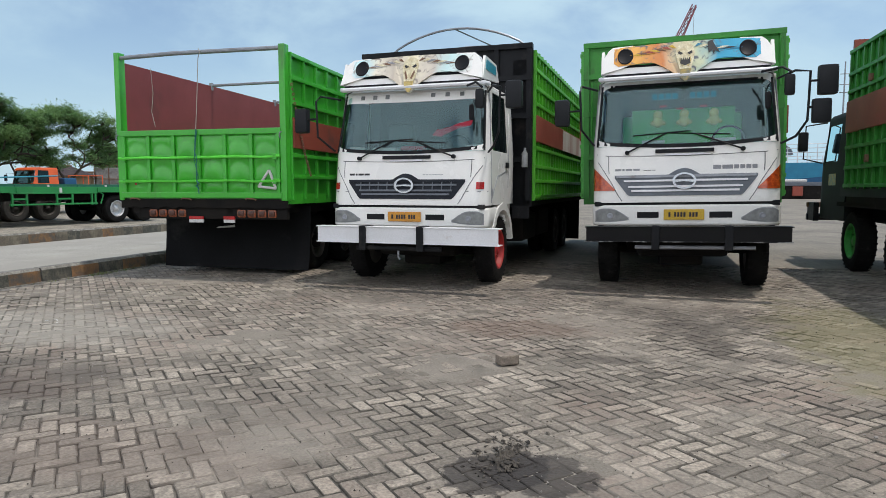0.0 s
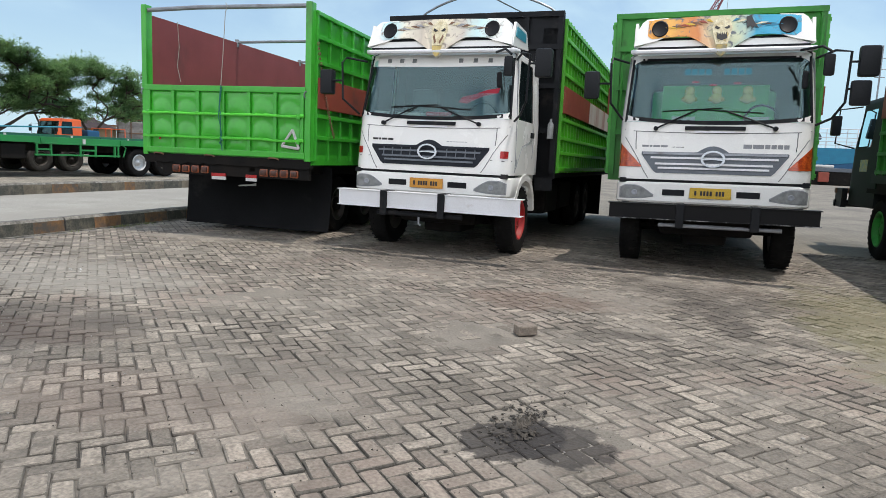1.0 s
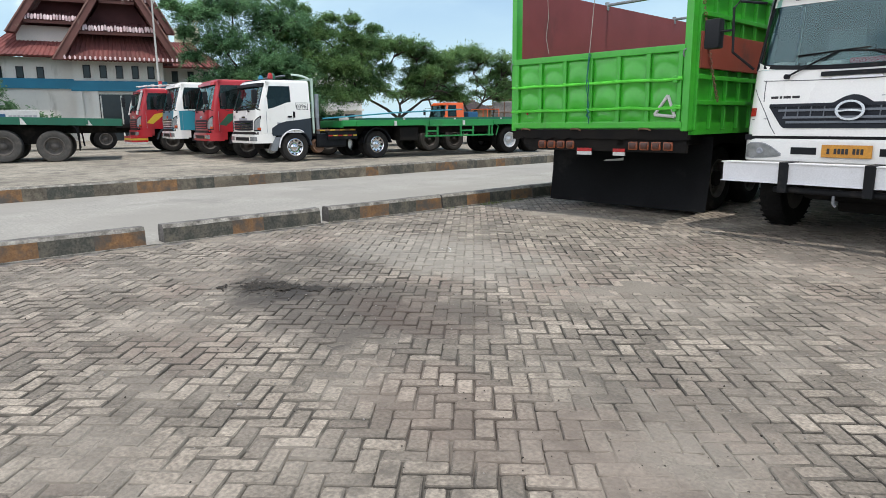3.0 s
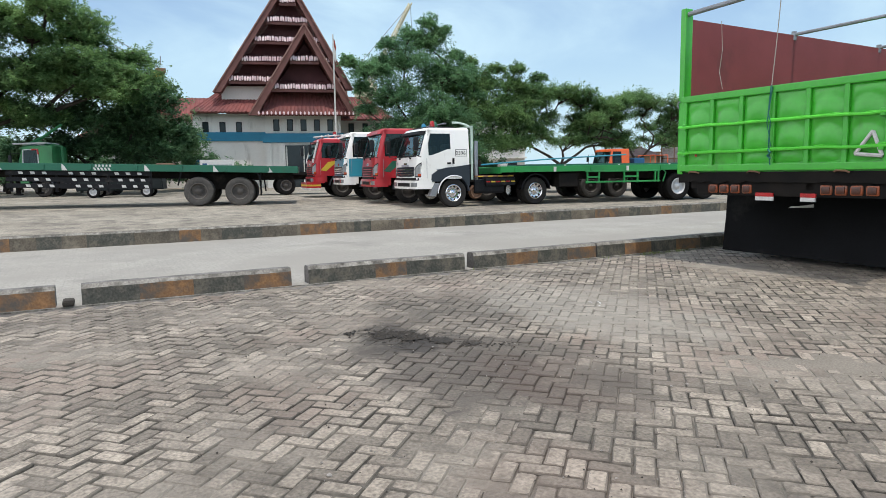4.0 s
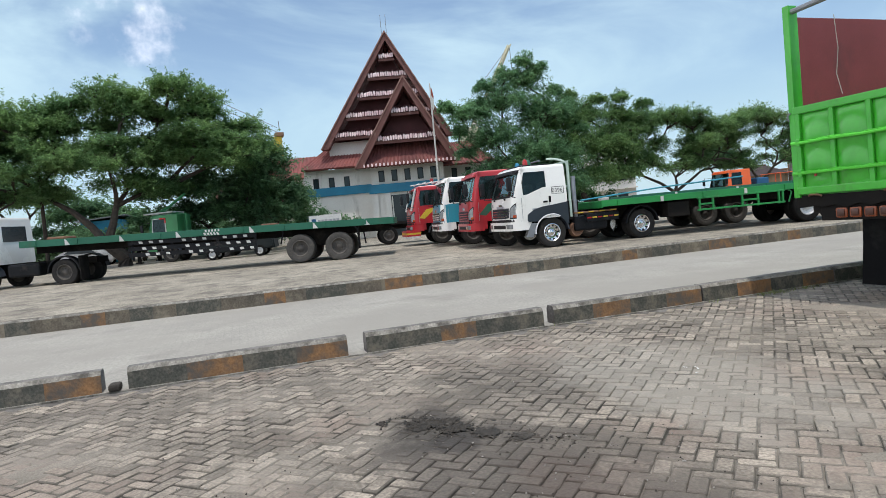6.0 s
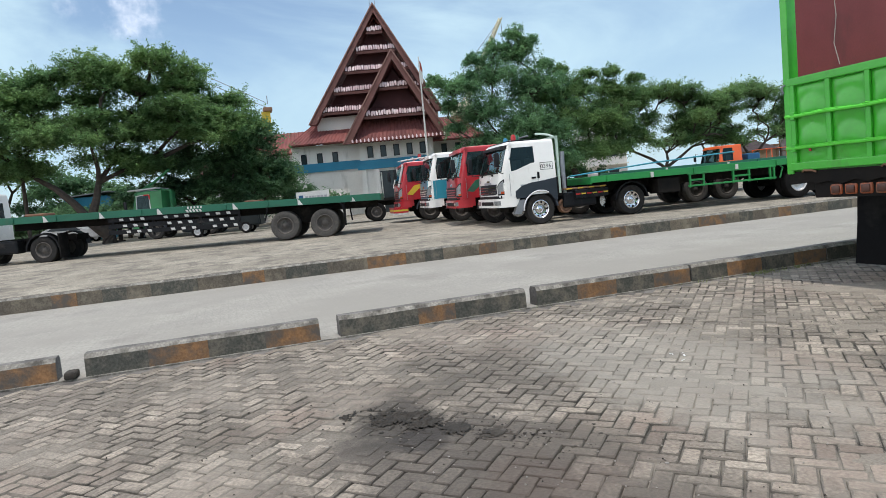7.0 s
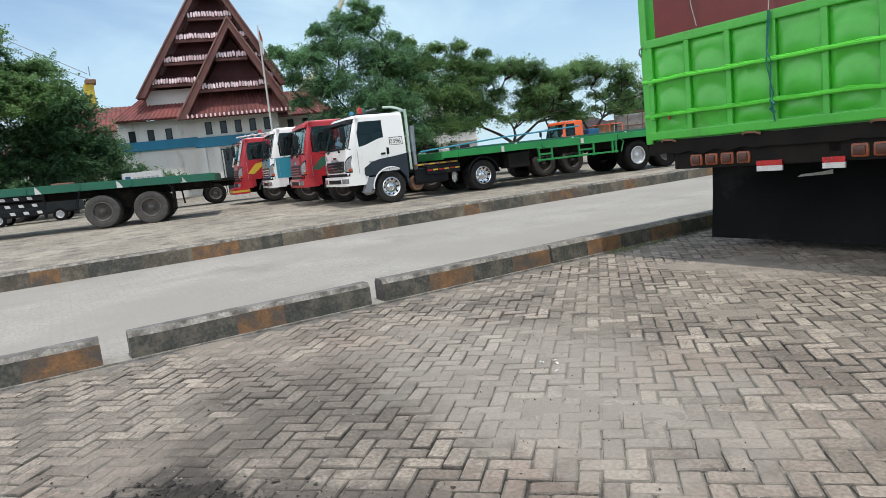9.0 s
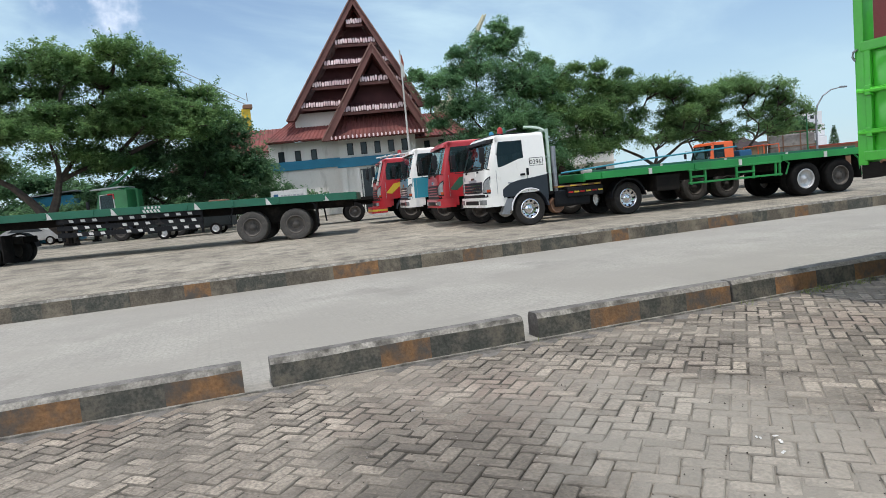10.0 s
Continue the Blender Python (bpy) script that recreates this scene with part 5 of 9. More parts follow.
# ---- the green tipper with its back to the yard ----
def tipper(m):
    t = thing("tipper_lorry", m, "bright green high-sided tipper lorry seen from its tailgate", "truck", "parked lorries")
    W_ = 2.95
    part("bed_floor", box(0, W_, 0.02, 7.8, 1.2, 1.3), M_GREEN, t)
    for x in (0.2, 1.0, 1.9, 2.65):
        part("bed_beam", box(x, x + 0.1, 0.02, 7.8, 1.05, 1.2), M_CHASSIS, t)
    bm = bmesh.new()
    low_edge = [(W_ - W_ * k / 40, 1.14 - 0.025 * noise.noise((k * 0.5, 2.0, 1.0)) - 0.03 * max(0.0, noise.noise((k * 0.21, 7.0, 3.0)))) for k in range(41)]
    plate([(0, 1.275), (W_, 1.275)] + low_edge, "y", -0.012, 0.12, bm)
    part("rear_sill", bm, M_CHASSIS, t, "black sill with a ragged dirty lower edge")
    gate = part("tailgate", box(0.06, W_ - 0.09, 0.0, 0.04, 1.3, 2.33), M_GREEN, t, "green ribbed steel tailgate")
    for z0, z1 in ((1.29, 1.38), (2.27, 2.36)):
        part("gate_rail", box(0.04, W_ - 0.07, -0.045, 0.045, z0, z1, 0.012), M_GREEN, gate)
    rib = part("gate_rib", box(-0.03, 0.03, -0.04, 0.0, 1.36, 2.29, 0.01), M_GREEN, gate)
    rib.matrix_basis = pose(0.1, 0, 0)
    for i in range(1, 7):
        again(rib, pose(0.1 + (W_ - 0.23) * i / 6, 0, 0))
    for i in range(6):
        x = 0.1 + (W_ - 0.23) * (i + 0.5) / 6
        bm = bmesh.new()
        bmesh.ops.create_grid(bm, x_segments=12, y_segments=24, size=0.5)
        for v in bm.verts:
            u, w = v.co.x * 2, v.co.y * 2
            arch = abs(math.sin((w * 1.35 + 0.4 * u * u + 0.5 * noise.noise((i * 3.1, 0, 2))) * math.pi / 1.0)) ** 0.7
            out = 0.006 + 0.04 * arch + 0.014 * noise.noise((i * 2.7 + u, w * 1.5, 4.0))
            v.co = Vector((x + u * 0.205, 0.003 - out * (1 - u ** 4) * (1 - w ** 6), 1.83 + w * 0.445))
        part("gate_panel", bm, M_GREEN, gate, smooth=True)
    for z in (1.55, 1.92):
        part("lock_bar", tube([(0.02 + (W_ - 0.1) * k / 12, -0.065 + 0.006 * noise.noise((k, z, 1)), z + 0.02 * noise.noise((k * 0.7, z, 4))) for k in range(13)], 0.02, 7), M_LIME2, gate, "thick green-painted lock bar", True)
        part("lock_bar_wrap", tube([(0.02 + (W_ - 0.1) * k / 60, -0.068 + 0.012 * noise.noise((k * 0.6, z, 9)), z + 0.016 + 0.02 * noise.noise((k * 0.14, z, 4)) + 0.012 * noise.noise((k * 0.5, z, 6))) for k in range(61)], 0.009, 5), M_LIME2, gate, smooth=True)
        for x in (0.12, 2.78):
            part("lock_lug", box(x - 0.03, x + 0.03, -0.08, 0.0, z - 0.045, z + 0.045, 0.01), M_GREEN, gate)
    for x in (0.28, 1.22, 2.35):
        part("gate_catch", tube([(x - 0.09, -0.03, 1.27), (x - 0.06, -0.05, 1.285), (x + 0.05, -0.05, 1.28), (x + 0.09, -0.03, 1.26)], 0.012, 6), M_BROWN, gate, "rusty bent catch", True)
    # reflecting triangle
    bm = bmesh.new()
    for p, q in (((2.5, 1.47), (2.79, 1.44)), ((2.79, 1.44), (2.68, 1.72)), ((2.68, 1.72), (2.5, 1.47))):
        tube([(p[0], -0.055, p[1]), (q[0], -0.055, q[1])], 0.022, 6, bm)
    part("warning_triangle", bm, M_PAPER, gate, "white outline warning triangle")
    part("side_reflector", box(0.3, 0.33, -0.05, -0.04, 1.5, 1.56), M_REDLENS, gate)
    # corner posts, the pipe across, the rope
    for x0, x1 in ((-0.02, 0.07), (W_ - 0.09, W_ + 0.01)):
        part("corner_post", box(x0, x1, -0.03, 0.12, 1.25, 3.6, 0.012), M_GREEN, t)
        part("post_hinge", tube([(x0 + 0.01, -0.035, 2.2), (x0 - 0.003, -0.05, 2.24), (x0 + 0.005, -0.05, 2.28), (x0 + 0.03, -0.03, 2.3)], 0.01, 6), M_STEEL, t, "grey bent hinge hook", True)
    part("cross_pipe", tube([(0.03, 0.03, 3.52), (1.0, 0.03, 3.55), (W_ - 0.05, 0.03, 3.55)], 0.034, 9), M_STEEL, t, "grey steel pipe across the top", True)
    for y in (2.6, 5.2):
        part("cross_pipe", tube([(0.03, y, 3.47), (W_ - 0.05, y, 3.5)], 0.028, 8), M_STEEL, t, smooth=True)
        part("pipe_stub", tube([(0.04, y, 3.38), (0.04, y, 3.52)], 0.04, 8), M_STEEL, t)
    part("rope", tube([(1.5, -0.01, 3.6), (1.53, -0.01, 3.55), (1.5, -0.02, 3.45), (1.47, -0.03, 2.9), (1.44, -0.05, 2.36)], 0.006, 5), M_ROPE, t)
    part("rope", tube([(1.44, -0.06, 2.36), (1.42, -0.07, 2.0), (1.46, -0.08, 1.92), (1.44, -0.07, 1.6), (1.48, -0.08, 1.36)], 0.008, 5), M_ROPEG, t, "thin blue-green rope")
    part("rope", tube([(1.46, -0.06, 2.34), (1.43, -0.07, 2.05), (1.42, -0.09, 1.9), (1.47, -0.075, 1.62), (1.46, -0.08, 1.5)], 0.006, 5), M_ROPEG, t)
    part("rope_knot", tube([(1.45, -0.09, 1.56), (1.49, -0.1, 1.52), (1.45, -0.1, 1.48), (1.49, -0.09, 1.44)], 0.014, 6), M_ROPEG, t)
    part("wire", tube([(0.37, 0.35, 3.4), (0.4, 0.35, 3.0), (0.36, 0.35, 2.7), (0.42, 0.35, 2.45)], 0.005, 5), M_ROPE, t)
    # sides
    stake_side(t, "cargo_side", W_, 0.1, 7.8, 1.27, 3.5, 1, M_GREEN, 0.46, (1.62, 1.95, 2.75, 3.12, 3.46), (2.06, 2.52, M_BAND))
    stake_side(t, "cargo_side", 0.0, 0.1, 7.8, 1.27, 3.42, -1, M_GREEN, 0.46, (1.62, 1.95, 2.75, 3.12, 3.38), (2.06, 2.52, M_BAND))
    part("lining", box(0.035, 0.055, 0.12, 7.7, 1.3, 3.46), M_MAROON, t, "maroon painted lining boards")
    part("lining", box(W_ - 0.055, W_ - 0.035, 0.12, 7.7, 1.3, 3.46), M_MAROON, t)
    part("front_wall", box(0.0, W_, 7.72, 7.82, 1.27, 3.5), M_MAROON, t)
    # chain at the rear corner
    bm = bmesh.new()
    for i in range(26):
        f = i / 25
        c = Vector((W_ + 0.09, 0.03 + 0.62 * f, 3.0 - 1.35 * f - 0.12 * math.sin(math.pi * f)))
        lathe([(0.018, -0.007), (0.026, 0.0), (0.018, 0.007), (0.011, 0.0), (0.018, -0.007)], "x" if i % 2 else "y", 8, bm, c)
    part("chain", bm, M_BROWN, t, "rusty hanging chain")
    # lamps and reflectors under the bed
    part("lamp_beam", box(0.3, W_ - 0.02, 0.02, 0.1, 0.96, 1.16, 0.01), M_CHASSIS, t)
    for x0 in (0.5, 2.08):
        for k in range(4):
            lamp = part("tail_lamp", box(x0 + 0.175 * k, x0 + 0.175 * k + 0.15, 0.0, 0.05, 0.985, 1.11, 0.03), M_TAIL, t, "dusty orange tail lamp darkened for the shade under the bed", True)
            part("lamp_lens", box(x0 + 0.175 * k + 0.025, x0 + 0.175 * k + 0.125, -0.012, 0.02, 1.005, 1.09, 0.014), M_TAILDARK, lamp, "dark brown lens", True)
    for x, w in ((1.25, 0.25), (1.86, 0.19)):
        r = part("reflector", box(x, x + w, -0.02, 0.0, 0.905, 0.955), M_PAPER, t)
        part("reflector_top", box(x, x + w, -0.022, 0.0, 0.955, 1.005), M_REDLENS, r)
    # rubber flap
    bm = bmesh.new()
    n = 14
    rows = [[(0.17 + (2.75 - 0.0) * k / n, 0.88 - 0.1 * (1 - (z - 0.19) / 0.95) ** 2 * (0.6 + 0.5 * k / n) + 0.012 * noise.noise((k * 0.4, z * 2, 0)), z + (0.0 if z > 0.3 else 0.015 * noise.noise((k * 0.5, 1, 1)))) for k in range(n + 1)] for z in (0.09, 0.3, 0.6, 0.9, 1.16)]
    fr = [[bm.verts.new(c) for c in r] for r in rows]
    bk = [[bm.verts.new((c[0], c[1] + 0.012, c[2])) for c in r] for r in rows]
    for g in (fr, bk):
        for a, b in zip(g, g[1:]):
            for k in range(n):
                bm.faces.new((a[k], a[k + 1], b[k + 1], b[k]))
    for k in range(n):
        bm.faces.new((fr[0][k], fr[0][k + 1], bk[0][k + 1], bk[0][k]))
    for i in range(len(rows) - 1):
        for k in (0, n):
            bm.faces.new((fr[i][k], fr[i + 1][k], bk[i + 1][k], bk[i][k]))
    flap = part("mudflap", bm, M_FLAP, t, "wide dusty black rubber mudflap", True)
    bm = bmesh.new()
    plate([(1.2, 0.765), (1.55, 0.785), (1.55, 0.83), (1.45, 0.81), (1.24, 0.79)], "y", 0.8, 0.815, bm)
    part("flap_strip", bm, M_PAPER, flap, "torn white reflecting strip")
    for s, x in ((-1, 0.42), (1, W_ - 0.42)):
        for y in (1.75, 3.05):
            wheel(t, x, y, 0.5, 0.27, s, M_RIMDARK, True, False)
        wheel(t, x, 8.9, 0.5, 0.27, s, M_RIMDARK, False, False)
    for x in (1.0, 1.85):
        part("chassis_rail", box(x, x + 0.1, 0.97, 9.6, 0.75, 1.05), M_CHASSIS, t)
    part("axle", tube([(0.3, 1.75, 0.5), (W_ - 0.3, 1.75, 0.5)], 0.12, 8), M_CHASSIS, t)
    part("cab_back", box(0.3, W_ - 0.3, 8.0, 9.7, 0.9, 2.8, 0.12), M_GREEN, t)
    return t


# ---- the dark lorry with green sides at the edge of the yard ----
def side_lorry(m):
    t = thing("stake_lorry", m, "green ribbed cargo lorry with a red-brown side band", "truck", "parked lorries")
    part("cargo_floor", box(0.0, 2.5, -8.2, 0.0, 1.2, 1.47), M_CHASSIS, t)
    stake_side(t, "cargo_side", 0.0, -8.2, 0.0, 1.44, 3.82, -1, M_GREEN2, 0.34, (1.49, 1.8, 2.15, 3.1, 3.4, 3.78), (2.4, 2.94, M_BAND))
    stake_side(t, "cargo_side", 2.5, -8.2, 0.0, 1.44, 3.82, 1, M_GREEN2, 0.6, (1.52, 2.08, 3.0, 3.78))
    part("headboard", box(0.0, 2.5, -0.02, 0.05, 1.44, 4.0), M_BAND, t)
    part("tailboard", box(0.0, 2.5, -8.25, -8.2, 1.47, 3.6), M_GREEN2, t)
    for y in (-1.2, -3.1, -5.0):
        part("side_latch", box(-0.11, -0.05, y - 0.04, y + 0.04, 3.12, 3.24, 0.015), M_BROWN, t)
        part("side_latch", box(-0.11, -0.05, y - 0.04, y + 0.04, 1.86, 1.98, 0.015), M_BROWN, t)
    part("side_beam", box(-0.02, 0.06, -8.2, 0.3, 1.3, 1.47), M_BLACK, t)
    cab = Cab(1.2, 1.75, 0.85, 2.85, None, 1.95, 2.65, 0.15, 0.2, (0.35, 1.2))
    turn = pose(1.25, 2.0, 0, 0, 0, 180)
    before = set(t.children)
    cab.shell(M_DARKCAB, t)
    cab.glazing(t, M_DARKGLASS)
    part("bumper_bar", box(-1.32, 1.32, -0.42, -0.3, 0.78, 0.92, 0.02), M_BLACK, t)
    part("bumper_bar", box(-1.32, 1.32, -0.42, -0.3, 1.05, 1.16, 0.02), M_BROWN, t)
    for x in (-1.25, 0.0, 1.25):
        part("bumper_post", box(x - 0.05, x + 0.05, -0.4, 0.1, 0.78, 1.16, 0.01), M_BLACK, t)
    part("cab_sign", box(1.2, 1.206, 0.7, 1.15, 1.5, 1.72), M_BEAKB, t)
    mirror(t, [(1.15, 0.2, 2.75), (1.45, -0.15, 2.72), (1.48, -0.15, 2.05), (1.18, 0.1, 1.95)], 1.4, 1.58, -0.25, 2.2, 2.6)
    mirror(t, [(-1.15, 0.2, 2.75), (-1.45, -0.15, 2.72), (-1.48, -0.15, 2.05), (-1.18, 0.1, 1.95)], -1.58, -1.4, -0.25, 2.2, 2.6)
    for o in set(t.children) - before:
        o.matrix_basis = turn
    wheel(t, 0.2, -0.12, 0.52, 0.29, -1, M_RIMGREEN)
    wheel(t, 0.2, -2.25, 0.52, 0.29, -1, M_RIMDARK)
    wheel(t, 2.3, -0.12, 0.52, 0.29, 1, M_RIMDARK, False, False)
    wheel(t, 2.3, -2.25, 0.52, 0.29, 1, M_RIMDARK, False, False)
    for y in (-5.9, -7.2):
        wheel(t, 0.25, y, 0.52, 0.28, -1, M_RIMDARK, True, False)
        wheel(t, 2.25, y, 0.52, 0.28, 1, M_RIMDARK, True, False)
    for x in (0.8, 1.6):
        part("chassis_rail", box(x, x + 0.09, -8.0, 1.6, 0.8, 1.2), M_CHASSIS, t)
    part("fuel_tank", box(0.1, 0.75, -4.6, -3.2, 0.55, 1.1, 0.08), M_CHASSIS, t)
    part("mudguard", box(0.02, 0.5, -3.0, 0.6, 1.12, 1.2), M_CHASSIS, t)
    return t


# ---- lorries of the far lot ----
def far_cab(t, paint, roof=2.85, stripe=None, dy=0.0, low=None, grille=None):
    """A cab facing -y with its front at dy, on two wheels."""
    before = set(t.children)
    cab = Cab(1.2, 1.95, 0.99, roof, None, 1.8, roof - 0.2, 0.24, 0.22, (0.42, 1.25), 0.07)
    cab.shell(paint, t)
    fas = Cab(1.19, 0.62, 0.7, 1.0, None, 1.72, 2.5, 0.24, 0.22, (0.36, 0.5), 0.07)
    bm = bmesh.new()
    rows = [[bm.verts.new((x * s, y + 0.015, z)) for x, y in fas.plan(z)] for z, s in ((0.7, 0.98), (0.73, 1.0), (1.0, 1.0))]
    for r0, r1 in zip(rows, rows[1:]):
        for k in range(len(r0)):
            bm.faces.new((r0[k], r0[(k + 1) % len(r0)], r1[(k + 1) % len(r0)], r1[k]))
    bm.faces.new(rows[0])
    bm.faces.new(rows[-1])
    part("front_fascia", bm, low or paint, t, smooth=True)
    cab.glazing(t, M_GLASS, M_DARKGLASS)
    part("dashboard", box(-1.05, 1.05, 0.3, 0.6, 1.5, 1.8, 0.04), M_DASH, t)
    for x in (-0.6, 0.6):
        part("seat", box(x - 0.24, x + 0.24, 1.2, 1.4, 1.3, 2.2, 0.06), M_SEATG, t)
    bp = part("bumper", cab.patch(-1.215, 1.215, 0.66, 0.95, 0.07, 0.3, 18), low or paint, t, smooth=True)
    part("bumper_slot", cab.patch(-0.62, 0.62, 0.74, 0.86, 0.078, 0.0, 8), M_BLACK, bp)
    for s in (-1, 1):
        part("headlamp", cab.patch(*sorted((s * 0.74, s * 1.12)), 0.74, 0.88, 0.085, 0.0, 6), M_LENS, bp)
    part("grille", cab.patch(-0.86, 0.86, 1.08, 1.42, 0.012, 0.0, 12, lambda x: (1.08 + 0.1 * max(0, abs(x) - 0.6), 1.42)), grille or M_GRILLE, t)
    part("front_badge", cab.patch(-0.16, 0.16, 1.46, 1.56, 0.012, 0.0, 4), M_CHROME, t)
    part("lower_grille", cab.patch(-1.14, 1.14, 0.955, 1.04, 0.012, 0.0, 14), M_BLACK, t)
    for z in (1.13, 1.22, 1.31):
        part("slat", cab.patch(-0.8, 0.8, z, z + 0.035, 0.028, 0.0, 10), M_CHROME if grille else paint, t)
    for s in (-1, 1):
        part("lamp_border", cab.patch(*sorted((s * 0.93, s * 1.185)), 1.05, 1.6, 0.006, 0.0, 6, lambda x: (1.06, 1.34 + (abs(x) - 0.93) * 0.9)), M_BLACK, t)
        part("side_lamp", cab.patch(*sorted((s * 0.96, s * 1.175)), 1.1, 1.5, 0.014, 0.0, 5, lambda x: (1.1, 1.3 + (abs(x) - 0.96) * 1.0)), M_LENS, t)
        part("turn_lamp", cab.patch(*sorted((s * 1.13, s * 1.185)), 1.1, 1.18, 0.02, 0.0, 3), M_AMBER, t)
        mirror(t, [(s * 1.12, 0.25, 2.5), (s * 1.4, -0.1, 2.5), (s * 1.4, -0.1, 1.8), (s * 1.18, 0.15, 1.75)], *sorted((s * 1.36, s * 1.54)), -0.2, 1.95, 2.4)
        part("door_handle", box(*sorted((s * 1.2, s * 1.225)), 1.1, 1.25, 1.5, 1.56, 0.008), M_BLACK, t)
        for yy in (0.35, 1.32):
            part("door_seam", tube([(s * 1.202, yy, 1.02), (s * 1.202, yy, 1.72)], 0.008, 4), M_GREYINK, t)
    part("sun_visor", cab.patch(-1.08, 1.08, roof - 0.2, roof - 0.1, 0.09, -0.02, 14), M_BLACK if grille else paint, t)
    wiper(cab, t, -0.6, 1.72, -0.15, 1.9)
    wiper(cab, t, 0.5, 1.72, 0.0, 1.9)
    part("windscreen_seal", cab.patch(-1.12, 1.12, 1.76, 1.815, 0.008, 0.0, 14), M_BLACK, t)
    part("windscreen_seal", cab.patch(-1.08, 1.08, roof - 0.22, roof - 0.18, 0.008, 0.0, 14), M_BLACK, t)
    if stripe:
        part("side_stripe", plate([(0.35, 1.25), (0.7, 1.62), (1.3, 1.72), (0.9, 1.45), (0.6, 1.2)], "x", 1.2, 1.207), stripe, t)
    for o in set(t.children) - before:
        o.matrix_basis = pose(0, dy, 0)
    return cab


def wheel_arch(t, x, y, r, s, material):
    g = bmesh.new()
    arcs = []
    for k in range(9):
        a = radians(5 + 170 * k / 8)
        arcs.append([g.verts.new((x + s * xx, y - rr * math.cos(a), 0.5 + rr * math.sin(a))) for xx, rr in ((0.0, r), (0.0, r + 0.05), (-0.36, r + 0.05), (-0.36, r))])
    for p, q in zip(arcs, arcs[1:]):
        for i in range(4):
            g.faces.new((p[i], p[(i + 1) % 4], q[(i + 1) % 4], q[i]))
    g.faces.new(arcs[0])
    g.faces.new(arcs[-1])
    return part("mudguard", g, material, t)


def tractor(m, label, paint, low=None, stripe=None, roof=2.85, rear=4.4, rims=M_RIMWHITE, grille=None, group="lorries of the far lot"):
    t = thing("tractor_lorry", m, label, "truck", group)
    far_cab(t, paint, roof, stripe, 0.0, low, grille)
    for s in (-1, 1):
        wheel(t, s * 1.03, 1.35, 0.5, 0.29, s, rims, False, False, M_GREYTYRE)
        wheel(t, s * 1.03, rear, 0.5, 0.28, s, rims, True, False, M_GREYTYRE)
        if rims is M_CHROME:
            for y in (1.35, rear):
                for k in range(10):
                    c, n = 0.225 * math.cos(k * 0.6283), 0.225 * math.sin(k * 0.6283)
                    part("rim_hole", tube([(s * 1.055, y + c, 0.5 + n), (s * 1.09, y + c, 0.5 + n)], 0.028, 7), M_BLACK, t)
        wheel_arch(t, s * 1.2, 1.35, 0.58, s, M_PLASTIC)
        wheel_arch(t, s * 1.2, rear, 0.58, s, M_BLACK)
    for x in (-0.5, 0.42):
        part("chassis_rail", box(x, x + 0.08, 0.3, rear + 0.9, 0.75, 0.98), M_CHASSIS, t)
    part("engine_cover", box(-0.45, 0.45, 0.5, 2.4, 0.45, 0.8, 0.05), M_CHASSIS, t)
    part("fuel_tank", box(0.55, 1.1, 2.2, 3.4, 0.45, 0.95, 0.08), M_BLACK, t)
    part("fuel_tank", box(-1.1, -0.55, 2.2, 3.4, 0.45, 0.95, 0.08), M_BLACK, t)
    return t


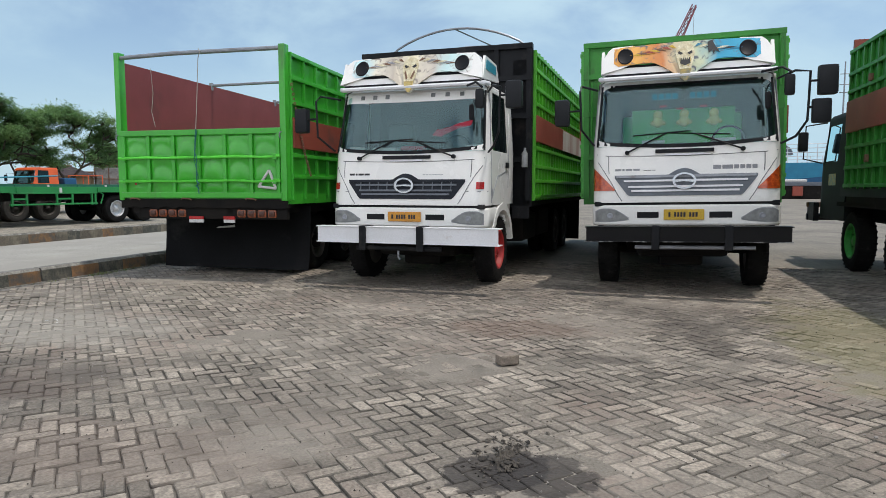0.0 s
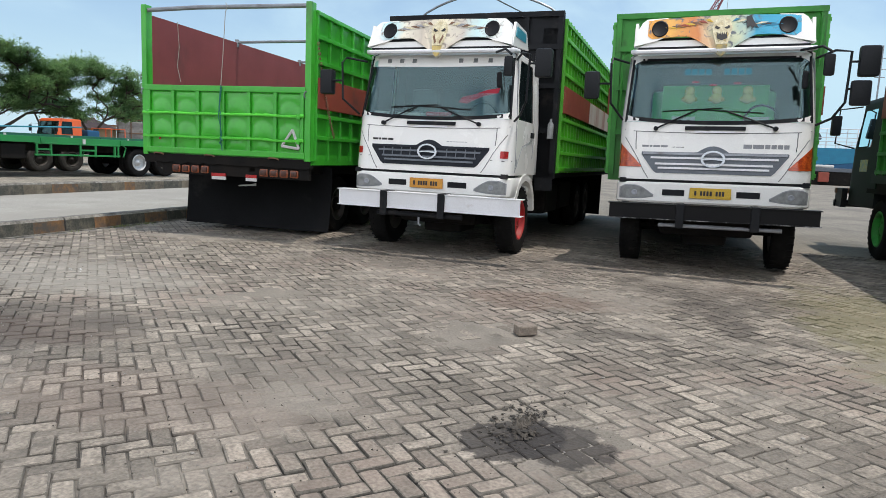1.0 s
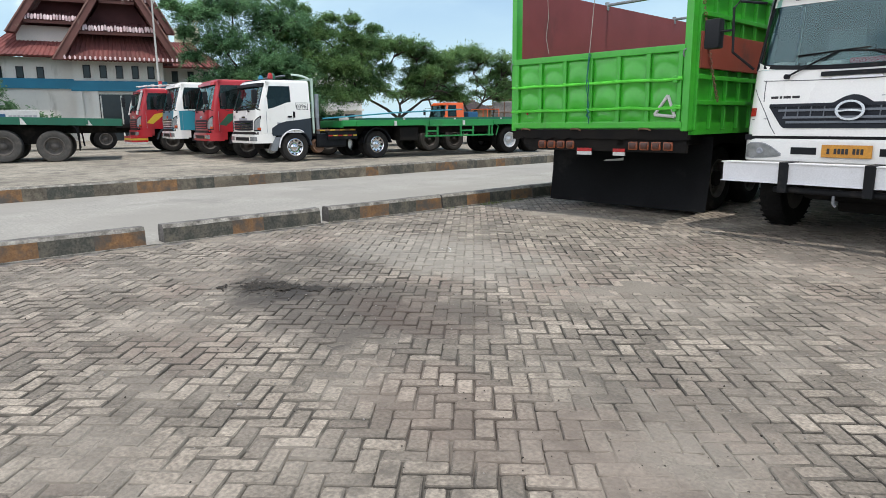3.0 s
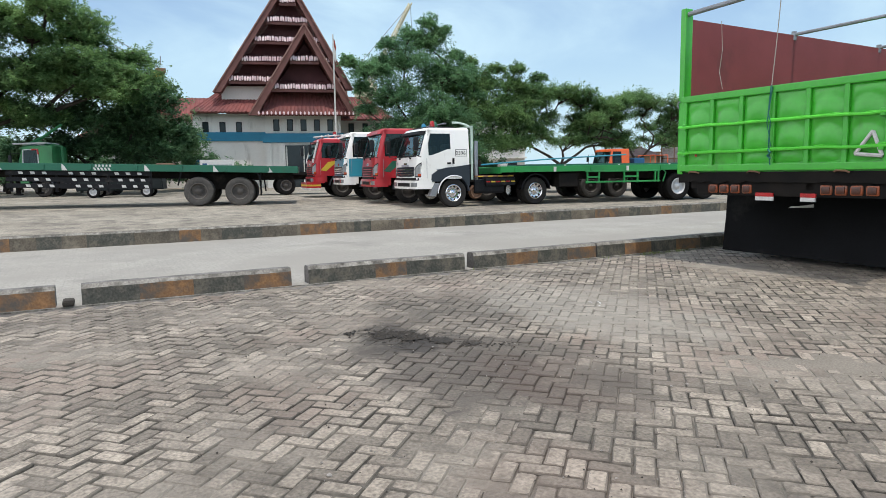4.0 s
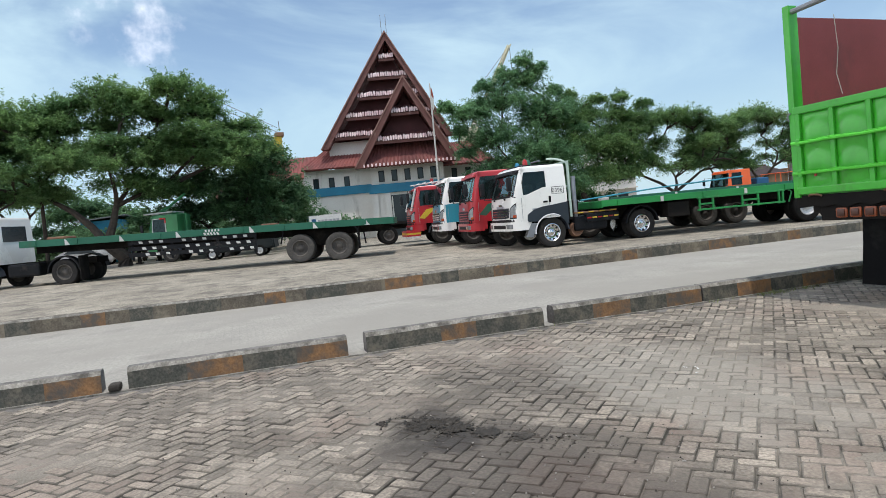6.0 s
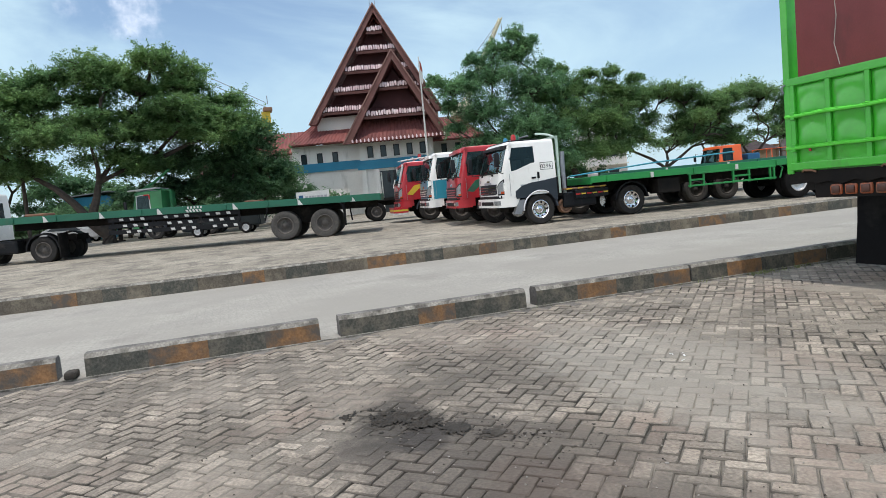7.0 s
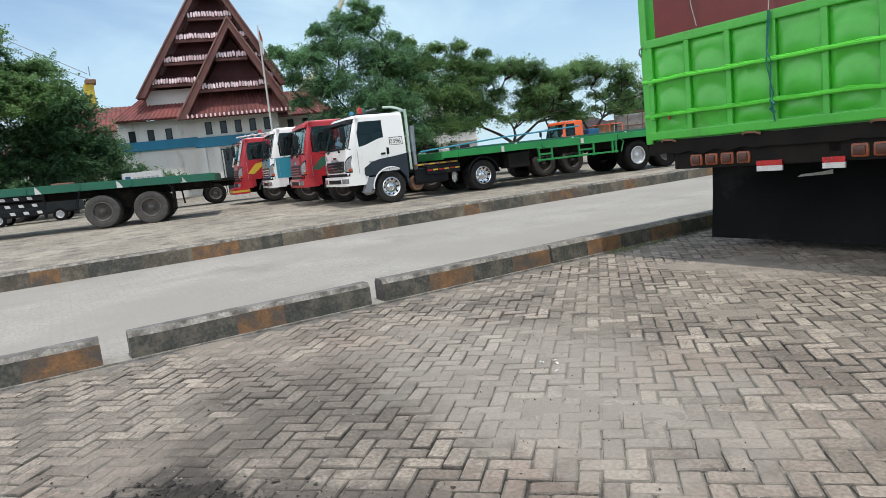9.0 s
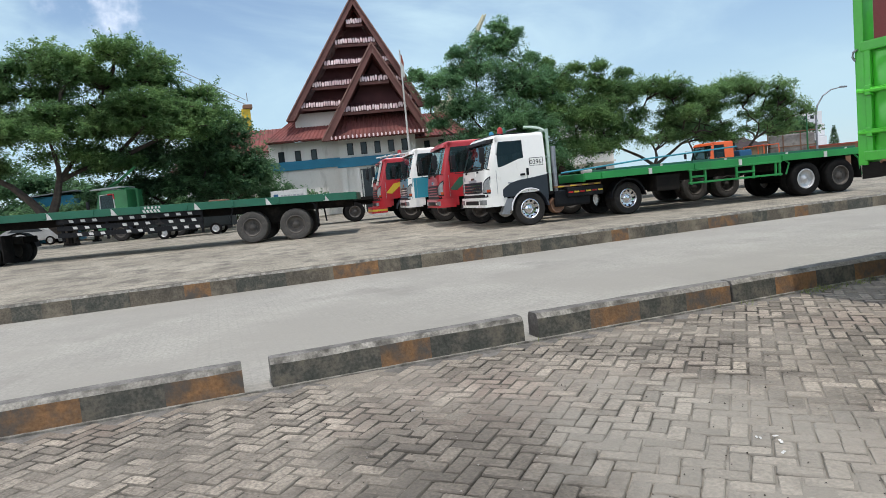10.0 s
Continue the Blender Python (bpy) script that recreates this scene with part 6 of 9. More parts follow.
def flatbed(m, label, y0, y1, tandem, paint=M_DECK, rims=(M_RIMWHITE, M_RIMDARK), legs=None, deck=1.4):
    t = thing("flatbed_trailer", m, label, "trailer", "flatbed trailers")
    tilted = deck > 1.45
    part("deck", box(-1.22, 1.22, y0, y1, deck - 0.05, deck, 0.01), M_BROWN, t, "worn plank deck")
    for s in (-1, 1):
        part("side_rail", box(*sorted((s * 1.2, s * 1.26)), y0, y1, deck - (0.24 if tilted else 0.2), deck + 0.015, 0.01), paint, t)
        k = 0
        y = y0 + 0.6
        while y < y1:
            part("post_socket", box(*sorted((s * 1.26, s * 1.3)), y - 0.05, y + 0.05, deck - 0.2, deck - 0.02, 0.006), M_PAPER if k % 2 and not tilted else paint, t)
            y += 1.55
            k += 1
    part("end_beam", box(-1.22, 1.22, y1 - 0.06, y1 + 0.02, deck - 0.24, deck, 0.01), paint, t)
    part("front_beam", box(-1.22, 1.22, y0 - 0.02, y0 + 0.06, deck - 0.24, deck, 0.01), paint, t)
    for x in (-0.5, 0.42):
        part("main_beam", box(x, x + 0.1, y0 + 0.2, y1 - 0.2, deck - 0.5, deck - 0.05), M_CHASSIS, t)
    y = y0 + 0.5
    while y < y1 - 0.3:
        part("cross_beam", box(-1.15, 1.15, y, y + 0.07, deck - 0.17, deck - 0.05), M_CHASSIS, t)
        y += 0.8
    for i, y in enumerate(tandem):
        for s in (-1, 1):
            wheel(t, s * 1.08, y, 0.54, 0.28, s, rims[i % 2], True, False, M_DUSTYTYRE if paint is M_DECK else None)
        part("axle", tube([(-1, y, 0.52), (1, y, 0.52)], 0.08, 8), M_CHASSIS, t)
    part("bogie", box(-0.6, 0.6, tandem[0] - 0.3, tandem[-1] + 0.3, 0.6, deck - 0.3), M_CHASSIS, t)
    part("rear_flap", box(0.85, 1.24, tandem[-1] + 0.75, tandem[-1] + 0.78, 0.4, deck - 0.2), M_RUBBER, t)
    for s in (-1, 1):
        part("wheel_stay", tube([(s * 1.2, tandem[0] - 0.72, deck - 0.2), (s * 1.2, tandem[0] - 0.6, deck - 0.28), (s * 1.2, tandem[0] - 0.72, 0.75)], 0.03, 6), paint if paint is M_DECK2 else M_BLACK, t)
        part("wheel_stay", tube([(s * 1.2, tandem[-1] + 0.55, deck - 0.2), (s * 1.2, tandem[-1] + 0.72, deck - 0.35), (s * 1.2, tandem[-1] + 0.8, 0.5)], 0.03, 6), paint if paint is M_DECK2 else M_BLACK, t)
    if legs:
        for s in (-1, 1):
            part("landing_leg", box(s * 0.95 - 0.06, s * 0.95 + 0.06, legs - 0.06, legs + 0.06, 0.42, deck - 0.1, 0.01), M_CHASSIS, t)
            part("landing_foot", box(s * 0.95 - 0.12, s * 0.95 + 0.12, legs - 0.12, legs + 0.12, 0.36, 0.42, 0.01), M_CHASSIS, t)
    return t


# ---- place the yard's lorries ----
box_lorry(pose(-2.47, 9.78, 0, 0, 0, -2.3), "white cab lorry with pale mural visor and green cargo sides", "pale")
box_lorry(pose(1.37, 10.2, 0.06, 0, -1.0, -1), "white cab lorry with orange and blue mural visor", "bright", 0.055)
tipper(pose(-7.32, 9.64, 0, 0, 0, 3))
side_lorry(pose(4.28, 14.0, 0, 0, 0, 0.5))

# ---- place the far lot's lorries ----
def at_wheel(x, y, deg, lx, ly):
    """The pose that puts the local point (lx, ly) at (x, y)."""
    v = Matrix.Rotation(radians(deg), 3, 'Z') @ Vector((lx, ly, 0))
    return pose(x - v.x, y - v.y, far_z(x), 0, 0, deg)


white = tractor(at_wheel(-20.47, 12.9, -4.0, 1.17, 1.35), "white tractor lorry with roof beacons coupled to a flatbed", M_WHITE, M_WHITE, None, 2.74, 4.66, M_CHROME, M_GRILLE)
wc = white
part("cab_skirt", plate([(0.5, 0.9), (0.52, 1.15), (0.75, 1.3), (1.05, 1.38), (1.5, 1.42), (1.95, 1.48), (1.96, 0.75)] + [(1.35 + 0.6 * math.cos(radians(k)), 0.5 + 0.6 * math.sin(radians(k))) for k in range(24, 150, 14)], "x", 1.195, 1.212), M_NAVY, wc, "dark navy lower door panel")
part("step_panel", plate([(0.42, 0.42), (0.62, 0.86), (0.82, 0.86), (0.66, 0.4)], "x", 1.0, 1.205), M_STEEL, wc, "bare metal step panel")
part("arch_trim", tube([(1.215, 1.35 - 0.6 * math.cos(radians(k)), 0.5 + 0.6 * math.sin(radians(k))) for k in range(0, 121, 10)], 0.025, 6), M_BARW, wc, "white wheel arch trim", True)
half = Cab(1.2, 1.95, 0.99, 2.74, None, 1.8, 2.54, 0.24, 0.22, (0.42, 1.25), 0.07).half(1.86)
part("window_waist", plate([(0.4, 1.785), (1.28, 1.785), (1.28, 2.02), (1.1, 2.0), (0.62, 1.83)], "x", half - 0.03, half + 0.004), M_WHITE, wc)
part("door_pull", box(1.2, 1.215, 1.3, 1.38, 1.5, 1.7, 0.006), M_BLACK, wc)
bars("front_badge", [0.12, 0.05], -0.95, 1.5, 0.1, 0.0, M_GREYINK, wc)
part("roof_rack", box(-0.95, 0.95, 0.5, 1.5, 2.73, 2.79, 0.02), M_BLACK, wc)
for x, mm in ((-0.55, M_BLUE), (0.25, M_REDLENS), (0.75, M_REDLENS), (0.5, M_DECK)):
    part("roof_beacon", lathe([(0.0001, 2.79), (0.09, 2.79), (0.08, 2.93), (0.04, 2.99), (0.0001, 2.99)], "z", 14, None, (x, 0.95 if x < 0.6 else 0.75, 0)), mm, wc, smooth=True)
part("roof_bar", tube([(-0.9, 1.2, 2.9), (0.9, 1.2, 2.9)], 0.03, 7), M_STEEL, wc)
rack = part("head_rack", box(-1.05, -0.97, 2.1, 2.18, 0.95, 2.82, 0.01), M_PALEGREEN, wc, "pale green tube rack behind the cab")
for x in (-0.5, 0.05, 0.55, 1.0):
    part("rack_bar", box(x - 0.035, x + 0.035, 2.1, 2.18, 0.95, 2.82, 0.01), M_PALEGREEN, rack)
for z in (1.5, 2.0, 2.8):
    part("rack_rail", box(-1.05, 1.05, 2.1, 2.17, z - 0.03, z + 0.03, 0.01), M_PALEGREEN, rack)
part("intake_hose", tube([(0.5 + 0.04 * k, 1.62 + 0.58 * math.sin(radians(9 * k)), 2.7 + 0.27 * math.cos(radians(9 * k))) for k in range(11)] + [(0.9, 2.2, 2.35)], 0.036, 8), M_PALEGREEN, wc, "pale curved air intake hose", True)
part("rear_skirt", box(0.9, 1.18, 2.6, 3.8, 0.72, 1.0, 0.02), M_BLACK, wc)
for k in range(6):
    part("skirt_reflector", box(1.18, 1.19, 2.62 + 0.2 * k, 2.78 + 0.2 * k, 0.84, 0.885), (M_REDLENS, M_YELLOW)[k % 2], wc)
for k in range(4):
    part("skirt_reflector", box(1.17, 1.18, 2.3 + 0.4 * k, 2.5 + 0.4 * k, 1.04, 1.075), M_YELLOW, wc)
part("side_plank", box(1.05, 1.17, 2.2, 3.75, 1.03, 1.09, 0.01), M_BROWN, wc)
part("spare_rim", lathe([(0.0001, 1.0), (0.17, 1.0), (0.22, 1.05), (0.26, 0.97), (0.26, 0.88)], "x", 24, None, (0, 2.3, 0.52)), M_BROWN, wc, "brown painted rim", True)
panel = part("number_panel", box(1.19, 1.2, 1.42, 1.86, 1.76, 2.0), M_INK, wc, "black edged number panel")
part("panel_face", box(1.19, 1.203, 1.437, 1.843, 1.777, 1.983), M_WHITE, panel)
part("air_tank", tube([(-0.9, 2.28, 1.25), (0.95, 2.28, 1.25)], 0.16, 12), M_CHASSIS, wc, "black air tank behind the cab", True)
part("cab_cabinet", box(-0.9, 1.02, 2.0, 2.42, 0.85, 1.5, 0.03), M_CHASSIS, wc)
part("exhaust_pipe", tube([(1.0, 2.3, 0.9), (1.0, 2.3, 1.9), (0.98, 2.32, 2.3)], 0.075, 10), M_STEEL, wc, "sooty upright exhaust pipe", True)
txt = bpy.data.curves.new("fleet_number", 'FONT')
txt.body, txt.size, txt.extrude = "0396", 0.19, 0.002
txt.materials.append(M_INK)
fleet = new("fleet_number", txt)
fleet.parent = wc
fleet.matrix_basis = Matrix.Translation((1.204, 1.43, 1.81)) @ Matrix(((0, 0, 1, 0), (1, 0, 0, 0), (0, 1, 0, 0), (0, 0, 0, 1)))
part("door_mark", box(1.205, 1.21, 0.7, 0.9, 1.3, 1.34), M_GREYINK, wc)
part("front_mark", box(-0.35, 0.35, -0.01, 0.0, 1.42, 1.5), M_GREYINK, wc)

bed_a = flatbed(at_wheel(-20.47, 12.9, -8.3, 1.17, 1.35), "long green flatbed trailer behind the white tractor", 3.1, 13.1, (10.75, 12.05), M_DECK2, (M_RIMWHITE, M_RIMDARK), None, 1.38)
part("tool_box", box(0.5, 1.15, 5.5, 6.3, 0.62, 1.12, 0.03), M_CHASSIS, bed_a)
part("coupling_frame", box(-0.5, 0.5, 4.9, 5.4, 0.7, 1.15, 0.02), M_CHASSIS, bed_a)
for s in (-1, 1):
    part("landing_leg", box(s * 0.6 - 0.05, s * 0.6 + 0.05, 5.05, 5.15, 0.4, 1.1, 0.01), M_CHASSIS, bed_a)
for y0, y1 in ((6.6, 7.1), (8.2, 8.8), (9.6, 9.75)):
    part("guard_post", box(1.2, 1.26, y0, y0 + 0.06, 0.72, 1.2), M_DECK2, bed_a)
    part("guard_post", box(1.2, 1.26, y1, y1 + 0.06, 0.72, 1.2), M_DECK2, bed_a)
for z in (0.74, 1.14):
    part("guard_rail", box(1.2, 1.27, 6.55, 9.85, z, z + 0.06, 0.01), M_DECK2, bed_a)
part("guard_rail", box(1.2, 1.27, 8.2, 8.86, 0.93, 0.99), M_DECK2, bed_a)
part("guard_rail", box(1.2, 1.27, 6.6, 7.15, 0.93, 0.99), M_DECK2, bed_a)
part("deck_pole", tube([(0.9, 2.5, 1.46), (0.7, 5.5, 1.66), (0.5, 8.8, 1.8)], 0.027, 7), M_TEAL, bed_a, "blue pole lying over the deck")
part("deck_bundle", box(0.5, 0.75, 3.3, 3.6, 1.38, 1.5, 0.04), M_PAPER, bed_a)

for x, y, paint, low, stripe, roof, lab in ((-23.35, 12.5, M_REDPAINT, M_REDPAINT, M_DECK, 2.85, "red lorry cab with a green door flash"),
                                            (-26.5, 12.35, M_WHITE, M_WHITE, None, 2.85, "teal and white lorry cab"),
                                            (-29.6, 11.95, M_REDPAINT, M_REDPAINT, M_YELLOW, 2.7, "red lorry cab with a roof rack and yellow bumper")):
    t = tractor(at_wheel(x, y, -8.3, 1.17, 1.35), lab, paint, low, stripe, roof, 4.6, M_RIMDARK)
    part("load_bed", box(-1.15, 1.15, 2.3, 12.0 if stripe is M_DECK else 8.5, 1.1, 1.3, 0.02), M_CHASSIS, t)
    if stripe is M_DECK:
        for yy in (9.4, 10.7):
            for sd in (-1, 1):
                wheel(t, sd * 1.0, yy, 0.5, 0.28, sd, M_RIMDARK, True, False, M_DUSTYTYRE)
        part("chassis_rail", box(-0.5, 0.5, 4.5, 11.8, 0.7, 1.1), M_CHASSIS, t)
        for yy in (6.2, 7.6):
            part("under_box", box(0.5, 1.1, yy, yy + 0.9, 0.55, 1.1, 0.04), M_CHASSIS, t)
    if paint is M_WHITE:
        face = Cab(1.2, 1.95, 0.99, 2.85, None, 1.8, 2.65, 0.24, 0.22, (0.42, 1.25), 0.07)
        part("front_panel", face.patch(-1.195, 1.195, 1.43, 1.75, 0.008, 0.0, 16), M_TEAL, t, "teal painted front panel")
        part("front_panel", face.patch(-0.92, 0.92, 1.05, 1.09, 0.016, 0.0, 12), M_TEAL, t)
        part("front_panel", face.patch(-1.19, 1.19, 0.99, 1.06, 0.008, 0.0, 16), M_TEAL, t)
        for s in (-1, 1):
            part("door_panel", plate([(0.24, 1.0), (0.24, 1.74), (0.6, 1.76), (1.3, 1.76), (1.4, 1.8), (1.94, 1.8), (1.94, 1.0)], "x", *sorted((s * 1.195, s * 1.206))), M_TEAL, t, "teal lower door panel")
    if stripe is M_YELLOW:
        low_face = Cab(1.22, 1.95, 0.45, 2.85, None, 1.8, 2.65, 0.24, 0.22, (0.42, 1.25), 0.07)
        for z_, m_ in ((0.36, M_PAPER), (0.44, M_REDPAINT), (0.52, M_YELLOW), (0.6, M_REDPAINT)):
            part("painted_bumper", low_face.patch(-1.22, 1.22, z_, z_ + 0.082, 0.3, 0.12, 14), m_, t, "striped red, yellow and white bumper")
        for s in (-1, 1):
            part("pillar_stripe", tube([(s * 1.1, 0.02, 1.6), (s * 1.1, 0.1, 1.9), (s * 1.05, 0.3, 2.6)], 0.05, 6), M_PAPER, t)
        r = part("roof_rack", tube([(-1.0, 0.5, 2.82), (1.0, 0.5, 2.82)], 0.025, 6), M_PAPER, t)
        for y_ in (0.8, 1.1, 1.4, 1.7):
            part("rack_bar", tube([(-1.0, y_, 2.86), (1.0, y_, 2.86)], 0.03, 6), M_PAPER, r)
        part("rack_bar", tube([(1.0, 0.1, 2.75), (1.0, 1.8, 2.88)], 0.03, 6), M_PAPER, r)
        part("roof_beacon", lathe([(0.0001, 2.86), (0.09, 2.86), (0.07, 3.05), (0.0001, 3.05)], "z", 12, None, (0.3, 1.2, 0)), M_REDLENS, t)

# the trailer in front of the hall, with checked side boards, and its white tractor
LB = at_wheel(-26.3, 5.2, -16, 1.2, -0.72)
bed_b = flatbed(LB @ pose(0, 0, 0, -1.5, 0, 0), "green flatbed trailer with black and white checked side boards", -11.2, 2.9, (-0.72, 0.76), M_DECK, (M_RIMDARK, M_RIMDARK), -6.9, 1.5)
board = part("side_board", box(1.12, 1.18, -7.2, -2.35, 0.63, 0.79), M_BLACK, bed_b)
for z in (0.86, 1.09):
    part("side_board", box(1.12, 1.18, -7.2, -2.35, z, z + 0.16), M_BLACK, bed_b)
for y in (-7.1, -5.62, -3.9, -2.45):
    part("board_stay", box(1.05, 1.12, y, y + 0.08, 0.5, 1.3), M_BLACK, bed_b)
check = part("check", plate([(0.0, 0.0), (0.14, 0.0), (0.11, 0.09), (-0.03, 0.09)], "x", 0.0, 0.012), M_PAPER, board)
first = True
for g in (-6.765, -5.135, -3.595):
    for j, z in enumerate((1.125, 0.895, 0.665)):
        for i in range(3):
            mm = pose(1.181, g + 0.385 * i + 0.115 * j, z)
            if first:
                check.matrix_basis, first = mm, False
            else:
                again(check, mm)
for i in range(5):
    part("rail_mark", plate([(-4.26 + 0.12 * i, 1.28), (-4.19 + 0.12 * i, 1.28), (-4.24 + 0.12 * i, 1.38), (-4.31 + 0.12 * i, 1.38)], "x", 1.261, 1.27), M_PAPER, bed_b)
    part("rail_mark", box(1.261, 1.27, -4.24 + 0.12 * i, -4.18 + 0.12 * i, 1.41, 1.49), M_PAPER, bed_b)
for y in (-9.4, -7.37, -5.25, -2.48, -0.08, 1.88):
    part("joint_mark", plate([(y - 0.09, 1.27), (y + 0.1, 1.27), (y - 0.03, 1.46), (y - 0.09, 1.5)], "x", 1.261, 1.272), M_PAPER, bed_b, "white wedge mark at the rail joint")
part("spare_load", box(-0.4, 0.2, -2.4, -1.8, 1.5, 1.58, 0.04), M_BROWN, bed_b)
part("spare_load", box(-0.4, 0.5, -10.6, -9.9, 1.5, 1.62, 0.06), M_BROWN, bed_b)
t = tractor(LB @ pose(0, -14.0, 0), "white tractor lorry in front of the checked trailer", M_WHITE, M_WHITE, None, 2.8, 4.35, M_RIMDARK)
part("rear_window", box(-0.75, 0.75, 1.94, 1.965, 1.85, 2.45, 0.01), M_PANE, t)
part("mudflap", box(0.66, 1.3, 5.0, 5.04, 0.16, 1.08), M_RUBBER, t)

# a dark chassis behind, the orange lorry with a green flatbed, the green crane lorry, a silver car
t = thing("lorry_chassis", at_wheel(-35.2, 10.7, -8, 1.1, 0), "dark bare lorry chassis with dusty wheels", "truck", "lorries of the far lot")
for s in (-1, 1):
    wheel(t, s * 1.0, 0, 0.5, 0.28, s, M_RIMDARK, True, False)
for x in (-0.5, 0.4):
    part("chassis_rail", box(x, x + 0.1, -4, 2.4, 0.8, 1.05), M_CHASSIS, t)
part("load_bed", box(-1.15, 1.15, -4, 2.4, 1.05, 1.2), M_CHASSIS, t)

orange = tractor(pose(-40.7, 36.7, far_z(-40.7) - 0.25, 0, 0, -8), "orange lorry cab standing behind the flatbeds", M_ORANGE, M_ORANGE, None, 2.9, 4.8, M_RIMDARK)
part("load_bed", box(-1.15, 1.15, 2.3, 8.0, 1.0, 1.2), M_CHASSIS, orange)
part("blue_load", box(-0.9, 0.9, 2.6, 3.6, 1.2, 2.2, 0.1), M_SHIPBLUE, orange)
part("stake_frame", tube([(-1.1, 4.4, 1.2), (-1.1, 4.4, 2.4), (1.1, 4.4, 2.4), (1.1, 4.4, 1.2)], 0.04, 6), M_ORANGE, orange)
part("stake_frame", tube([(-1.1, 5.6, 1.2), (-1.1, 5.6, 2.4), (1.1, 5.6, 2.4), (1.1, 5.6, 1.2)], 0.04, 6), M_ORANGE, orange)
flatbed(pose(-28.0, 21.5, far_z(-28.0), 0, 0, -8), "second green flatbed trailer in the lorry row", -1.0, 11.0, (7.9, 9.2), M_DECK, (M_RIMDARK, M_RIMDARK), 2.0)
load = thing("cargo_cage", pose(-55.0, 61.0, 0.24, 0, 0, 48), "grey tarpaulin crate in a rusty steel cage", "crate")
part("crate", box(-2.1, 2.1, 0, 2.4, 0.3, 3.5, 0.12), M_TARP, load, "grey covered crate")
for x in (-2.2, -0.8, 0.8, 2.2):
    part("cage_post", box(x - 0.05, x + 0.05, -0.12, -0.02, 0, 3.7, 0.01), M_BROWN, load)
for z in (0.5, 2.2, 3.65):
    part("cage_rail", box(-2.25, 2.25, -0.14, -0.06, z, z + 0.1, 0.01), M_BROWN, load)
load = thing("container", pose(-57.5, 58.0, 0.24, 0, 0, 44), "low tan steel container with a rusty rim", "container")
part("body", box(-1.8, 1.6, 0, 2.4, 0.0, 3.0, 0.05), M_TANWALL, load)
part("rim", box(-1.85, 1.65, -0.05, 0.1, 2.9, 3.05, 0.02), M_BROWN, load)
load = thing("low_container", pose(-50.0, 63.0, 0.24, 0, 0, 44), "low rusty open container on the lot", "container")
part("body", box(-3.5, 3.5, 0, 2.4, 0.0, 2.0, 0.05), M_BROWN, load)
part("rim", box(-3.55, 3.55, -0.06, 0.06, 1.9, 2.05, 0.02), M_BAND, load)

green = tractor(pose(-46.0, -2.0, far_z(-46.0), 0, 0, -16), "green crane lorry parked under the trees", M_CABGREEN, M_CABGREEN, None, 2.95, 4.6, M_RIMDARK)
part("crane_arm", tube([(0.3, 0.5, 3.1), (0.3, 1.3, 3.5), (0.3, 2.3, 4.2)], 0.08, 6), M_CABGREEN, green)
part("crane_post", tube([(0.3, 2.2, 1.3), (0.3, 2.2, 2.9), (0.3, 0.9, 3.2)], 0.1, 6), M_CABGREEN, green)
part("roof_bar", box(-0.9, 0.9, 0.35, 0.6, 2.97, 3.08, 0.02), M_PAPER, green)
part("door_plate", box(1.21, 1.22, 1.4, 1.8, 1.15, 1.3), M_PAPER, green)
part("window_trim", tube([(1.19, 0.4, 1.82), (1.15, 0.44, 2.7), (1.15, 1.2, 2.74), (1.19, 1.22, 1.84)], 0.035, 6), M_PAPER, green, "pale window trim")
part("window_trim", tube([(1.16, 0.9, 2.72), (1.16, 1.2, 2.72), (1.17, 1.22, 2.45)], 0.05, 6), M_REDLENS, green)
part("cab_brace", tube([(1.1, 0.05, 1.5), (1.15, 0.8, 1.68), (1.18, 1.7, 1.95)], 0.05, 6), M_CABGREEN, green)
part("roof_rack", tube([(-1.0, -0.1, 3.05), (-1.0, 1.6, 3.1), (1.0, 1.6, 3.1), (1.0, -0.1, 3.05)], 0.05, 6), M_PAPER, green)
part("load_bed", box(-1.15, 1.15, 2.4, 8.5, 1.1, 1.4), M_CABGREEN, green)


def car(m, label, paint):
    t = thing("car", m, label, "car")
    prof = [(-2.1, 0.35), (-2.15, 0.6), (-2.0, 0.85), (-1.1, 0.98), (-0.45, 1.42), (0.9, 1.48), (1.7, 1.05), (2.1, 0.95), (2.15, 0.4)]
    bm = plate(prof, "x", -0.8, 0.8)
    bmesh.ops.bevel(bm, geom=[e for e in bm.edges if abs(e.verts[0].co.x - e.verts[1].co.x) < 0.01], offset=0.07, segments=2, affect='EDGES')
    part("body", bm, paint, t, smooth=True)
    for s in (-1, 1):
        part("side_window", plate([(-0.95, 0.98), (-0.4, 1.36), (0.85, 1.4), (1.45, 1.05)], "x", *sorted((s * 0.79, s * 0.81))), M_PANE, t)
        for y in (-1.3, 1.3):
            wheel(t, s * 0.74, y, 0.31, 0.19, s, M_RIMWHITE, False, False)
    return t


car(at_wheel(-55.0, -6.75, 166, -0.8, -1.3), "silver hatchback car parked behind the trailer", M_SILVERCAR)
car(pose(-40.0, 3.0, far_z(-40), 0, 0, -12), "dark car parked in the shade of trees", M_DARKCAB)


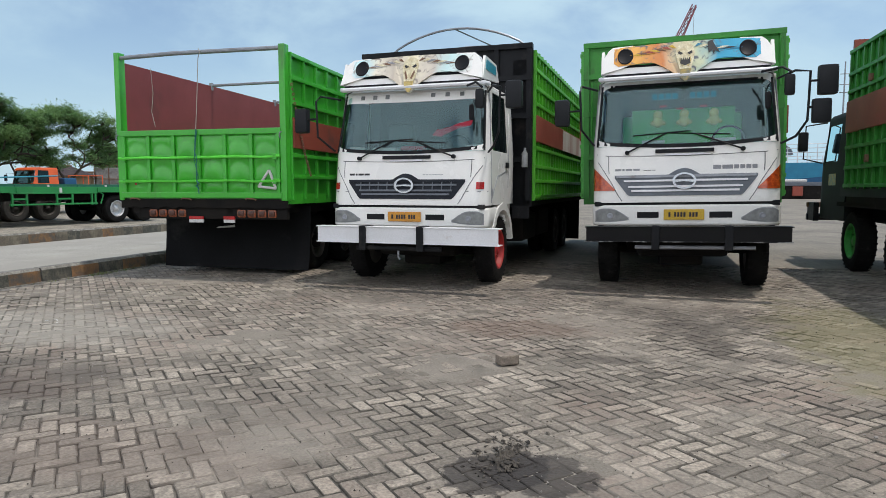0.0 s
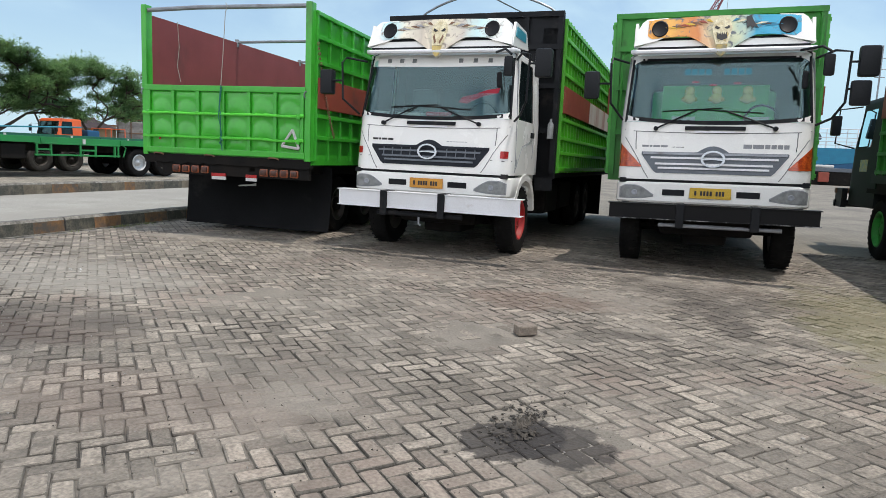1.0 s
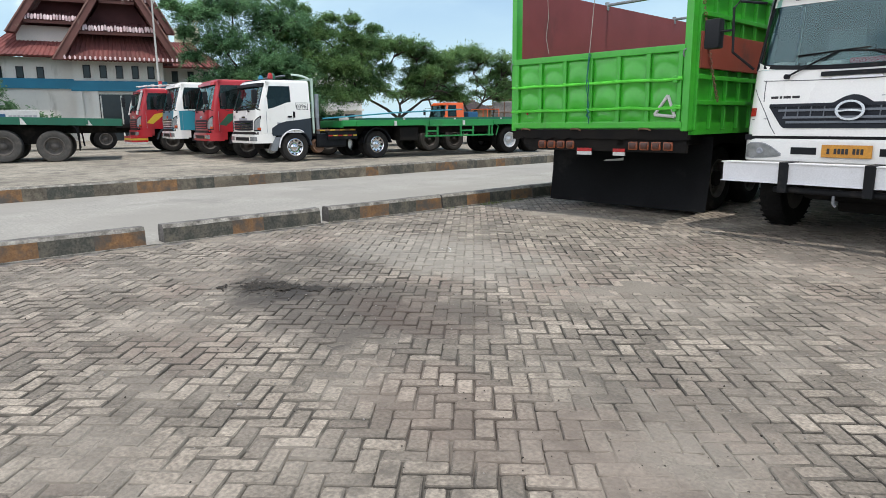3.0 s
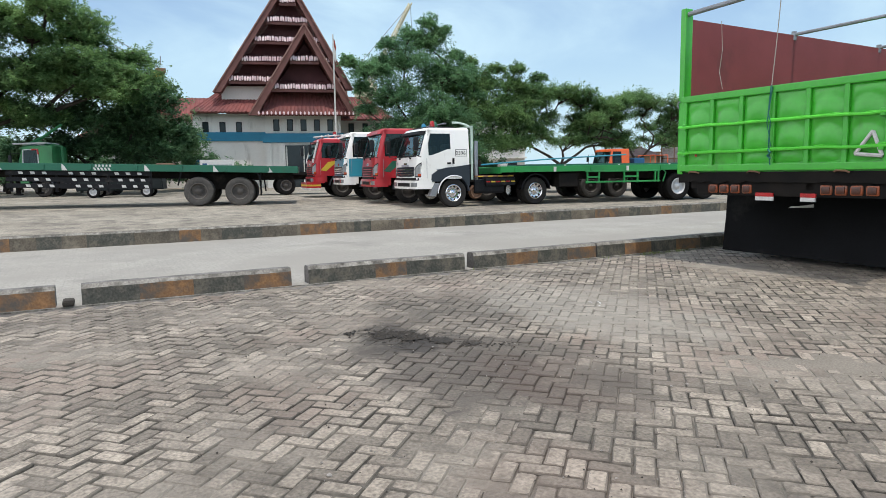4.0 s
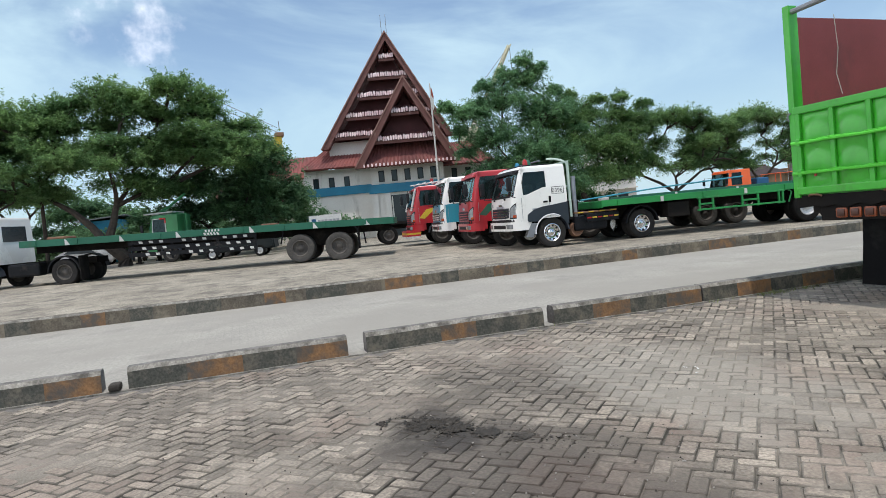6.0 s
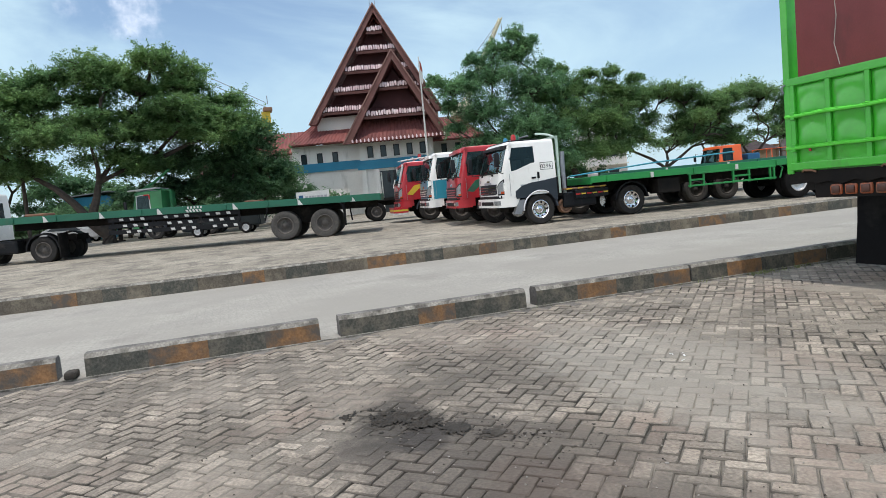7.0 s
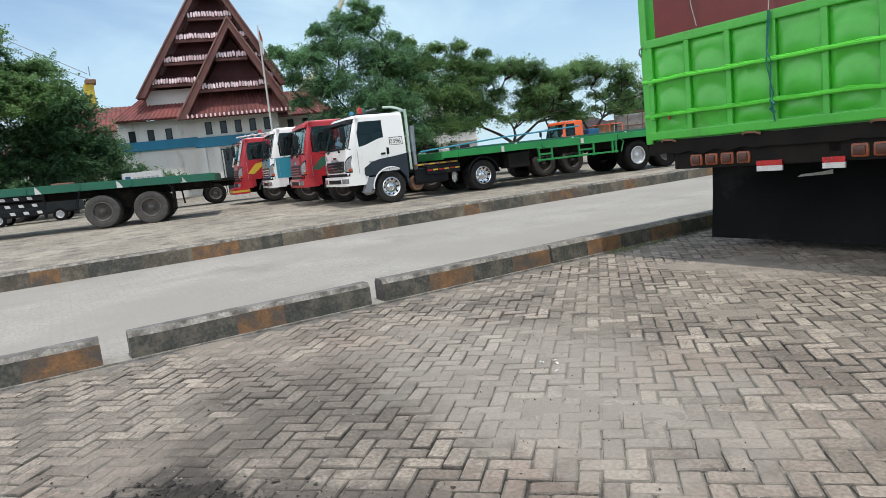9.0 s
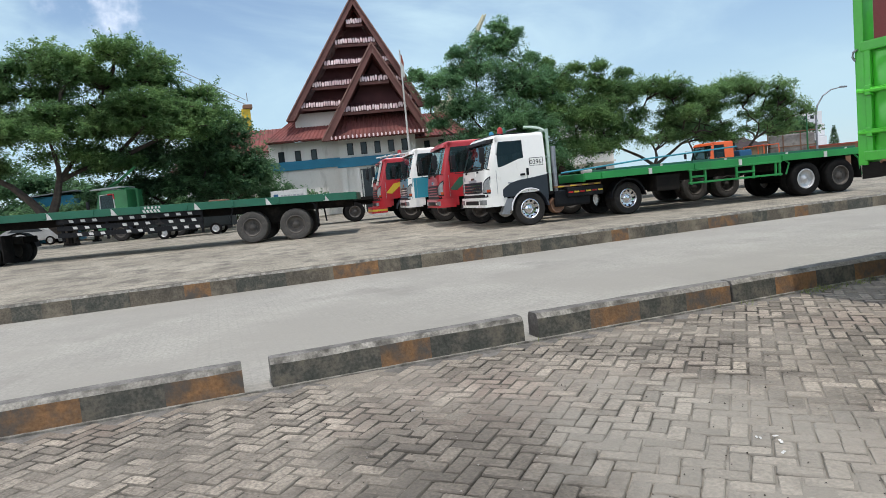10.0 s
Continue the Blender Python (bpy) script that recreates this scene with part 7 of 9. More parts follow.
# ---- the hall with its steep tiled gables ----
def hall(m):
    t = thing("hall", m, "two-storey hall with steep red tiled double gable roof", "building")
    # walls with the small upper windows set into them
    def wall(name, x0, x1, y0, y1, z1, cells):
        w = part(name, box(x0, x1, y0, y1, 0, z1), M_PLASTER, t)
        for a, b, c, d in cells:
            win = part("window", box(a, b, y0 - 0.03, y0 + 0.1, c, d), M_BLACK, t)
            part("pane", box(a + 0.07, b - 0.07, y0 - 0.045, y0 - 0.025, c + 0.07, d - 0.07), M_PANE, win)
            part("sill", box(a - 0.08, b + 0.08, y0 - 0.1, y0, c - 0.08, c), M_PLASTER, win)
        return w
    wall("wing_wall", -8.6, -2.4, 0, 9, 6.35, [(x, x + 0.5, 4.75, 5.65) for x in (-7.84, -6.45, -5.1)])
    wall("wing_wall", 3.6, 8.2, 1.5, 9, 5.9, [(x, x + 0.5, 4.72, 5.65) for x in (4.67, 5.95, 7.22)])
    wall("front_wall", -2.56, 3.7, -2.8, 6, 6.0, [(x, x + 0.5, 4.68, 5.65) for x in (-1.9, -0.79, 0.32, 1.43, 2.54)])
    for x0, x1, y, z in ((-8.8, -2.6, -0.15, 4.02), (3.7, 8.4, 1.35, 3.8), (-2.8, 3.9, -3.05, 3.74)):
        part("blue_band", box(x0, x1, y, y + 0.3, z, z + 0.75), M_BLUE, t, "blue painted canopy band")
    part("porch", box(-1.0, 3.3, -2.85, -2.75, 0, 3.5), M_PANE, t, "dark glazed entrance under the canopy")
    for x in (-2.33, -1.25, 3.45):
        part("column", box(x - 0.22, x + 0.22, -3.1, -2.7, 0, 3.7), M_PLASTER, t)
    for x in (-0.9, 0.5, 1.9):
        part("door_frame", box(x - 0.05, x + 0.05, -2.92, -2.84, 0, 3.4), M_PLASTER, t)

    # tiled slopes: rows of rounded tile courses running down the slope
    def slope(name, a, b, c, d, rows, mat_=M_TILE, parent=None):
        """Corners: lower left a, lower right b, upper right c, upper left d."""
        a, b, c, d = map(Vector, (a, b, c, d))
        nrm = (b - a).cross(d - a).normalized()
        bm = bmesh.new()
        cols = []
        n = rows * 4
        for i in range(n + 1):
            f = i / n
            lift = 0.06 * max(0.0, math.cos(2 * math.pi * i / 4))
            lo, up = a.lerp(b, f) + nrm * lift, d.lerp(c, f) + nrm * lift
            cols.append((bm.verts.new(lo), bm.verts.new(up), bm.verts.new(lo - nrm * 0.18), bm.verts.new(up - nrm * 0.18)))
        for p, q in zip(cols, cols[1:]):
            bm.faces.new((p[0], q[0], q[1], p[1]))
            bm.faces.new((p[2], p[3], q[3], q[2]))
            bm.faces.new((p[0], p[2], q[2], q[0]))
            bm.faces.new((p[1], q[1], q[3], p[3]))
        for p in (cols[0], cols[-1]):
            bm.faces.new((p[0], p[1], p[3], p[2]))
        return part(name, bm, mat_, parent or t)
    ze = 6.43
    slope("roof_slope", (-8.65, -1.0, ze), (-2.4, -1.0, ze), (-2.4, 2.0, 8.7), (-6.2, 2.0, 8.7), 18)
    slope("roof_slope", (3.2, 0.2, 5.95), (8.65, 0.2, 5.95), (6.6, 4.0, 8.3), (3.2, 4.0, 8.3), 18)
    slope("roof_slope", (-8.65, 10, ze), (-8.65, -1.0, ze), (-6.2, 2.0, 8.7), (-6.2, 8.0, 8.7), 24)
    slope("roof_slope", (-13.5, 4.2, 6.2), (-7.0, 4.2, 6.2), (-7.0, 7.0, 8.4), (-13.5, 7.0, 8.4), 18)
    part("wing_wall", box(-13.0, -8.6, 5.0, 9, 0, 6.3), M_PLASTER, t)
    slope("roof_slope", (8.65, 0.2, 5.95), (8.65, 10, 5.95), (6.6, 8.0, 8.3), (6.6, 4.0, 8.3), 24)
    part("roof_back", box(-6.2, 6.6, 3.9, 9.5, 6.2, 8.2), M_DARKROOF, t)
    # main A roof and its stepped open gable
    ax, zp = -0.28, 17.25
    main = {-1: (6.15, 8.6), 1: (4.95, 8.95)}
    for s in (-1, 1):
        hw, zf = main[s]
        lo0, up0 = (ax + s * hw, 0.4, zf), (ax, 0.4, zp)
        lo1, up1 = (ax + s * hw, 5.0, zf), (ax, 5.0, zp)
        slope("main_roof", *((lo1, lo0, up0, up1) if s < 0 else (lo0, lo1, up1, up0)), 20)
        barge = part("barge_board", plate([(ax + s * (hw + 0.35), zf - 0.5), (ax + s * (hw - 0.3), zf - 0.5), (ax - s * 0.02, zp - 0.02), (ax - s * 0.02, zp + 0.75)], "y", -0.6, 0.5), M_BARGE, t, "brown timber barge board")
        part("barge_trim", plate([(ax + s * (hw + 0.39), zf - 0.5), (ax + s * (hw + 0.28), zf - 0.5), (ax, zp + 0.62), (ax, zp + 0.8)], "y", -0.68, -0.6), M_TRIM, barge, "paler worn edge strip")
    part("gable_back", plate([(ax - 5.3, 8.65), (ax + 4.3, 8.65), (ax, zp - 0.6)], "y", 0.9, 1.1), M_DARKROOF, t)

    part("gable_foot", box(-6.2, 4.6, 0.55, 0.85, 7.5, 8.75), M_PLASTER, t, "grey wall strip under the gable")

    def tiers(levels, ax, base, peak, left, right, y):
        for z in levels:
            f = (peak - z) / (peak - base)
            xl, xr = ax - left * f + 0.3, ax + right * f - 0.3
            if xr - xl < 0.5:
                continue
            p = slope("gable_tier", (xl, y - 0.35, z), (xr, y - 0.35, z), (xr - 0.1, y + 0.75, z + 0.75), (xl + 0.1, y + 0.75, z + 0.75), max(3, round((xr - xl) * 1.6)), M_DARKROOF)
            n_ = max(3, round((xr - xl) / 0.21))
            wob = random.Random(int(z * 10))
            # bright plates modelled as glints along the tier's lower edge
            e = part("tile_end", plate([(-0.05, -0.06), (0.06, -0.06), (0.09, 0.1), (0.08, 0.28), (0.0, 0.36), (-0.085, 0.26), (-0.075, 0.08)], "y", -0.07, 0.0), M_TILEGLINT, p)
            for i in range(n_):
                mm = pose(xl + 0.14 + (xr - xl - 0.28) * i / (n_ - 1), y - 0.37 + wob.uniform(-0.03, 0.03), z + 0.06 + wob.uniform(-0.05, 0.05), wob.uniform(-14, 14), wob.uniform(-9, 9), wob.uniform(-15, 15))
                if i == 0:
                    e.matrix_basis = mm
                else:
                    again(e, mm)
            part("tier_beam", box(xl, xr, y - 0.34, y - 0.12, z - 0.26, z - 0.05), M_BARGE, p)
    tiers((9.1, 10.75, 12.45, 14.1, 15.7), ax, 8.65, zp, 5.85, 5.2, 0.0)
    # front gable
    ay, fz, fp = -3.4, 6.35, 12.55
    ax2 = 0.9
    wide = {-1: 4.3, 1: 3.85}
    for s in (-1, 1):
        fh = wide[s]
        lo0, up0 = (ax2 + s * fh, ay + 0.3, fz), (ax2, ay + 0.3, fp)
        lo1, up1 = (ax2 + s * fh, 1.0, fz), (ax2, 1.0, fp)
        slope("porch_roof", *((lo1, lo0, up0, up1) if s < 0 else (lo0, lo1, up1, up0)), 12)
        barge = part("barge_board", plate([(ax2 + s * (fh + 0.35), fz - 0.45), (ax2 + s * (fh - 0.32), fz - 0.45), (ax2 - s * 0.02, fp - 0.1), (ax2 - s * 0.02, fp + 0.7)], "y", ay - 0.75, ay + 0.2), M_BARGE, t)
        part("barge_trim", plate([(ax2 + s * (fh + 0.39), fz - 0.45), (ax2 + s * (fh + 0.28), fz - 0.45), (ax2, fp + 0.57), (ax2, fp + 0.75)], "y", ay - 0.82, ay - 0.75), M_TRIM, barge)
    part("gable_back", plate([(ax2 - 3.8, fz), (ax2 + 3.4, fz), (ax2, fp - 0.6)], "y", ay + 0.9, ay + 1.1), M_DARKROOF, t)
    tiers((8.05, 10.3), ax2, fz, fp, 4.3, 3.85, ay)
    slope("skirt_roof", (ax2 - 4.0, ay - 0.7, 5.95), (ax2 + 3.85, ay - 0.7, 5.95), (ax2 + 3.0, ay + 0.9, 7.9), (ax2 - 3.2, ay + 0.9, 7.9), 24)
    # the same glint plates along the eave of the skirt roof
    e = part("tile_end", plate([(-0.06, 0.0), (0.06, 0.0), (0.07, 0.2), (0.0, 0.28), (-0.07, 0.2)], "y", -0.04, 0.0), M_TILEGLINT, t)
    for i in range(24):
        mm = pose(ax2 - 3.85 + 7.6 * i / 23, ay - 0.72, 5.93)
        if i == 0:
            e.matrix_basis = mm
        else:
            again(e, mm)
    for dx in (-0.25, 0.2):
        part("aerial", tube([(ax + dx, 0.2, zp), (ax + dx, 0.2, zp + 2.4)], 0.025, 5), M_STEEL, t)
    # notice board on the forecourt wall
    sign = part("notice_board", box(-7.75, -5.0, -7.0, -6.9, 0.9, 2.3), M_PAPER, t, "pale notice board with a blue mark")
    part("board_mark", lathe([(0.0001, -7.02), (0.32, -7.02), (0.32, -7.0), (0.0001, -7.0)], "y", 20, None, (-7.35, 0, 1.95)), M_BLUE, sign)
    bars("board_sign", [0.18, 0.16, 0.14, 0.05, 0.18, 0.17, 0.18], -6.85, 1.78, 0.34, -7.01, M_SHIPBLUE, sign)
    for x in (-7.5, -5.2):
        part("board_leg", box(x - 0.06, x + 0.06, -6.98, -6.92, 0, 0.92), M_STEEL, sign)
    return t


hall(pose(-58.2, 17.5, 0.26, 0, 0, 75.5))
house = thing("side_house", pose(-63, 4.5, 0.26, 0, 0, 98), "low plastered house with a red roof behind the trees", "building")
part("wall", box(-2.6, 2.0, 0, 8, 0, 4.0), M_PLASTER, house)
part("roof", plate([(-3.4, 3.9), (2.8, 3.9), (1.2, 6.4), (-1.8, 6.4)], "y", -1, 9), M_TILE, house)
for x in (-1.8, 0.2):
    part("window", box(x, x + 0.9, -0.05, 0.02, 1.2, 2.6), M_PANE, house)
pole = thing("flagpole", pose(-48.3, 17.86, 0.26), "white flagpole in front of the hall", "flagpole")
part("mast", tube([(0, 0, 0), (0, 0, 11.3)], 0.09, 10, r_end=0.05), M_PAPER, pole)
part("foot", box(-0.5, 0.5, -0.5, 0.5, 0, 0.4, 0.05), M_PLASTER, pole)
part("flag", plate([(0.03, 11.0), (0.05, 10.4), (0.2, 10.1), (0.22, 10.35), (0.12, 10.9)], "x", -0.02, 0.02), M_BAND, pole, "limp red and white flag")
part("flag_stripe", plate([(0.05, 10.4), (0.06, 9.5), (0.13, 9.3), (0.22, 9.5), (0.2, 10.1)], "x", -0.02, 0.02), M_PAPER, pole)


# ---- trees ----
def tree(name, base, trunk_h, trunk_r, crowns, seed, leaves, size, leafmat, label, flat=0.55):
    """A trunk that forks into a limb for each crown clump, and leaves in many loose tufts on the upper shells of the clumps."""
    rng = np.random.default_rng(seed)
    t = thing(name, pose(*base), label, "tree", "trees by the lot")
    bm = bmesh.new()
    fork = Vector((0.3 * rng.standard_normal(), 0.3 * rng.standard_normal(), trunk_h))
    tube([(0, 0, -0.2), (0.08, 0.05, trunk_h * 0.4), fork], trunk_r * 1.25, 9, bm, trunk_r * 0.8)
    tufts = []
    nodes = [fork]
    for cx, cy, cz, rx, ry, rz in sorted(crowns, key=lambda w: (Vector(w[:3]) - fork).length):
        c = Vector((cx, cy, cz))
        p0 = min(nodes, key=lambda q: (c - q).length + 0.35 * (q - fork).length + (4.0 if q.z > c.z - 0.2 else 0.0))
        mid = p0.lerp(c, 0.5) + Vector((0.25 * rng.standard_normal(), 0.25 * rng.standard_normal(), 0.1 * (c - p0).length))
        thick = trunk_r * (0.6 if (p0 - fork).length < 0.1 else 0.34)
        tube([p0, p0.lerp(mid, 0.5) + Vector((0.1, 0.1, 0.05)), mid, mid.lerp(c, 0.6), c], thick, 7, bm, thick * 0.3)
        nodes += [mid, c]
        n = max(10, int((38 if flat == 0.8 else 24) * (rx * ry * max(rz, 0.6)) ** 0.45))
        for _ in range(n):
            u = rng.standard_normal(3)
            u /= np.linalg.norm(u)
            if u[2] < -0.25:
                u[2] = -u[2] * 0.4
            k = rng.uniform(0.35, 1.06)
            p = Vector((cx + rx * u[0] * k, cy + ry * u[1] * k, cz + rz * u[2] * k))
            tufts.append((p, rng.uniform(0.5, 1.05) * min(rx, ry) * 0.6))
            if rng.random() < 0.45:
                q = c.lerp(p, 0.5) + Vector((0, 0, 0.15))
                tube([c.lerp(mid, 0.25), q, p], trunk_r * 0.16, 5, bm, 0.015)
    part("trunk", bm, M_BARK, t, smooth=True)
    # each tuft is a handful of leafy twigs that point outwards
    twigs = 7
    per = max(4, leaves // max(len(tufts) * twigs, 1))
    P, R = np.array([list(p) for p, _ in tufts]), np.array([r for _, r in tufts])
    P, R = np.repeat(P, twigs, 0), np.repeat(R, twigs)
    out = P - np.array([0.0, 0.0, P[:, 2].mean() - 2.0])
    out /= np.linalg.norm(out, axis=1)[:, None] + 1e-6
    way = rng.standard_normal((len(P), 3)) + 0.55 * out
    way[:, 2] *= flat
    way /= np.linalg.norm(way, axis=1)[:, None]
    way *= (R * rng.uniform(0.55, 1.25, len(P)))[:, None]
    root = P + rng.standard_normal((len(P), 3)) * 0.16 * R[:, None] * np.array([1, 1, flat])
    n = len(P) * per
    along = rng.random(n) ** 0.8
    C = np.repeat(root, per, 0) + np.repeat(way, per, 0) * along[:, None] + rng.standard_normal((n, 3)) * (0.12 - 0.06 * along)[:, None]
    C[:, 2] -= 0.12 * along ** 2 * np.repeat(R, per)
    a = rng.standard_normal((n, 3))
    a[:, 2] *= 0.45
    a /= np.linalg.norm(a, axis=1)[:, None]
    up = rng.standard_normal((n, 3)) * 0.38 + np.array([0, 0, 1.0])
    b = np.cross(up, a)
    b /= np.linalg.norm(b, axis=1)[:, None]
    L = (size * rng.uniform(0.6, 1.25, n))[:, None]
    droop = np.zeros((n, 3))
    droop[:, 2] = -0.22 * L[:, 0]
    verts = np.stack([C - a * L, C + b * L * 0.42, C + a * L + droop, C - b * L * 0.42], 1).reshape(-1, 3)
    me = bpy.data.meshes.new("crown")
    me.from_pydata(verts.tolist(), [], np.arange(n * 4).reshape(-1, 4).tolist())
    me.materials.append(leafmat)
    o = new("crown", me)
    o.parent = t
    return t


# wide rain trees beside the hall, in flat layers of leaves
lay = random.Random(2)
LAYERS = []
for z, ya, yb in ((5.0, -8.5, 4.5), (6.4, -10.0, 8.4), (7.8, -9.0, 9.8), (9.1, -8.0, 8.0), (10.2, -6.0, 6.0)):
    y = ya
    while y < yb:
        if lay.random() < (0.96 if y > 1.0 or z > 7.0 else 0.55 if z > 6.0 else 0.12):
            LAYERS.append((lay.uniform(-1.7, 1.9), y + lay.uniform(-0.5, 0.5), z + lay.uniform(-0.4, 0.4) - 0.011 * (y - 1.5) ** 2, lay.uniform(1.7, 2.4), lay.uniform(1.5, 2.1), lay.uniform(0.7, 1.05)))
        y += 1.9
tree("rain_tree", (-46.2, -3.9, 0.26), 1.5, 0.46, LAYERS, 3, 270000, 0.095, M_LEAF, "broad rain tree with a flat spreading crown")
tree("rain_tree", (-47.0, -11.5, 0.26), 2.0, 0.26, [(lay.uniform(-1.5, 1.5), y + lay.uniform(-0.4, 0.4), z + lay.uniform(-0.4, 0.4), lay.uniform(1.6, 2.2), lay.uniform(1.4, 1.9), lay.uniform(0.6, 0.9)) for z, ys in ((4.6, (-3, -1, 1, 3)), (6.0, (-4, -2, 0, 2, 4)), (7.4, (-4, -2, 0, 2, 4)), (8.7, (-2.5, -0.5, 1.5, 3.2))) for y in ys], 23, 70000, 0.1, M_LEAF, "rain tree with a layered crown beside the lot")
tree("rain_tree", (-50.0, 1.6, 0.26), 2.0, 0.24, [(0, -2, 7.0, 2.6, 2.4, 1.5), (0.5, 1.2, 6.6, 2.6, 2.4, 1.5), (0, 3.4, 6.6, 2.2, 2.0, 1.4), (0.8, -0.5, 4.6, 2.4, 2.4, 1.5), (0.8, 2.6, 4.4, 2.2, 2.2, 1.5), (0.6, -3.0, 4.6, 2.0, 2.0, 1.3), (0.6, 0.4, 3.0, 2.2, 2.2, 1.1), (0.6, 3.2, 2.9, 1.8, 1.8, 1.1), (0.4, -2.0, 3.0, 1.6, 1.6, 0.9)], 5, 60000, 0.14, M_LEAF2, "dark green tree behind the trailer")
tree("shade_tree", (-50.5, 5.0, 0.26), 1.4, 0.22, [(0, -1.4, 3.0, 1.9, 1.9, 1.7), (0, 1.4, 4.0, 2.2, 2.0, 2.0), (0, 0.2, 5.6, 1.9, 1.9, 1.5), (0.4, 2.4, 2.9, 1.6, 1.5, 1.6), (0.4, 0, 2.2, 2.0, 2.0, 1.4), (0.4, -0.6, 4.3, 1.8, 1.8, 1.5)], 7, 42000, 0.12, M_LEAF2, "dense dark bushy tree near the hall")
# feathery trees to the other side of the hall
tree("feather_tree", (-46.5, 24.6, 0.26), 2.4, 0.3, [(0, -4.4, 8.4, 1.7, 1.7, 1.2), (0, -1.8, 9.0, 2.0, 2.0, 2.0), (0, 0.2, 10.6, 1.3, 1.4, 1.6), (0, 1.4, 8.0, 2.2, 2.2, 2.2), (0.4, -2.8, 6.4, 2.2, 2.3, 2.0), (0.5, 0.6, 5.4, 2.3, 2.5, 2.2), (0.5, 2.2, 4.6, 2.0, 2.0, 1.8), (0.4, -1.6, 4.4, 2.0, 2.2, 1.6), (0.5, -3.4, 3.6, 1.9, 1.9, 1.5), (0.5, -0.4, 2.9, 2.0, 2.0, 1.2), (0.5, 2.6, 2.8, 1.9, 1.9, 1.2)] + [(0.3, y, z, 0.8, 0.8, 0.6) for y, z in ((-6.2, 8.9), (-5.4, 7.2), (-3.2, 10.4), (-1.3, 11.2), (1.2, 11.6), (2.4, 9.9), (3.6, 8.6), (4.0, 7.0), (-5.0, 5.6), (0.2, 12.2))], 11, 165000, 0.092, M_LEAF3, "tall feathery tree beside the hall", 0.8)
tree("feather_tree", (-47.5, 30.0, 0.26), 2.4, 0.28, [(0, -2.4, 7.4, 1.9, 1.9, 1.9), (0, 0.4, 7.9, 1.9, 1.8, 1.5), (0, 2.9, 8.0, 1.5, 1.3, 1.1), (0.5, -0.8, 5.6, 2.1, 2.4, 2.0), (0.5, 1.6, 5.6, 1.8, 1.8, 1.7), (0.5, -2.6, 4.6, 2.0, 2.0, 1.7), (0.4, 3.6, 5.2, 1.7, 1.6, 1.3), (0.4, -2.4, 3.0, 1.9, 1.9, 1.2), (0.5, 0.6, 3.3, 2.0, 2.0, 1.4), (0.4, 3.2, 3.4, 1.6, 1.6, 1.1), (0, 4.8, 7.6, 1.6, 1.5, 1.2)] + [(0.3, y, z, 0.75, 0.75, 0.55) for y, z in ((-3.6, 9.0), (-1.2, 9.6), (1.4, 9.3), (3.4, 9.4), (5.6, 8.8), (6.2, 7.2), (5.2, 4.6), (2.2, 7.0))], 13, 135000, 0.092, M_LEAF, "loose green tree over the flatbeds", 0.8)

def dome(seed, half, top, low, n):
    """Clumps of a rounded, broken crown: many small ones over a wide dome, looser below."""
    g = random.Random(seed)
    out = []
    for k in range(n):
        y = half * (-1 + 2 * (k + 0.5) / n) + g.uniform(-0.4, 0.4)
        roof = top - (top - low) * 0.62 * (y / half) ** 2
        z = g.uniform(low, roof) if k % 2 else roof - g.uniform(0.2, 0.7)
        r = g.uniform(0.7, 1.35)
        out.append((g.uniform(-1.8, 1.8), y, z, r * 1.15, r, r * g.uniform(0.55, 0.9)))
    return out


tree("rain_tree", (-48.5, 38.6, 0.26), 1.5, 0.24, dome(31, 7.0, 8.3, 3.3, 74), 17, 100000, 0.092, M_LEAF, "spreading tree with open forked limbs", 0.75)
tree("rain_tree", (-47.5, 46.6, 0.26), 1.5, 0.26, dome(33, 6.6, 7.8, 3.2, 64), 19, 84000, 0.092, M_LEAF, "low spreading tree near the ship", 0.75)
for i, (x, y, h, s) in enumerate(((-70, 62, 7, 3), (-64, 70, 6, 3), (-52, -26, 7, 3.5), (-62, -14, 8, 4), (-68, -9.5, 5.5, 3.2), (-66, -5.2, 4.2, 2.4))):
    tree("far_tree", (x, y, 0.26), h * 0.3, 0.25, [(0, -s * 0.6, h * 0.75, s * 0.7, s * 0.7, h * 0.22), (0, s * 0.6, h * 0.7, s * 0.7, s * 0.7, h * 0.22), (0, 0, h * 0.85, s * 0.7, s * 0.7, h * 0.2)], 40 + i, 9000, 0.2, M_LEAF2, "far green tree at the edge of the lot")

# ---- distance ----
bm = bmesh.new()
n = 60
rows = []
for i in range(n + 1):
    y = -170 + 200 * i / n
    h = 3.0 + 2.6 * noise.noise((i * 0.21, 0, 0)) + 0.9 * noise.noise((i * 1.3, 5, 0))
    rows.append([bm.verts.new((-150 + 1.5 * noise.noise((i * 0.7, k, 2)), y, z)) for k, z in enumerate((0, h * 0.6, h))] + [bm.verts.new((-165, y, h * 0.5))])
for a, b in zip(rows, rows[1:]):
    for k in range(3):
        bm.faces.new((a[k], a[k + 1], b[k + 1], b[k]))
tagged(part("hedge_hill", bm, M_HILL, smooth=True), "low green bushes along the horizon", "backdrop", kind="structure")


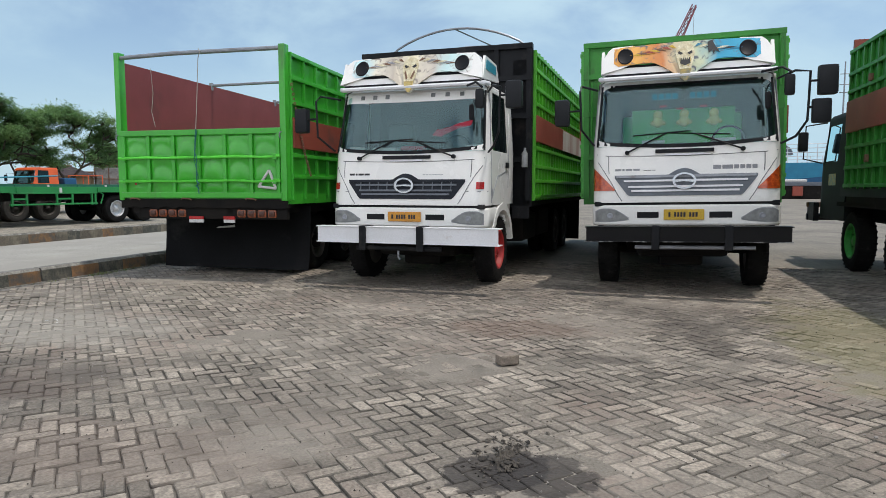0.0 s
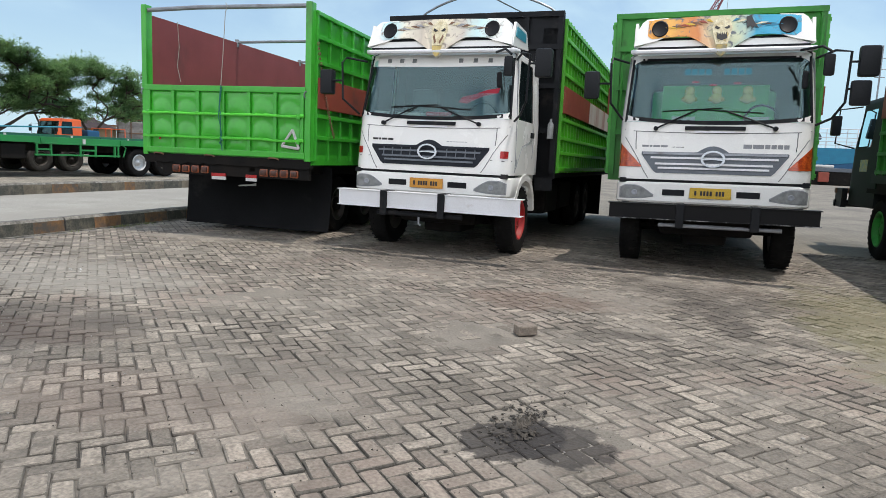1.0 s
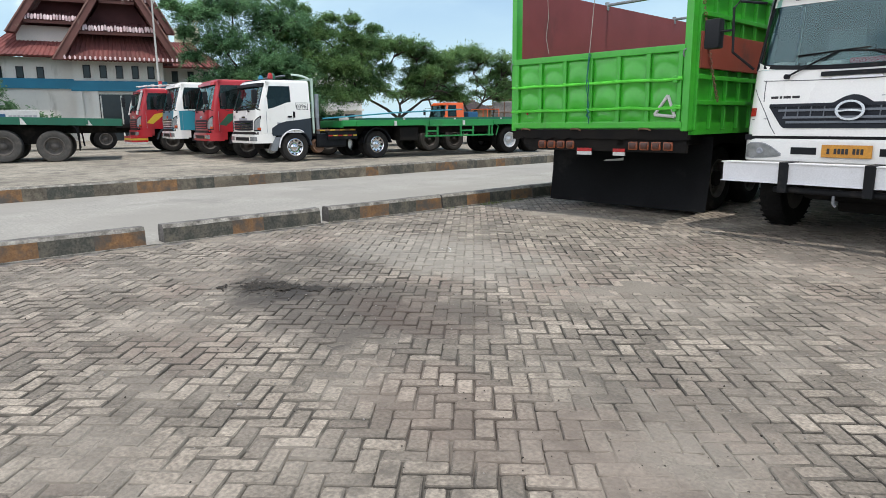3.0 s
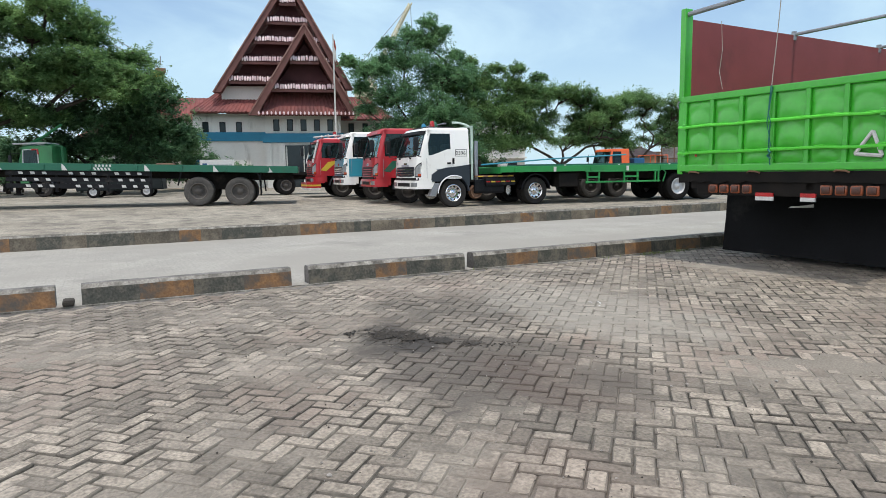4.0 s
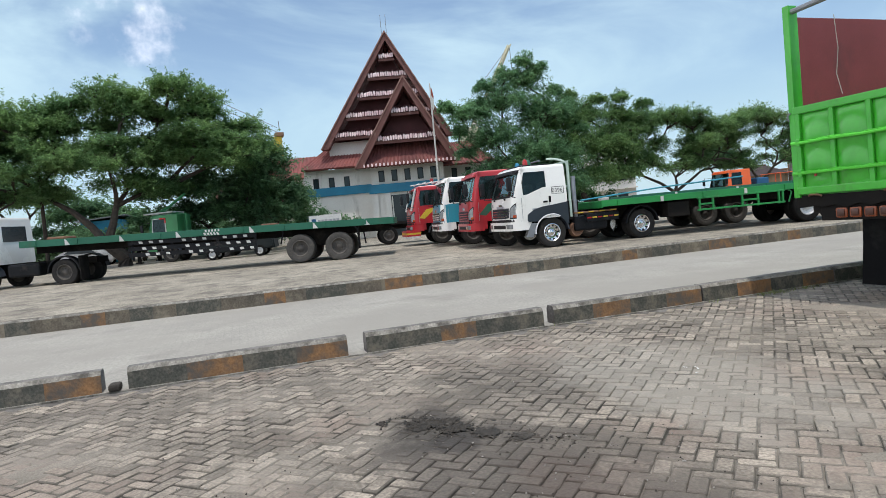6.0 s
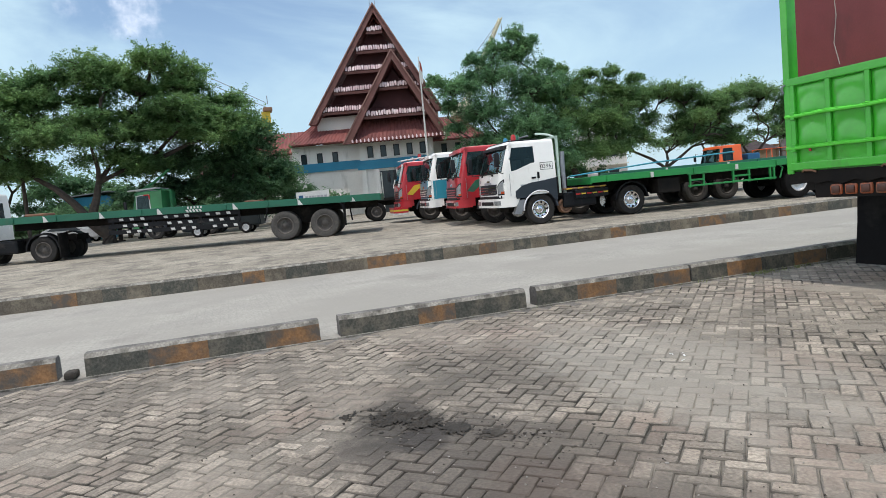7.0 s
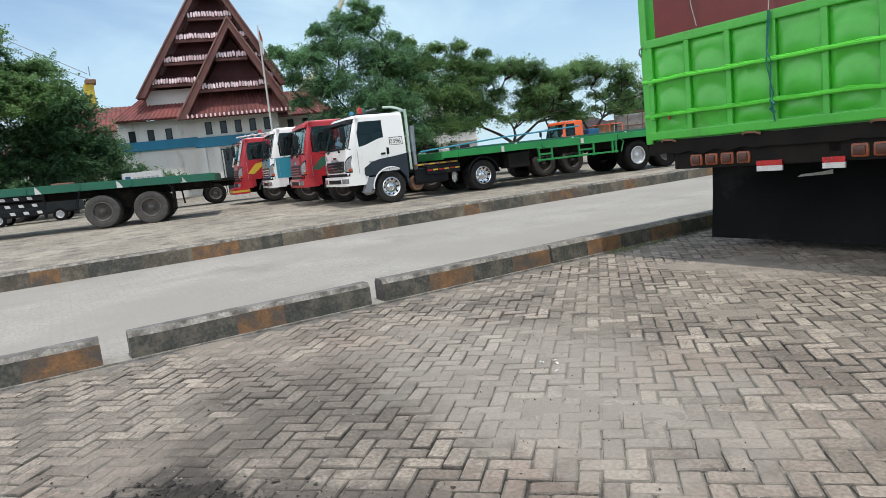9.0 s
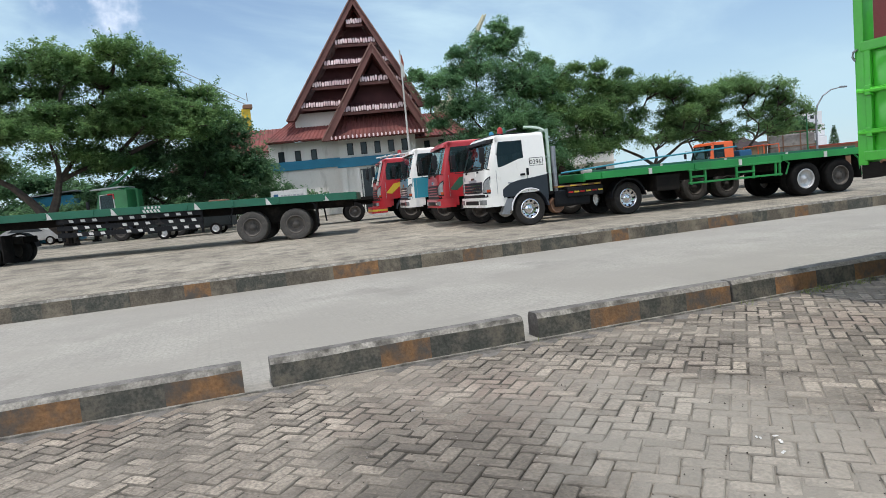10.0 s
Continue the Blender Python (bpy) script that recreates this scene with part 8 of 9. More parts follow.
def crane(m, label, paint, mast, boom, wide=1.0):
    t = thing("harbour_crane", m, label, "crane")
    part("mast", box(-1.2, 1.2, -1.2, 1.2, 0, mast, 0.1), paint, t)
    part("cabin", box(-2, 2, -2, 2, mast, mast + 3, 0.2), paint, t)
    bm = bmesh.new()
    a, b = Vector((0, 0, mast + 1)), Vector(boom)
    off = [Vector((0.6, 0.6, 0.4)) * wide, Vector((-0.6, 0.6, -0.4)) * wide, Vector((0.6, -0.6, -0.4)) * wide, Vector((-0.6, -0.6, 0.4)) * wide]
    for o in off:
        tube([a + o, b + o * 0.4], 0.16, 5, bm)
    for i in range(18):
        f, g = i / 18, (i + 1) / 18
        for j in range(4):
            tube([a.lerp(b, f) + off[j] * (1 - 0.6 * f), a.lerp(b, g) + off[(j + 1) % 4] * (1 - 0.6 * g)], 0.08, 4, bm)
    part("boom", bm, paint, t)
    part("cable", tube([b, b + Vector((0, 0.4, -12))], 0.06, 4), M_STEEL, t)
    part("stay", tube([Vector((-2, -2, mast + 6)), b], 0.06, 4), M_STEEL, t)
    return t


# a leaning pole, a blue shed and a red-roofed outbuilding behind the trees
pole = thing("utility_pole", pose(-47.7, -8.5, 0.26, 0, 0, 0), "slim dark utility pole beside the trees", "pole")
part("shaft", tube([(0, 0, 0), (0, 0.05, 5), (0.02, 0.16, 10.6)], 0.13, 8, r_end=0.08), M_BARK, pole, smooth=True)
part("cross_arm", box(-0.05, 0.05, -0.75, 1.0, 9.9, 10.0, 0.01), M_STEEL, pole)
for y in (-0.6, -0.1, 0.4, 0.9):
    part("insulator", lathe([(0.0001, 10.0), (0.04, 10.0), (0.05, 10.06), (0.03, 10.14), (0.0001, 10.15)], "z", 10, None, (0, y, 0)), M_CREAM, pole)
part("lamp_clamp", box(0.08, 0.2, -0.05, 0.15, 5.3, 5.5, 0.02), M_PAPER, pole)

shed = thing("shed", pose(-63.5, -7.8, 0.26), "blue sheet-metal shed behind the trees", "shed")
part("wall", box(-1.6, 1.6, -1.5, 1.7, 0, 3.6, 0.02), M_BLUE, shed)
part("roof", plate([(-1.8, 3.6), (2.0, 3.9), (2.0, 3.98), (-1.8, 3.68)], "x", -1.8, 1.9), M_STEEL, shed)
part("door", box(1.6, 1.65, -0.7, 0.7, 0, 2.6, 0.01), M_SHIPBLUE, shed)

house = thing("outbuilding", pose(-70.5, 3.4, 0.26), "white outbuilding with a red tiled hip roof", "house")
part("wall", box(-3, 3, -2.6, 2.6, 0, 4.7, 0.02), M_PLASTER, house)
bm = bmesh.new()
low = [bm.verts.new(p) for p in ((-3.6, -3.3, 4.6), (3.6, -3.3, 4.6), (3.6, 3.3, 4.6), (-3.6, 3.3, 4.6))]
top = [bm.verts.new(p) for p in ((-1.6, 0, 6.9), (1.6, 0, 6.9))]
for f in ((low[0], low[1], top[1], top[0]), (low[1], low[2], top[1]), (low[2], low[3], top[0], top[1]), (low[3], low[0], top[0]), (low[3], low[2], low[1], low[0])):
    bm.faces.new(f)
roof = part("roof", bm, M_TILE, house)
for k in range(9):
    y = -3.0 + 0.75 * k
    part("tile_row", tube([(3.62, y, 4.64), (3.62 - 2.0 * (1 - abs(y) / 3.3), y, 4.64 + 2.3 * (1 - abs(y) / 3.3))], 0.07, 5), M_TILE, roof)
for y in (-1.5, 0.0, 1.5):
    part("window", box(2.98, 3.03, y - 0.45, y + 0.45, 1.4, 2.8, 0.01), M_PANE, house)

board = thing("sign_board", pose(-44.0, 8.55, 0.26, 0, 0, 92), "low white sign board with grey letters before the hall", "sign")
part("panel", box(-1.05, 1.05, -0.04, 0.04, 0.35, 2.05, 0.02), M_PAPER, board)
for x in (-0.8, 0.8):
    part("leg", box(x - 0.05, x + 0.05, -0.03, 0.03, 0, 0.36), M_STEEL, board)
part("emblem", box(-0.9, -0.62, -0.052, -0.04, 1.5, 1.85, 0.02), M_SHIPBLUE, board)
bars("letter_bar", [0.16, 0.16, 0.14, 0.06, 0.18, 0.17, 0.18], -0.48, 1.53, 0.25, -0.045, M_GREYINK, board)

rngb = random.Random(6)
# dark bushes; several added to darken tree-shaded gaps and cover the house wall
for i, (x, y) in enumerate(((-60, -12.0), (-60, -9.0), (-59.5, -6.3), (-54, -1.5), (-54, 10.5), (-61, -16.0), (-61, -3.6), (-57, 2.6), (-57.5, 5.6), (-57.5, 8.4), (-55, 0.6), (-58, -10.5), (-59, -13.5), (-56.5, -4.0))):
    tree("bush", (x, y, 0.26), 0.5, 0.1, [(rngb.uniform(-0.5, 0.5), dy, rngb.uniform(1.0, 1.9), 1.2, 1.3, 0.9) for dy in (-1.3, 0, 1.3)], 60 + i, 5000, 0.14, M_LEAF2, "dark green bush behind the parked lorries")
for i, (x, y, h) in enumerate(((-50.5, -1.4, 3.4), (-57.5, -4.2, 2.6), (-61.0, -7.6, 3.0), (-62, -11.0, 2.8), (-52.0, 1.2, 3.4), (-54.0, 8.0, 2.4), (-50.0, 22.5, 3.4), (-50.5, 25.5, 3.0), (-50.0, 28.5, 2.6), (-52.0, 33.0, 2.2))):
    tree("shrub", (x, y, 0.26), 0.7, 0.12, [(rngb.uniform(-0.5, 0.5), dy, rngb.uniform(0.35, 1.0) * h, 1.1, 1.2, 1.0) for dy in (-1.2, -0.6, 0, 0.6, 1.2)], 80 + i, 9000, 0.13, M_LEAF2, "tall dark shrub in the shade under the trees")
crane(pose(-141, 55.5, 0), "pale yellow harbour crane with a raised boom", M_CRANEW, 18, (3.8, 9.7, 38.5))
yc = thing("harbour_crane", pose(-150, 13.6, 0), "yellow harbour crane tower behind the trees", "crane")
part("tower", box(-1.0, 1.0, -0.9, 0.9, 0, 22.5, 0.1), M_YELLOW, yc)
part("machine_house", box(-1.4, 1.4, -0.5, 1.4, 22.5, 23.4, 0.15), M_BROWN, yc)
part("top_pole", tube([(0, 0.6, 24.2), (0, 0.6, 26.0)], 0.1, 5), M_STEEL, yc)
for dz in (0.0, 1.0):
    part("cable", tube([(0, 0.2, 23.6 + dz), (0, -14, 30.5 + dz * 1.6)], 0.07, 4), M_STEEL, yc)


crane(pose(2, 200, 0), "dark red lattice harbour crane", M_CRANER, 22, (12.4, 0.5, 52), 2.2)


def ship(m, label, length, hull, house_at, half=6, taper=0.15):
    t = thing("ship", m, label, "ship")
    out = [(-length / 2, 4.2), (-length / 2 + 2, -1.2), (length / 2 - 3, -1.2), (length / 2, 5.0), (length / 2 - 6, 4.2)]
    part("hull", plate(out, "y", 0, 9), hull, t)
    for lv in range(4):
        w = half - lv * taper * half
        d = part("deckhouse", box(house_at - w, house_at + w, 1 + lv * 0.4, 8 - lv * 0.3, 4.0 + lv * 2.5, 6.4 + lv * 2.5, 0.1), M_SHIPWHITE, t)
        for k in range(6):
            part("porthole", box(house_at - w + 0.7 + k * (2 * w - 1.4) / 6, house_at - w + 1.3 + k * (2 * w - 1.4) / 6, 0.9 + lv * 0.4, 1.02 + lv * 0.4, 5.0 + lv * 2.5, 5.7 + lv * 2.5), M_PANE, d)
    part("mast", tube([(house_at, 4, 13.5), (house_at, 4, 20)], 0.15, 6), M_SHIPWHITE, t)
    rail = bmesh.new()
    x = -length / 2 + 1
    while x < length / 2 - 6:
        tube([(x, 0.2, 4.1), (x, 0.2, 5.2)], 0.05, 4, rail)
        x += 1.6
    for z in (4.7, 5.2):
        tube([(-length / 2 + 1, 0.2, z), (length / 2 - 6, 0.2, z)], 0.05, 4, rail)
    part("railing", rail, M_SHIPWHITE, t)
    return t


blue = ship(pose(27, 109.5, 1.0, 0, 0, -6), "blue-hulled ship at the quay with white railings", 38, M_SHIPBLUE, 24)
part("sheer_band", plate([(-19, 2.6), (-19, 4.25), (14, 4.25), (10, 2.0), (2, 2.4), (-8, 1.4)], "y", -0.06, 0.0), M_BLUE, blue, "lighter blue upper hull")
part("hatch_arch", plate([(-7 + 3 * math.cos(radians(k)), 5.6 + 1.9 * math.sin(radians(k))) for k in range(0, 181, 12)], "y", 3, 6), M_GRILLEG, blue, "grey arched hatch cover")
for z in (5.75, 6.4, 7.0):
    part("high_rail", tube([(-18, 0.25, z), (12, 0.25, z)], 0.06, 4), M_SHIPWHITE, blue)
for k in range(24):
    part("rail_post", tube([(-18 + 1.3 * k, 0.25, 4.2), (-18 + 1.3 * k, 0.25, 7.0)], 0.06, 4), M_SHIPWHITE, blue)
ship(pose(-103.5, 113.8, -4.0, 0, 0, 41), "white superstructure of a ship behind the trees", 44, M_SHIPWHITE, 1, 5.6, 0.06)
office = thing("quay_office", pose(-66.3, 43.8, 0.2, 0, 0, 57), "pale three-storey quay building behind the trees", "building")
part("wall", box(-2.8, 2.8, 0, 6, 0, 8.6), M_PLASTER, office)
for z in (2.6, 5.2, 8.0):
    part("balcony", box(-3.0, 3.0, -0.7, 0.0, z, z + 0.16), M_PLASTER, office)
    part("balcony_rail", box(-3.0, 3.0, -0.7, -0.64, z + 0.9, z + 0.98), M_STEEL, office)
    for x in (-2.2, -0.7, 0.8):
        part("window", box(x, x + 1.1, -0.06, 0.02, z - 1.6, z - 0.4), M_PANE, office)
barge = thing("barge", pose(24, 101, 0), "low dark barge with pale cargo at the quay", "ship")
part("hull", box(-14, 14, 0, 5, 0, 1.9, 0.2), M_CHASSIS, barge)
part("deck_edge", box(-14, 14, -0.1, 0.1, 1.8, 2.3, 0.05), M_GRILLEG, barge)
for x in (-6.0, -3.0, 1.5):
    part("fender", box(x, x + 1.3, -0.4, 0.0, 0.4, 1.7, 0.1), (M_BAND, M_GRILLEG, M_BAND)[int(x) % 3], barge)
part("cargo", box(-7, -1, 0.6, 3, 2.3, 2.7, 0.2), M_PAPER, barge)
mast = thing("mast", pose(23.3, 88, 0), "thin steel lamp mast at the quay", "mast")
part("pole", tube([(0, 0, 0), (0, 0, 16)], 0.14, 8, r_end=0.07), M_STEEL, mast)
for z in (12.5, 13.4, 14.6):
    part("arm", tube([(-0.5, 0, z), (0.5, 0, z)], 0.05, 5), M_STEEL, mast)


def thin_pole(m, h):
    t = thing("pole", m, "thin dark steel pole beyond the lot", "pole", "poles by the quay")
    part("shaft", tube([(0, 0, 0), (0.02, 0, h * 0.6), (0, 0.03, h)], 0.09, 8, r_end=0.05), M_CABGREEN, t)
    part("pole_cap", tube([(0, 0.03, h - 0.02), (0, 0.03, h + 0.12)], 0.08, 8), M_STEEL, t)
    return t


def street_lamp(m):
    t = thing("street_lamp", m, "grey street lamp with one curved arm", "street lamp")
    part("shaft", tube([(0, 0, 0), (0, 0, 4.6), (0.05, 0.15, 5.3), (0.1, 0.75, 6.1), (0.15, 1.7, 6.6), (0.2, 2.9, 6.78)], 0.1, 8, r_end=0.045), M_STEEL, t, smooth=True)
    part("lamp_head", box(0.05, 0.35, 2.75, 3.4, 6.72, 6.86, 0.05), M_STEEL, t)
    return t


street_lamp(pose(-46.0, 54.0, 0.26))
thin_pole(pose(-46.0, 52.9, 0.26), 5.0)
for y, h in ((81.0, 3.6), (85.0, 5.0)):
    t = thing("cone_tree", pose(-70, y, 0.2), "small cone-shaped dark tree by the quay", "tree", "cone trees")
    part("trunk", tube([(0, 0, -0.1), (0, 0, h * 0.7)], 0.1, 6, None, 0.03), M_BARK, t)
    g = np.random.default_rng(int(y))
    f_ = g.random(2600) ** 0.6
    an = g.random(2600) * 2 * math.pi
    rr = (0.12 + 0.95 * f_) * g.uniform(0.5, 1.0, 2600)
    c = np.stack([rr * np.cos(an), rr * np.sin(an), h * (1 - 0.85 * f_)], 1)
    d = np.stack([np.cos(an), np.sin(an), g.uniform(-0.6, 0.2, 2600)], 1) * 0.16
    e = np.stack([-np.sin(an), np.cos(an), g.uniform(-0.4, 0.4, 2600)], 1) * 0.06
    me = bpy.data.meshes.new("crown")
    me.from_pydata(np.stack([c - d, c + e, c + d, c - e], 1).reshape(-1, 3).tolist(), [], np.arange(2600 * 4).reshape(-1, 4).tolist())
    me.materials.append(M_LEAF2)
    o = new("crown", me)
    o.parent = t

# a low shed with a brown hipped roof under the trees
shed = thing("shed", pose(-56.5, 54.8, 0.2, 0, 0, 40), "low shed with a dark brown hipped roof", "shed")
part("wall", box(-2.6, 2.6, 0, 4.5, 0, 2.6, 0.03), M_TANWALL, shed)
bm = bmesh.new()
eave = [bm.verts.new(c) for c in ((-3.3, -0.6, 2.55), (3.3, -0.6, 2.55), (3.3, 5.1, 2.55), (-3.3, 5.1, 2.55))]
top = [bm.verts.new(c) for c in ((-0.9, 2.25, 3.6), (0.9, 2.25, 3.6))]
for q in ((eave[0], eave[1], top[1], top[0]), (eave[1], eave[2], top[1]), (eave[2], eave[3], top[0], top[1]), (eave[3], eave[0], top[0]), tuple(reversed(eave))):
    bm.faces.new(q)
part("roof", bm, M_SHEDROOF, shed, "dark brown tiled roof")
part("roof_ridge", tube([(-0.95, 2.25, 3.62), (0.95, 2.25, 3.62)], 0.09, 6), M_BARGE, shed)
part("window", box(-0.7, 0.7, -0.04, 0.02, 1.1, 2.1), M_PANE, shed)


# ---- small things on the yard ----
def lump(bm, c, r, rng):
    got = bmesh.ops.create_icosphere(bm, subdivisions=1, radius=r)
    sx, sy, sz = rng.uniform(0.7, 1.3), rng.uniform(0.7, 1.3), rng.uniform(0.35, 0.8)
    for v in got["verts"]:
        v.co = Vector(c) + Vector((v.co.x * sx, v.co.y * sy, v.co.z * sz)) * rng.uniform(0.8, 1.15)


def crumbs(name, label, x, y, turn, n, sx, sy, h, size, seed):
    """Soil crumbs heaped up in the middle and thinly strewn round it."""
    g = np.random.default_rng(seed)
    c, d = math.cos(radians(turn)), math.sin(radians(turn))
    ball = bmesh.new()
    bmesh.ops.create_icosphere(ball, subdivisions=1, radius=1.0)
    bv = np.array([v.co[:] for v in ball.verts])
    bf = [[v.index for v in f.verts] for f in ball.faces]
    ball.free()
    V, F = [], []
    for k in range(n):
        wide = 1.0 if g.random() < 0.72 else 2.3
        u, v = g.normal(0, sx) * wide, g.normal(0, sy) * wide
        r = max(0.002, 0.8 * size * math.exp(0.6 * g.standard_normal())) * (1.0 if wide < 2 else 0.8)
        z = h * math.exp(-(u / sx) ** 2 * 0.7 - (v / sy) ** 2 * 0.7) * g.random() + r * 0.3
        q = bv * r * g.uniform(0.5, 1.6, 3) * (1, 1, 0.4) * g.uniform(0.6, 1.35, (len(bv), 1)) + (x + c * u - d * v, y + d * u + c * v, z)
        F.extend([a + len(V) * len(bv) for a in f] for f in bf)
        V.append(q)
    me = bpy.data.meshes.new(name)
    me.from_pydata(np.concatenate(V).tolist(), [], F)
    me.materials.append(M_RUBBLE)
    tagged(new(name, me), label, "rubble", kind="stuff")


def soil_patch(name, label, x, y, turn, lx, ly, h, seed):
    """Damp soil trodden flat: a crumbly skin with a torn outline."""
    c, d = math.cos(radians(turn)), math.sin(radians(turn))
    step = 0.007
    nu, nv = int(2.6 * lx / step), int(2.6 * ly / step)
    V, keep = [], []
    for j in range(nv + 1):
        for i in range(nu + 1):
            u, v = (i - nu / 2) * step, (j - nv / 2) * step
            wide = noise.fractal((u * 7, v * 7, seed), 1.0, 2.0, 4)
            fine = noise.fractal((u * 45, v * 45, seed + 3), 1.0, 2.0, 3)
            body = 0.6 - math.hypot(u / lx, v / ly) + 0.75 * wide + 0.5 * fine
            keep.append(body > 0.0)
            V.append((x + c * u - d * v, y + d * u + c * v, 0.005 + h * min(1.0, max(0.0, body * 1.6)) * (0.5 + 0.9 * abs(fine))))
    F = []
    for j in range(nv):
        for i in range(nu):
            q = (j * (nu + 1) + i, j * (nu + 1) + i + 1, (j + 1) * (nu + 1) + i + 1, (j + 1) * (nu + 1) + i)
            if sum(keep[k] for k in q) >= 3:
                F.append(q)
    me = bpy.data.meshes.new(name)
    me.from_pydata(V, [], F)
    me.materials.append(M_RUBBLE)
    bm = bmesh.new()
    bm.from_mesh(me)
    bmesh.ops.delete(bm, geom=[v for v in bm.verts if not v.link_faces], context='VERTS')
    bm.to_mesh(me)
    bm.free()
    tagged(new(name, me), label, "soil", kind="stuff")


soil_patch("soil_patch", "flat patch of dark damp soil trodden onto the paving", -5.17, 4.12, 40, 0.4, 0.22, 0.014, 4)
soil_patch("soil_patch", "thin crumbly smear of dark soil on the paving", -4.78, 4.42, 35, 0.34, 0.13, 0.007, 9)
crumbs("soil_crumbs", "dark crumbs of soil scattered over the paving", -5.0, 4.2, 45, 420, 0.3, 0.14, 0.003, 0.0048, 4)
crumbs("soil_crumbs", "thin dark crumbs strewn on the paving", -4.45, 4.75, 50, 260, 0.25, 0.15, 0.003, 0.0038, 8)
soil_patch("oily_soil", "dark oily soil heaped on the paving", 0.1, 4.22, 84, 0.24, 0.11, 0.03, 15)
crumbs("grit", "dark oily grit strewn round the soil", 0.1, 4.22, 84, 500, 0.2, 0.08, 0.012, 0.0052, 5)
rng = random.Random(4)
bm = bmesh.new()
for i in range(90):
    s = rng.uniform(0.005, 0.014)
    lump(bm, (rng.uniform(-7.6, 5.5), rng.uniform(2.2, 10.5), s * 0.25), s, rng)
tagged(part("pebbles", bm, M_BRICKG), "small pale stones lying about the yard", "pebbles", kind="stuff")
def strewn(name, label, n, size, material, seed):
    """Tiny bits of grit all over the yard, thicker in drifts."""
    g = np.random.default_rng(seed)
    ball = np.array([(1, 0, 0), (-0.4, 0.9, 0), (-0.5, -0.8, 0), (0, 0, 0.8), (0.1, 0.05, -0.5)])
    tri = np.array([(0, 1, 3), (1, 2, 3), (2, 0, 3), (1, 0, 4), (2, 1, 4), (0, 2, 4)])
    V, F = [], []
    while len(V) < n:
        x, y = g.uniform(-7.4, 5.2), g.uniform(2.3, 9.5)
        if noise.noise((x * 0.9, y * 0.9, seed)) + 0.35 * g.standard_normal() < 0.05:
            continue
        r, an = size * g.uniform(0.5, 1.6), g.uniform(0, 6.28)
        q = ball * r * g.uniform(0.6, 1.3, 3)
        q = np.stack([q[:, 0] * math.cos(an) - q[:, 1] * math.sin(an), q[:, 0] * math.sin(an) + q[:, 1] * math.cos(an), q[:, 2]], 1) + (x, y, 0.003 + 0.007 * noise.noise((x * 0.8, y * 0.8, 0)))
        F.extend((tri + 5 * len(V)).tolist())
        V.append(q)
    me = bpy.data.meshes.new(name)
    me.from_pydata(np.concatenate(V).tolist(), [], F)
    me.materials.append(material)
    tagged(new(name, me), label, "grit", kind="stuff")


strewn("pale_grit", "pale crumbs of broken concrete strewn on the pavers", 1500, 0.006, M_BRICKG, 21)
strewn("dark_grit", "dark crumbs of earth strewn on the pavers", 1300, 0.0055, M_RUBBLE, 22)
blk = part("loose_block", box(-0.085, 0.085, -0.055, 0.055, 0.0, 0.08, 0.012), M_BLOCK)
blk.matrix_world = pose(-0.24, 6.06, 0.004, 0, 0, 38)
tagged(blk, "loose grey concrete block lying on the paving", "block")
for x, y, a in ((-5.39, 6.37, 0.3), (-5.36, 6.45, 1.2), (-5.2, 6.33, 2.0), (-5.3, 6.42, 2.7)):
    bm = bmesh.new()
    bmesh.ops.create_grid(bm, x_segments=3, y_segments=2, size=0.5)
    for v in bm.verts:
        v.co = Vector((v.co.x * 0.032, v.co.y * 0.014, 0.008 + 0.004 * math.sin(v.co.x * 9 + a)))
    o = part("paper_scrap", bm, M_PAPER)
    o.matrix_world = pose(x, y, 0, 0, 0, a * 57)
    tagged(o, "crumpled white paper scrap on the paving", "litter", "paper scraps")
stub = part("stone_stub", box(-0.08, 0.1, -0.05, 0.06, 0, 0.07, 0.025), M_RUBBLE)
stub.matrix_world = pose(-8.05, 1.66, 0.012)
tagged(stub, "broken stone stub in the kerb gap", "stone")
rng = np.random.default_rng(8)
tufts = []
for cx, cy, k in ((-7.9, 9.75, 70), (-7.93, 8.68, 8), (-7.9, 10.3, 40), (-7.93, 6.45, 5)):
    for _ in range(k):
        x, y, h = cx + rng.normal(0, 0.05), cy + rng.normal(0, 0.16), rng.uniform(0.02, 0.06)
        dx, dy, w = rng.normal(0, 0.03), rng.normal(0, 0.03), 0.004
        tufts.append([(x - w, y, 0), (x + w, y + w, 0), (x + dx, y + dy, h)])
me = bpy.data.meshes.new("weeds")
me.from_pydata([p for t_ in tufts for p in t_], [], np.arange(len(tufts) * 3).reshape(-1, 3).tolist())
me.materials.append(M_GRASS)
tagged(new("weeds", me), "thin green weeds at the foot of the kerb", "weeds", kind="stuff")

# ---- the yard's pavers, laid in herringbone at an angle to the kerb ----
PW = 0.1
ANG = radians(46)
cu, su = math.cos(ANG), math.sin(ANG)
rng = np.random.default_rng(12)
X0, X1, Y0, Y1 = -7.98, 6.5, -1.15, 14.15
bricks = []
for i in range(-150, 150):
    for j in range(-70, 70):
        ox, oy = 2 * j - i, i + 2 * j
        for w, h, px, py in ((2, 1, 0, 0), (1, 2, 1, 1)):
            u, v = (ox + px + w / 2) * PW, (oy + py + h / 2) * PW
            x, y = u * cu - v * su, u * su + v * cu
            if X0 + 0.1 < x < X1 - 0.05 and Y0 < y < Y1:
                bricks.append((x, y, w > h))
pavement = tagged(new("pavement"), "grey concrete pavers laid in herringbone, worn and dusty", "pavement", kind="structure")


